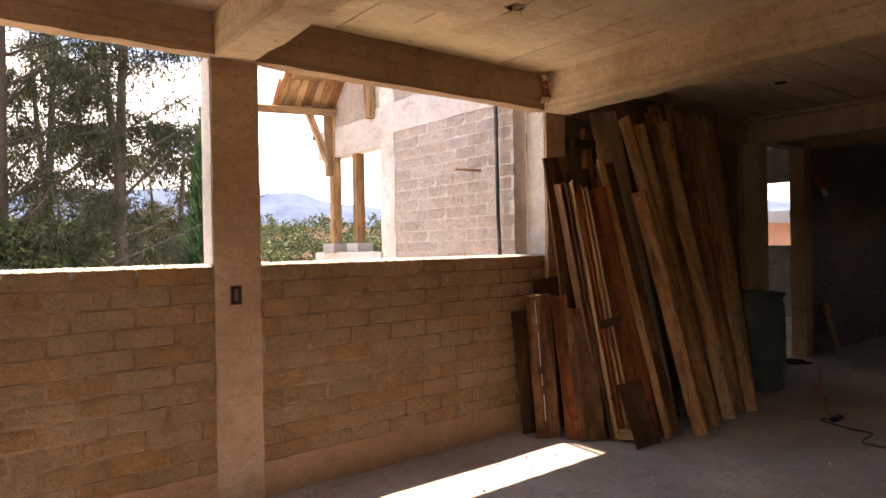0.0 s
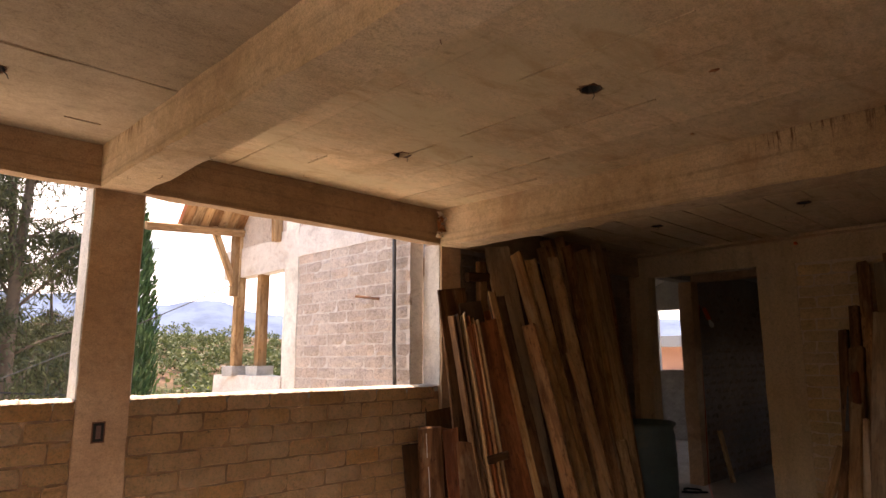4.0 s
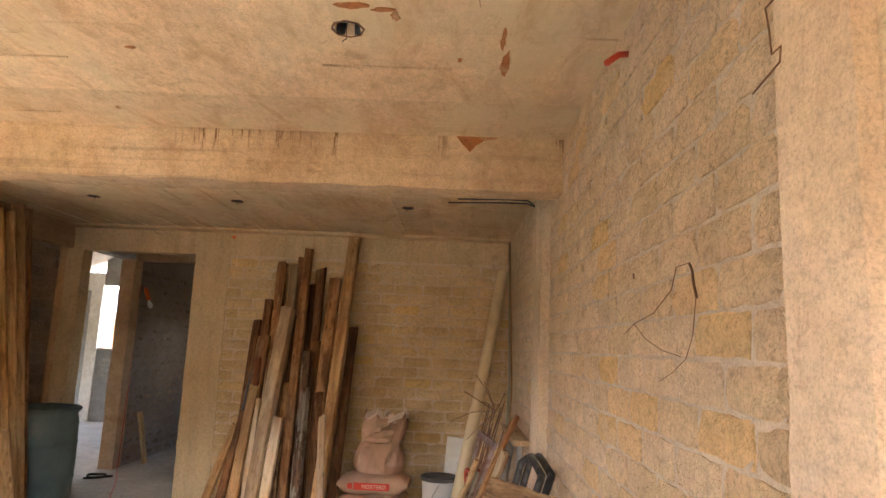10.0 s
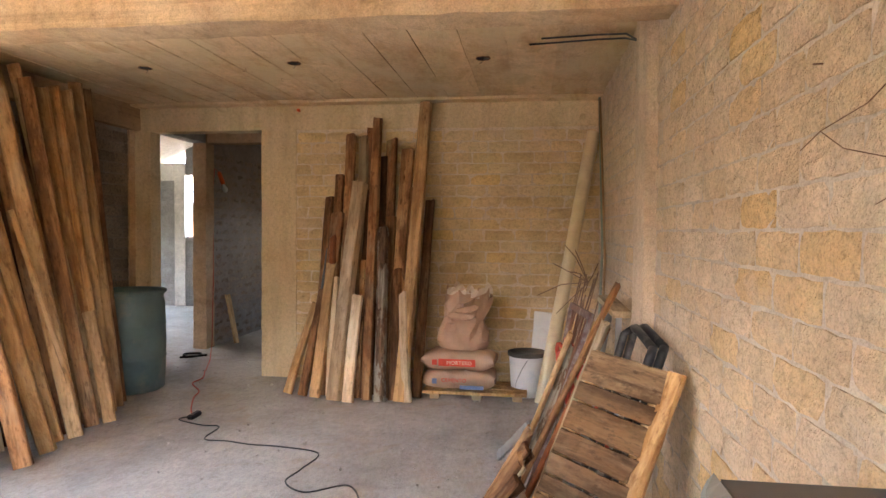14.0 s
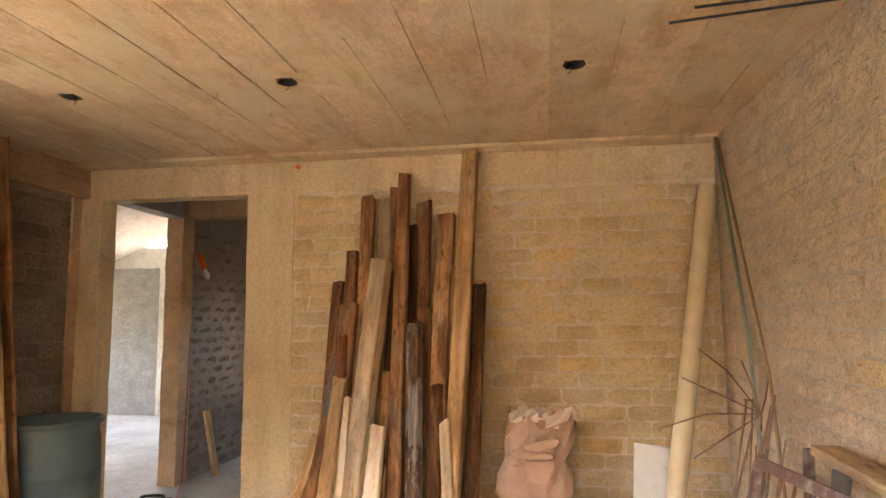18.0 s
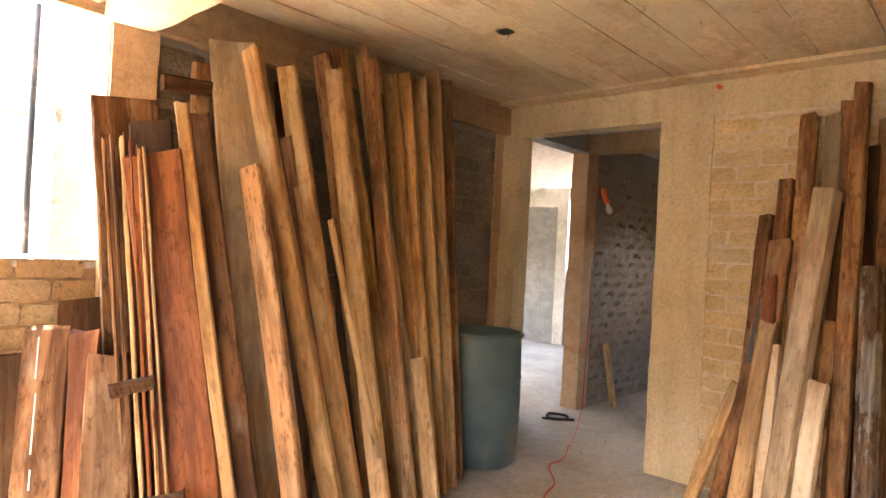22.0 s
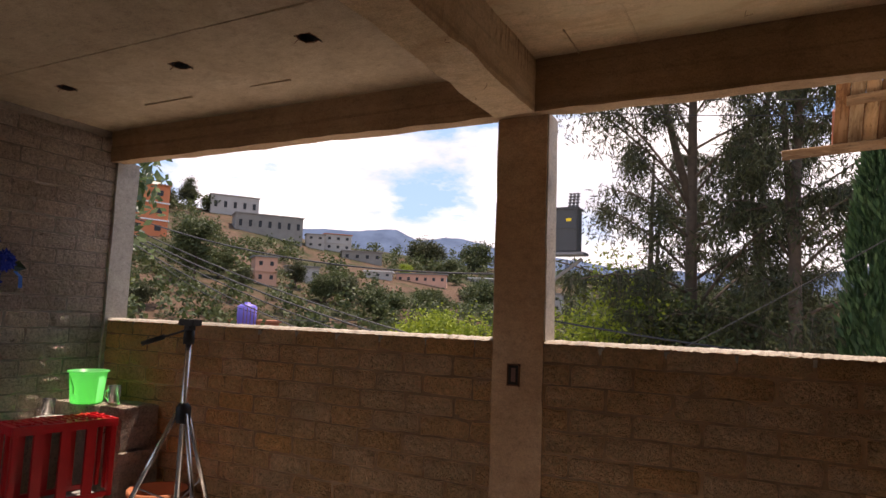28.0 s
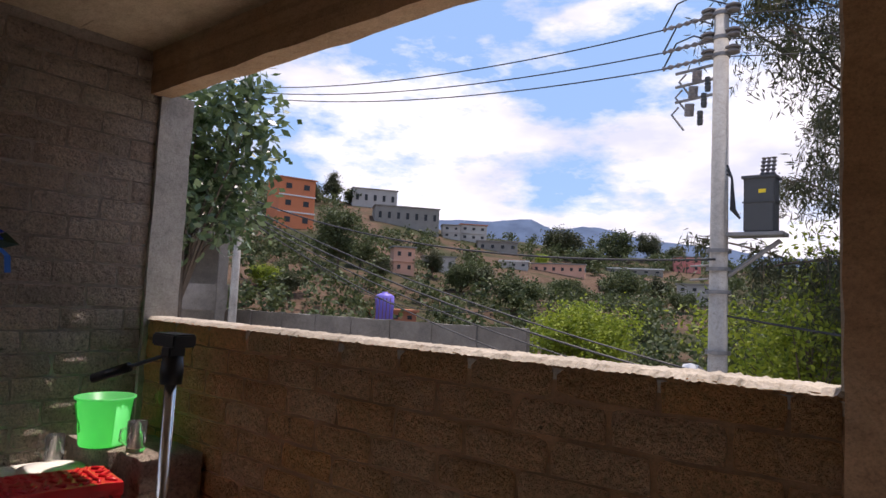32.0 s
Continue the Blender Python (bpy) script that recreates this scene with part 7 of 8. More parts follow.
# ---- houses on the hillside ----
WALL_ORANGE = plain("orange house paint", (0.62, 0.2, 0.09), 0.9, vary=0.15, scale=0.5)
WALL_PEACH = plain("peach house paint", (0.66, 0.36, 0.25), 0.9, vary=0.15, scale=0.5)
WALL_WHITE = plain("pale grey house wall", (0.4, 0.38, 0.35), 0.9, vary=0.25, scale=0.4)
WALL_GREY = plain("bare grey block wall", (0.24, 0.225, 0.2), 0.95, vary=0.3, scale=0.5)
WALL_PINK = plain("salmon house paint", (0.62, 0.22, 0.19), 0.9, vary=0.15, scale=0.5)
PANE = plain("dark window pane", (0.02, 0.025, 0.03), 0.35, vary=0.1, spec=0.3)
ROOF_TILE = plain("red-brown roof", (0.42, 0.15, 0.08), 0.9, vary=0.3, scale=1)
TRIM_WHITE = plain("white trim paint", (0.75, 0.73, 0.7), 0.8, vary=0.1)


def hill_house(place, d, turn, storeys, mat, label, cols=3, roof=None):
    az, foot, wide, top = place
    p = on_hill(az, foot, 40)
    r = math.hypot(p.x - VIEW.x, p.y - VIEW.y)
    w, h = r * math.tan(radians(wide)), VIEW.z + r * math.tan(radians(top)) - p.z
    e = empty("house", Matrix.Translation(p) @ pose(0, 0, 0, 0, 0, -az + turn), label, "house", "houses on the far hillside")
    body = Shape().box(-w / 2, w / 2, 0, d, -6, h)
    part("wall", body, mat, e)
    part("roof", Shape().box(-w / 2 - 0.3, w / 2 + 0.3, -0.3, d + 0.3, h, h + 0.3), roof or WALL_GREY, e)
    step = h / storeys
    for i in range(storeys):
        if storeys > 1 and i:
            part("ledge", Shape().box(-w / 2 - 0.15, w / 2 + 0.15, -0.25, 0.0, i * step - 0.15, i * step + 0.15), TRIM_WHITE if mat is WALL_ORANGE else mat, e)
        for j in range(cols):
            x = -w / 2 + w * (j + 0.5) / cols
            win = part("window", Shape().box(x - w / cols * 0.19, x + w / cols * 0.19, -0.06, 0.05, i * step + step * 0.36, i * step + step * 0.74), mat, e)
            part("pane", Shape().box(x - w / cols * 0.16, x + w / cols * 0.16, -0.09, -0.062, i * step + step * 0.39, i * step + step * 0.71), PANE, win)
    for j in range(2):
        y = d * (j + 0.5) / 2
        win = part("window", Shape().box(w / 2, w / 2 + 0.06, y - 0.8, y + 0.8, step * 0.35, step * 0.75), TRIM_WHITE, e)
        part("pane", Shape().box(w / 2 + 0.062, w / 2 + 0.09, y - 0.7, y + 0.7, step * 0.38, step * 0.72), PANE, win)


for place, (d, turn, storeys, mat, label, cols, roof) in zip(HOUSES, (
        (8, 22, 3, WALL_ORANGE, "orange three-storey house with white ledges on the hill", 2, ROOF_TILE), (9, 8, 1, WALL_WHITE, "long pale grey building along the hilltop", 5, None),
        (8, 10, 1, WALL_GREY, "wide bare grey building on the hilltop", 7, None), (5, 10, 2, WALL_PEACH, "small peach-coloured house on the slope", 2, None),
        (6, 12, 2, WALL_WHITE, "unfinished grey house near the skyline", 3, ROOF_TILE), (6, 5, 1, WALL_GREY, "unfinished grey block house on the slope", 4, None),
        (5, -5, 1, WALL_WHITE, "low white shed on the slope", 3, TRIM_WHITE), (5, 10, 1, WALL_WHITE, "low pale house among hillside trees", 3, None),
        (6, 5, 2, WALL_PINK, "salmon pink house beyond the pole", 3, None), (6, -5, 2, WALL_WHITE, "white flat-roofed house beyond the pole", 3, None),
        (5, 4, 1, WALL_GREY, "long low house with a pale roof", 5, TRIM_WHITE), (5, 12, 1, ROOF_TILE, "low brick house with a purple water tank", 3, ROOF_TILE),
        (2, -8, 1, WALL_PEACH, "long weathered brick wall on the slope", 6, None), (5, 6, 2, WALL_WHITE, "small pale two-storey house near the skyline", 2, None))):
    hill_house(place, d, turn, storeys, mat, label, cols, roof)
tank_at = bearing(-44.2, 46, 1.4 + 46 * math.tan(radians(-1.0)))
tagged(obj("water_tank", Shape().turned([(0.0, -2.5), (0.62, -2.5), (0.65, 0.0), (0.68, 0.1), (0.68, 1.0), (0.45, 1.15), (0.2, 1.2), (0.2, 1.3), (0.0, 1.3)], 20, Matrix.Translation(tank_at)),
           plain("purple plastic", (0.16, 0.12, 0.5), 0.5, vary=0.1), smooth=True), "purple plastic water tank on a roof", "water tank")


# ---- street side: boundary wall, unfinished house, poles, cables ----
CONC_DIM = concrete("weathered dark grey concrete", (0.11, 0.1, 0.088), (0.165, 0.15, 0.132), (0.22, 0.2, 0.18), stain=(0.1, 0.09, 0.08), stain_amount=0.3)


def boundary_wall():
    a, b = bearing(-60, 23, 0), bearing(-31.5, 15.5, 0)
    d = b - a
    ang = math.degrees(math.atan2(d.y, d.x))
    e = empty("boundary_wall", Matrix.Translation((a.x, a.y, -5.0)) @ pose(0, 0, 0, 0, 0, ang), "long bare grey block boundary wall", "wall")
    n = 9
    for i in range(n):
        x0, x1 = d.length * i / n, d.length * (i + 1) / n
        part("wall_panel", rough_slab(x0 + 0.03, x1 - 0.15, 0, 0.15, 0, 5.86, 0.4, 0.01), CONC_DIM, e)
        part("wall_post", rough_slab(x1 - 0.15, x1 + 0.03, -0.03, 0.18, 0, 5.88, 0.4, 0.01), CONC_DIM, e)
    for i in range(5):
        x = d.length * 0.62 + 0.12 * i
        part("rebar", Shape().tube([(x, 0.08, 5.2), (x + 0.02, 0.08, 6.45)], 0.012, 5), RUSTY, e)


boundary_wall()



def unfinished_house():
    p = bearing(-67.2, 19, -3.7)
    e = empty("unfinished_house", Matrix.Translation(p) @ pose(0, 0, 0, 0, 0, 62), "unfinished grey block house with rebar on top", "house")
    part("wall", rough_slab(-3.2, 3.2, 0.6, 4, 0, 4.6, 0.5, 0.01), CONC_DIM, e)
    part("slab", rough_slab(-3.4, 3.4, -0.6, 4.2, 6.6, 6.85, 0.4, 0.015), CONC_DIM, e)
    part("upper_wall", rough_slab(-3.2, 3.2, 1.4, 4, 4.6, 6.6, 0.5, 0.01), CONC_DIM, e)
    part("parapet", rough_slab(-3.2, 3.2, -0.4, -0.25, 4.6, 5.3, 0.4, 0.01), CONC_DIM, e)
    # no holes here: dark sheets on the walls stand for the rooms' shade
    for x in (-2.2, 0.6):
        part("opening", Shape().box(x, x + 1.5, 1.36, 1.41, 4.7, 6.3), DARK, e, "dark sheet for a shaded unglazed opening")
        part("opening", Shape().box(x + 0.2, x + 1.2, 0.56, 0.61, 2.4, 3.8), DARK, e, "dark sheet for a shaded unglazed opening")
    part("laundry", rough_slab(-1.9, -1.2, -0.6, -0.42, 5.0, 5.35, 0.1, 0.02), RED_PLASTIC, e, "red cloth over the parapet")
    for x in (-3.0, -0.2, 2.9):
        part("column", rough_slab(x, x + 0.25, -0.5, -0.25, 4.0, 6.7, 0.3, 0.008), CONC_DIM, e)
        for k in range(4):
            part("rebar", Shape().tube([(x + 0.06 * k, -0.4, 6.8), (x + 0.06 * k + 0.02, -0.4, 7.6)], 0.012, 5), RUSTY, e)


unfinished_house()


def utility_pole(x, y, z0, top, label):
    e = empty("utility_pole", pose(x, y, z0), label, "pole", "concrete utility poles")
    h = top - z0
    part("shaft", Shape().tube([(0, 0, 0), (0, 0, h)], [0.135, 0.078], 12), CONC_GREY, e, smooth=True)
    return e, h


def insulator(e, a, b, name="insulator", mat=None):
    a, b = Vector(a), Vector(b)
    pts = [a.lerp(b, i / 10) for i in range(11)]
    part(name, Shape().tube(pts, [0.012 if i % 2 else 0.032 for i in range(11)], 8), mat or GREY_PORC, e, smooth=False)


GREY_PORC = plain("grey porcelain", (0.17, 0.16, 0.16), 0.4, vary=0.1)
STEEL = plain("weathered pole steel", (0.22, 0.22, 0.22), 0.6, 0.5, 0.2)
CASE = plain("grey transformer paint", (0.06, 0.064, 0.066), 0.55, vary=0.15, scale=3)
YELLOW = plain("yellow sticker", (0.8, 0.6, 0.03), 0.6, vary=0.05)
FAR = 1.357
POLE = Vector((0.27, 12.9, 0))
POLE2 = Vector((-11.7, 12.53, 0))


def high(z):
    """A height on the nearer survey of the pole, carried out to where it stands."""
    return 1.42 + FAR * (z - 1.42)


def main_pole():
    e, h = utility_pole(POLE.x, POLE.y, -5.18, 4.85, "grey concrete power pole with insulators and a transformer")
    e.matrix_basis = Matrix.Translation((POLE.x, POLE.y, high(-5.18))) @ Matrix.Diagonal((FAR, FAR, FAR, 1))
    o = 5.0  # local height of the room's floor
    # crossarm side: towards the second pole
    u = Vector((POLE2.x - POLE.x, POLE2.y - POLE.y, 0)).normalized()
    for i, z in enumerate((4.98, 4.7, 4.5)):
        a = Vector((0, 0, o + z)) + u * 0.1
        part("bracket", Shape().tube([(0, 0, o + z), a + u * 0.12], 0.02, 6), STEEL, e)
        insulator(e, a + u * 0.1, a + u * 0.55 + Vector((0, 0, -0.03)))
        for sx in (-1, 1):
            part("disc_insulator", Shape().turned([(0.0, 0.05), (0.03, 0.05), (0.085, 0.02), (0.085, 0.005), (0.04, 0.0), (0.075, -0.03), (0.075, -0.045), (0.0, -0.05)], 14, Matrix.Translation((0.13 * sx, -0.02, o + z + 0.05))), GREY_PORC, e, "dark ribbed disc insulator")
        part("band", Shape().turned([(0.08, o + z - 0.02), (0.1, o + z - 0.02), (0.1, o + z + 0.02), (0.08, o + z + 0.02)], 14), STEEL, e)
    for i, z in enumerate((4.42, 4.26, 4.08)):
        part("cutout_arm", Shape().tube([Vector((0, 0, o + z)), Vector((0, 0, o + z - 0.04)) + u * 0.5], 0.018, 8), STEEL, e)
        q = Vector((0.0, 0.0, o + z - 0.12 - 0.02 * i)) + u * (0.26 + 0.04 * i)
        part("fuse_cutout", Shape().turned([(0.0, 0.08), (0.05, 0.08), (0.055, 0.06), (0.05, 0.04), (0.055, 0.02), (0.05, 0.0), (0.055, -0.02), (0.05, -0.06), (0.0, -0.06)], 12, Matrix.Translation(q) @ pose(0, 0, 0, 20, 10, 0)), GREY_PORC, e)
        part("arrester", Shape().turned([(0.0, 0.08), (0.03, 0.08), (0.036, 0.05), (0.028, 0.03), (0.036, 0.01), (0.028, -0.01), (0.036, -0.03), (0.03, -0.08), (0.0, -0.08)], 12, Matrix.Translation(q - u * 0.12 + Vector((0, 0, -0.1)))), CASE, e)
        part("fuse_rod", Shape().tube([q + u * 0.12 + Vector((0, 0, 0.06)), q + u * 0.2 + Vector((0, 0, -0.02)), q + u * 0.06 + Vector((0, 0, -0.22))], 0.012, 6), STEEL, e)
    for z in (2.3, 2.1, 1.85, 1.2, 0.7, 0.2):
        part("band", Shape().turned([(0.125, o + z - 0.02), (0.132, o + z - 0.02), (0.132, o + z + 0.02), (0.125, o + z + 0.02)], 14), STEEL, e)
    for z in (2.15, 2.0):
        part("peg", Shape().tube([Vector((0, 0, o + z)), Vector((0, 0, o + z - 0.02)) + u * 0.3], 0.012, 6), STEEL, e)
    # transformer on a platform, on the side away from the second pole
    plat = part("platform", Shape().box(0.1, 0.66, -0.12, 0.16, o + 2.45, o + 2.49), STEEL, e, bevel=0.004)
    part("platform_brace", Shape().tube([(0.1, 0, o + 2.03), (0.6, 0.05, o + 2.41)], 0.025, 6), STEEL, plat)
    t = part("transformer", Shape().box(0.27, 0.57, -0.1, 0.14, o + 2.49, o + 3.08), CASE, e, "grey steel transformer case", bevel=0.012)
    part("rim", Shape().box(0.25, 0.59, -0.12, 0.16, o + 3.06, o + 3.09), CASE, t, bevel=0.004)
    part("seam", Shape().box(0.26, 0.58, -0.11, 0.15, o + 2.8, o + 2.815), CASE, t)
    part("sticker", Shape().box(0.42, 0.49, -0.107, -0.102, o + 2.9, o + 2.94), YELLOW, t, "small yellow sticker")
    for x in (0.42, 0.47, 0.52):
        insulator(t, (x, 0.05, o + 3.09), (x + 0.02, 0.05, o + 3.3), "bushing")
    for i in range(3):
        part("lead", Shape().tube([(0.1, -0.08, o + 3.23 - 0.05 * i), (0.16, -0.12, o + 3.08), (0.16 + 0.02 * i, -0.15, o + 2.73), (0.25, -0.14, o + 2.63)], 0.012, 6), BLACK, e)
    part("lamp_arm", Shape().tube([(0, 0, o + 0.9), Vector((0, 0, o + 1.02)) + u * 0.2, Vector((0, 0, o + 0.98)) + u * 0.26], 0.02, 8), STEEL, e)
    part("lamp_head", Shape().turned([(0.0, 0.08), (0.08, 0.06), (0.12, -0.02), (0.1, -0.12), (0.0, -0.16)], 16, Matrix.Translation(Vector((0, 0, o + 0.98)) + u * 0.28)), TRIM_WHITE, e, "white street lamp bowl", smooth=True)
    for i in range(3):
        z = (4.98, 4.7, 4.5)[i]
        pts = [Vector((0, 0, o + z - 0.03)) + u * 0.65, Vector((0, 0, o + z + 0.25)) + u * 0.5, Vector((0, 0, o + z + 0.3)) + u * 0.3, Vector((0.1, 0.1, o + z + 0.12))]
        part("jumper", Shape().tube(pts, 0.01, 6), BLACK, e)


main_pole()
second, h2 = utility_pole(POLE2.x, POLE2.y, -5.0, high(5.75), "grey concrete utility pole down the street")
for z in (5.6, 5.5, 5.4):
    insulator(second, (0.1, 0, 5 + high(z)), (0.1, 0, 5.18 + high(z)))
WIRE = plain("black cable", (0.02, 0.02, 0.022), 0.6, vary=0.1)


def cable(a, b, sag, r, label="black overhead cable sagging between poles"):
    a, b = Vector(a), Vector(b)
    pts = [a.lerp(b, i / 24) - Vector((0, 0, sag * 4 * (i / 24) * (1 - i / 24))) for i in range(25)]
    tagged(obj("overhead_cable", Shape().tube(pts, r, 5), WIRE), label, "cable", "overhead cables")


for z1, z2 in ((4.77, 5.45), (4.49, 5.35), (4.29, 5.25)):
    cable(POLE + (POLE2 - POLE).normalized() * 0.88 + Vector((0, 0, high(z1))), POLE2 + Vector((0.1, 0, high(z2))), 0.3, 0.012)
for z1, z2, sag, r in ((2.02, 3.3, 0.5, 0.018), (0.77, 3.15, 0.3, 0.016), (0.67, 3.05, 0.35, 0.02), (0.52, 3.0, 0.4, 0.014), (0.32, 2.95, 0.5, 0.014)):
    cable(POLE + Vector((0, -0.16, high(z1))), POLE2 + Vector((0.1, -0.1, high(z2))), sag, r)
for z1, b, sag, r in ((4.78, (20, 17.5, 6.8), 0.6, 0.009), (4.5, (20, 17.7, 6.4), 0.6, 0.009), (4.3, (20, 17.9, 6.1), 0.6, 0.009), (1.42, (20, 16.5, 1.3), 0.7, 0.018), (0.72, (20, 16.5, 0.5), 0.7, 0.016)):
    cable(POLE + Vector((0.1, 0, high(z1))), b, sag, r)
cable((5.2, 7.65, 2.3), POLE + Vector((0, -0.1, high(0.17))), 0.12, 0.006, "thin pale service wire from the neighbour's porch")
cable(bearing(-33, 30, 1.2), bearing(-52, 45, 4.5), 1.5, 0.02)
lp = bearing(-30.6, 38, 0)
tagged(obj("street_lamp", Shape().tube([(lp.x, lp.y, -9), (lp.x, lp.y, -0.7)], 0.07, 6).tube([(lp.x - 1.4, lp.y - 0.3, -0.9), (lp.x, lp.y, -0.7), (lp.x + 0.9, lp.y, -0.4)], 0.05, 6), STEEL), "thin street lamp with a double arm down the hill", "street lamp")


# ---- neighbour's house beside the opening ----
NX = 5.36
WOOD_EAVE = timber("weathered eave timber", (0.26, 0.16, 0.08), (0.42, 0.28, 0.15), (0.54, 0.38, 0.23), wear=0.3)


def neighbour():
    e = empty("neighbour_house", Matrix.Translation((-0.09, -0.0605, -4.841)) @ Matrix.Diagonal((1, 0.975, 0.975, 1)), "neighbour's unplastered block house with a timber porch", "house")
    o = 5.0
    part("wall", rough_slab(NX + 0.007, NX + 0.15, 4.86, 6.62, 0, o + 4.2, 0.15, 0.004), MORTAR_PINK, e)
    part("corner_column", rough_slab(NX - 0.004, NX + 0.16, 6.56, 6.82, 0, o + 4.2, 0.15, 0.005), CONC_WHITE, e)
    part("tie_beam", rough_slab(NX - 0.006, NX + 0.15, 4.86, 6.9, o + 2.52, o + 2.82, 0.12, 0.006), MORTAR_PINK, e)
    part("lintel", rough_slab(NX - 0.003, NX + 0.15, 6.8, 8.2, o + 2.42, o + 2.75, 0.12, 0.006), MORTAR_PINK, e)
    part("gable_wall", rough_slab(NX + 0.01, NX + 0.15, 6.82, 8.1, o + 2.75, o + 4.0, 0.15, 0.005), BLOCK_PINK, e)
    part("sill_wall", rough_slab(NX - 0.02, NX + 0.15, 6.8, 8.3, 0, o + 1.32, 0.15, 0.006), MORTAR_PINK, e)
    part("side_wall", rough_slab(NX + 0.3, 9.0, 4.87, 5.0, 0, o + 4.2, 0.5, 0.004), CONC_GREY, e)
    part("end_wall", rough_slab(8.3, 8.46, 4.8, 9, 0, o + 4.2, 0.5, 0.004), CONC_GREY, e)
    part("soffit", Shape().box(NX + 0.02, 8.3, 6.9, 8.4, o + 2.7, o + 2.76), WOOD_DARK, e)
    part("pipe", Shape().tube([(NX - 0.06, 4.93, o + 0.6), (NX - 0.065, 4.97, o + 1.6), (NX - 0.06, 5.0, o + 4.0)], 0.016, 10), BLACK_PIPE, e, "dark vertical pipe on the wall", smooth=True)
    for y0, z0, y1, z1 in ((5.25, 2.0, 5.45, 2.03),):
        part("rebar_stub", Shape().tube([(NX, y0, o + z0), (NX - 0.1, y1, o + z1)], 0.012, 6), RUSTY, e)
    # timber posts on short blocks, brace and eave
    for y, x, top in ((7.84, NX + 0.02, 2.95), (7.45, NX + 0.1, 2.45)):
        part("post", Shape().box(x - 0.05, x + 0.05, y - 0.05, y + 0.05, o + 1.42, o + top), WOOD_EAVE, e, bevel=0.006)
        part("post_block", rough_slab(x - 0.1, x + 0.1, y - 0.12, y + 0.12, o + 1.31, o + 1.42, 0.06, 0.005), CONC_GREY, e)
    flat_bar(e, "brace", (NX - 0.02, 7.84, o + 2.25), (4.98, 7.84, o + 3.1), 0.07, 0.06, WOOD_EAVE)
    flat_bar(e, "upper_post", (NX - 0.04, 7.84, o + 2.2), (NX - 0.04, 7.84, o + 3.4), 0.09, 0.09, WOOD_EAVE)
    flat_bar(e, "rafter_end", (NX - 0.03, 6.95, o + 2.72), (NX - 0.06, 6.95, o + 3.5), 0.09, 0.08, WOOD_EAVE)
    flat_bar(e, "rafter_end", (NX - 0.03, 6.35, o + 3.02), (NX - 0.06, 6.35, o + 3.6), 0.09, 0.08, WOOD_EAVE)
    flat_bar(e, "eave_beam", (4.30, 7.78, o + 2.87), (NX, 7.78, o + 2.93), 0.08, 0.08, WOOD_EAVE)
    flat_bar(e, "eave_beam", (4.75, 7.55, o + 3.22), (NX, 7.55, o + 3.27), 0.08, 0.08, WOOD_EAVE)
    deck = part("eave_deck", Shape().box(4.72, NX + 0.1, 7.0, 7.05, o + 3.9, o + 3.95), WOOD_EAVE, e)
    for i in range(7):
        x = 4.72 + 0.1 * i
        flat_bar(deck, "deck_board", (x, 7.86, o + 2.93), (x + 0.02, 6.95, o + 3.92), 0.095, 0.02, WOOD_EAVE if i % 3 else WOOD_OLD, up=(0, 0.7, 0.7))
    for i in range(10):
        x = 4.7 + 0.075 * i
        part("tile_edge", Shape().tube([(x, 7.92, o + 2.95), (x, 7.7, o + 3.2)], 0.035, 8), ROOF_TILE, deck)
    for i in range(4):
        z = o + 2.98 + 0.22 * i
        flat_bar(deck, "batten", (4.70, 7.83 - 0.2 * i, z), (NX + 0.05, 7.83 - 0.2 * i, z + 0.01), 0.05, 0.03, WOOD_OLD)
    return e


NEIGHBOUR = neighbour()


def house_past_window():
    e = empty("house", pose(16.5, 5.2, -4.4), "plain pale house past the far room's window", "house")
    part("wall", Shape().box(0, 4, -1.5, 5.5, 0, 6.15), WALL_PEACH, e)
    part("roof", Shape().box(-0.4, 4.4, -1.9, 5.9, 6.15, 6.4), WALL_WHITE, e)
    for y in (0.6, 2.6):
        win = part("window", Shape().box(-0.05, 0.02, y, y + 1.0, 4.6, 5.6), TRIM_WHITE, e)
        part("pane", Shape().box(-0.08, -0.052, y + 0.08, y + 0.92, 4.68, 5.52), PANE, win)


house_past_window()


# ---- blocks of the walls, last ----
def block_meshes(length, height, n, amount, seed):
    out = []
    rng = random.Random(seed)
    for k in range(n):
        s = Shape()
        nu, nv = 5, 3
        verts, faces = [], []
        for i in range(nu + 1):
            for j in range(nv + 1):
                u, v = i / nu, j / nv
                edge = i in (0, nu) or j in (0, nv)
                x = length * u + (rng.uniform(-1, 1) * 0.004)
                z = height * v + (rng.uniform(-1, 1) * 0.0035)
                y = rng.uniform(-amount, amount) + (0.004 if edge else -0.001)
                if (i in (0, nu)) and (j in (0, nv)):
                    y += 0.003
                    x += 0.004 if i == 0 else -0.004
                verts.append((x, y, z))
        w = nv + 1
        for i in range(nu):
            for j in range(nv):
                a = i * w + j
                faces.append((a, a + w, a + w + 1, a + 1))
        ring = [i * w for i in range(nu + 1)] + [nu * w + j for j in range(1, nv + 1)] + [i * w + nv for i in range(nu - 1, -1, -1)] + [j for j in range(nv - 1, 0, -1)]
        o = len(verts)
        for r in ring:
            verts.append((verts[r][0], 0.03, verts[r][2]))
        for q in range(len(ring)):
            p = (q + 1) % len(ring)
            faces.append((ring[p], ring[q], o + q, o + p))
        out.append(s.add(verts, faces).mesh("block"))
    return out


LEN, HIGH, PITCH, COURSE = 0.268, 0.091, 0.28, 0.1015


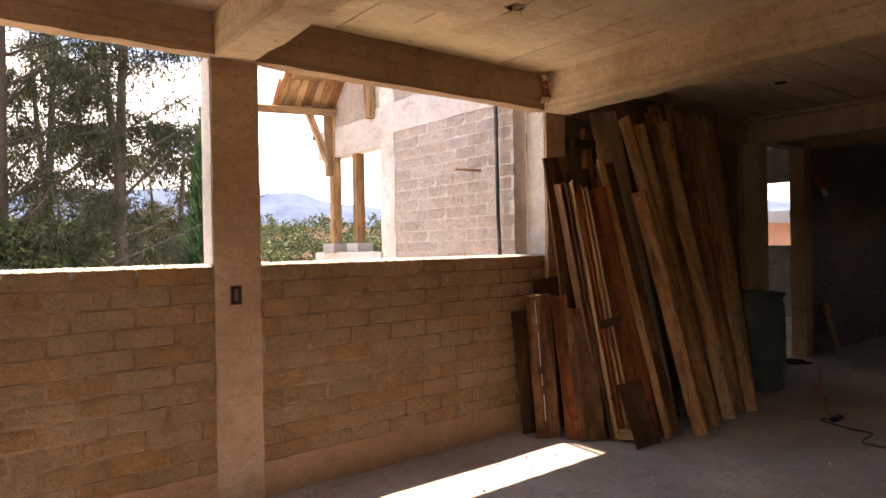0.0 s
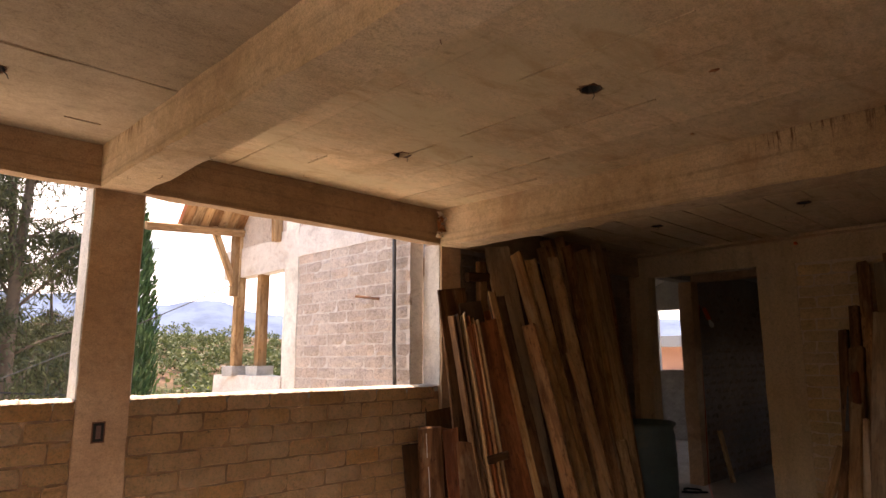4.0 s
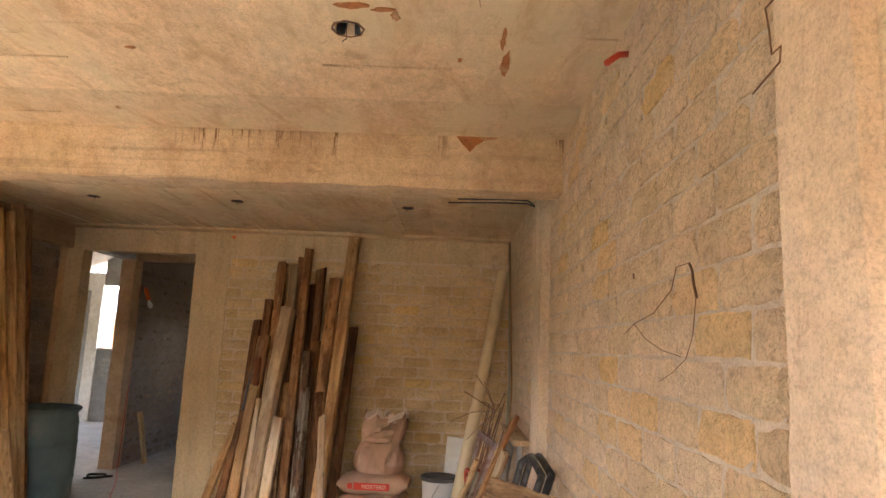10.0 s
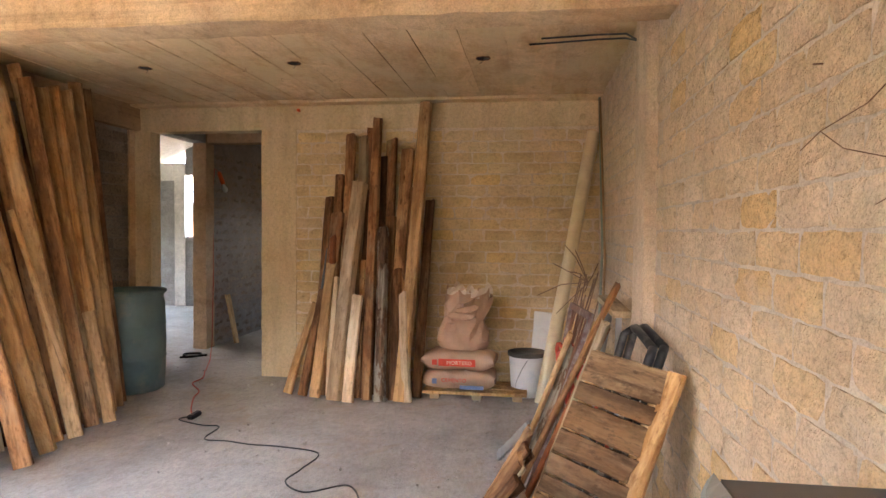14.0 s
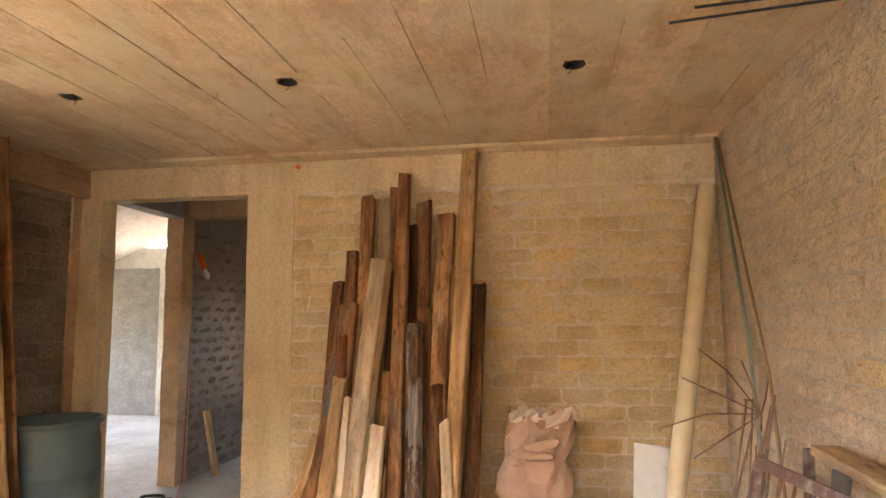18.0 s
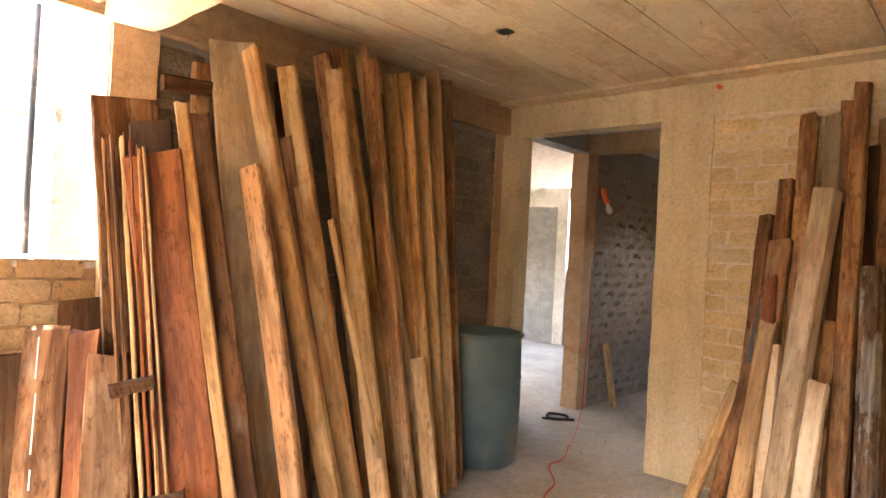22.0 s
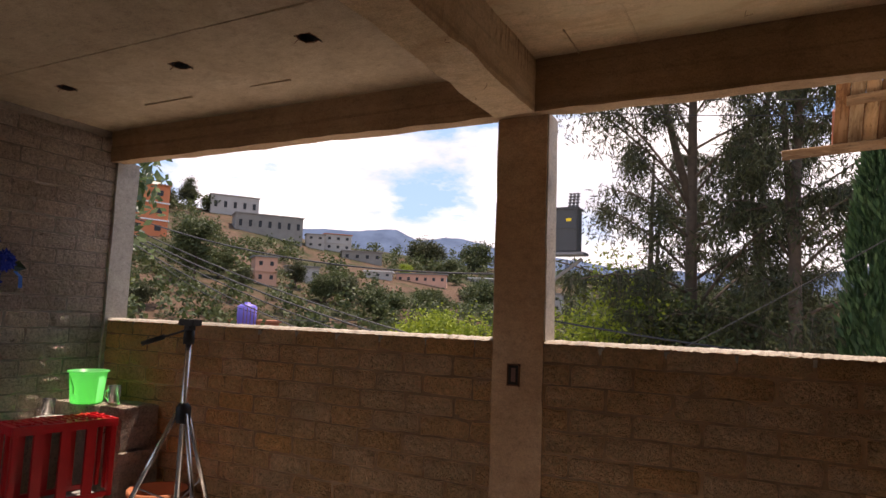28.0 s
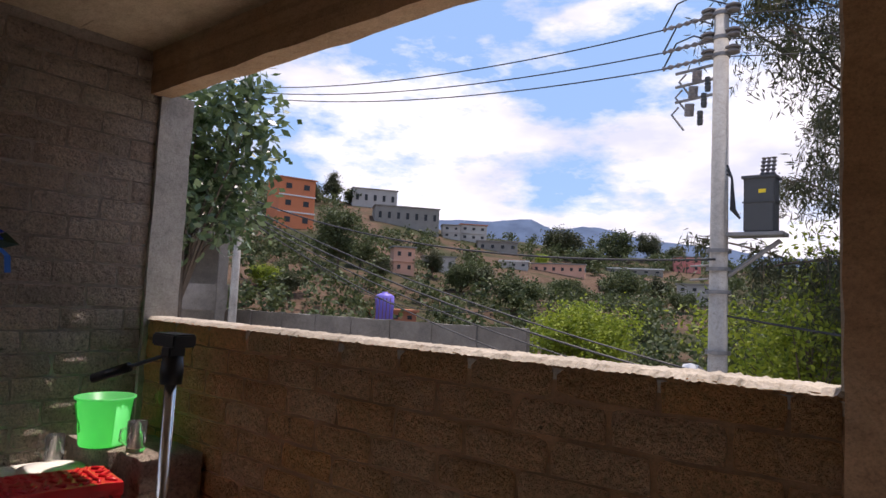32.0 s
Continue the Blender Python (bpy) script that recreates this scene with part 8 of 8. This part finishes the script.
def lay(wall, mat, origin, along, length, z0, z1, gaps=(), limit=300, seed=1, amount=0.003, near=None, size=1.0):
    """Lays running-bond blocks on a wall's face; along: degrees of its direction seen from above (the face looks to its right-hand side)."""
    meshes = block_meshes(LEN * size, HIGH * size, 6, amount, seed)
    for me in meshes:
        me.materials.append(mat)
    rng = random.Random(seed)
    rot = Matrix.Rotation(radians(along), 4, "Z")
    spots = []
    course, z = 0, z0
    while z + HIGH * size * 0.6 < z1:
        x = -(course % 2) * PITCH * size / 2 + rng.uniform(-0.02, 0.02)
        while x < length - 0.03:
            a, b = max(0.0, x), min(length, x + LEN * size)
            if b - a > 0.04 and not any(g[0] < (a + b) / 2 < g[1] and g[2] < z + 0.05 < g[3] for g in gaps):
                spots.append((a, b - a, z + rng.uniform(-0.002, 0.002)))
            x += PITCH * size + rng.uniform(-0.004, 0.004)
        z += COURSE * size
        course += 1
    if near is not None:
        spots.sort(key=lambda q: abs(q[0] - near[0]) + abs(q[2] - near[1]))
    joined = Shape()
    for i, (a, w, z) in enumerate(spots):
        me = meshes[rng.randrange(6)]
        m = Matrix.Translation(origin) @ rot @ Matrix.Translation((a, 0, z)) @ Matrix.Diagonal((w / (LEN * size), 1, min(1.0, (z1 - z) / (HIGH * size)), 1))
        if i < limit:
            ob = new("block", me)
            ob.matrix_basis = m
            ob.parent = wall
        else:
            joined.add([m @ v.co for v in me.vertices], [tuple(p.vertices) for p in me.polygons])
    if joined.v:
        tagged(part("blocks", joined, mat, wall), kind="stuff")


lay(WALLS["wall_parapet_west"], BLOCK_PARAPET, (0.02, Y_N, 0), 0, 2.88, 0.185, PARAPET - 0.01, seed=11, amount=0.004)
lay(WALLS["wall_parapet_middle"], BLOCK_PARAPET, (C2, Y_N, 0), 0, JAMB - C2, 0.185, PARAPET - 0.01, seed=12, amount=0.004)
# darker grey blocks: shade behind the leaning planks, put into the colour
lay(WALLS["wall_north"], BLOCK_GREY, (5.64, Y_N, 0), 0, 2.73, 0.02, BEAM, seed=13)
lay(WALLS["wall_east"], BLOCK_TAN, (X_E, 2.83, 0), -90, 2.83, 0.02, DOOR_Z, seed=14, limit=300)
lay(WALLS["wall_south"], BLOCK_PALE, (8.47, 0.0, 0), 180, 5.57, 0.02, CEIL_M, gaps=[(2.31, 2.64, 0, 3)], seed=15, amount=0.005, near=(4.2, 1.4))
lay(WALLS["wall_west"], BLOCK_WEST, (0.0, 2.7, 0), 90, 1.78, 0.02, 2.58, seed=16, amount=0.003)
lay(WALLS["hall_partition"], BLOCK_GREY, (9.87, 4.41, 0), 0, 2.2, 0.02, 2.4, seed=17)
lay(WALLS["far_wall_east"], BLOCK_LIGHT, (FX, 9.05, 0), -90, 3.6, 0.02, 2.3, gaps=[(2.15, 3.2, 1.2, 2.4), (1.95, 2.15, 0, 3)], seed=18, limit=250, amount=0.006)
nb_wall = [o for o in NEIGHBOUR.children if o.name.startswith("wall")][0]
lay(nb_wall, BLOCK_PINK, (NX, 6.56, 5.0), -90, 1.7, 0.0, 2.52, seed=19, amount=0.004)
lay(nb_wall, BLOCK_PINK, (NX, 6.56, 5.0), -90, 1.7, 2.83, 4.0, seed=20, amount=0.004)
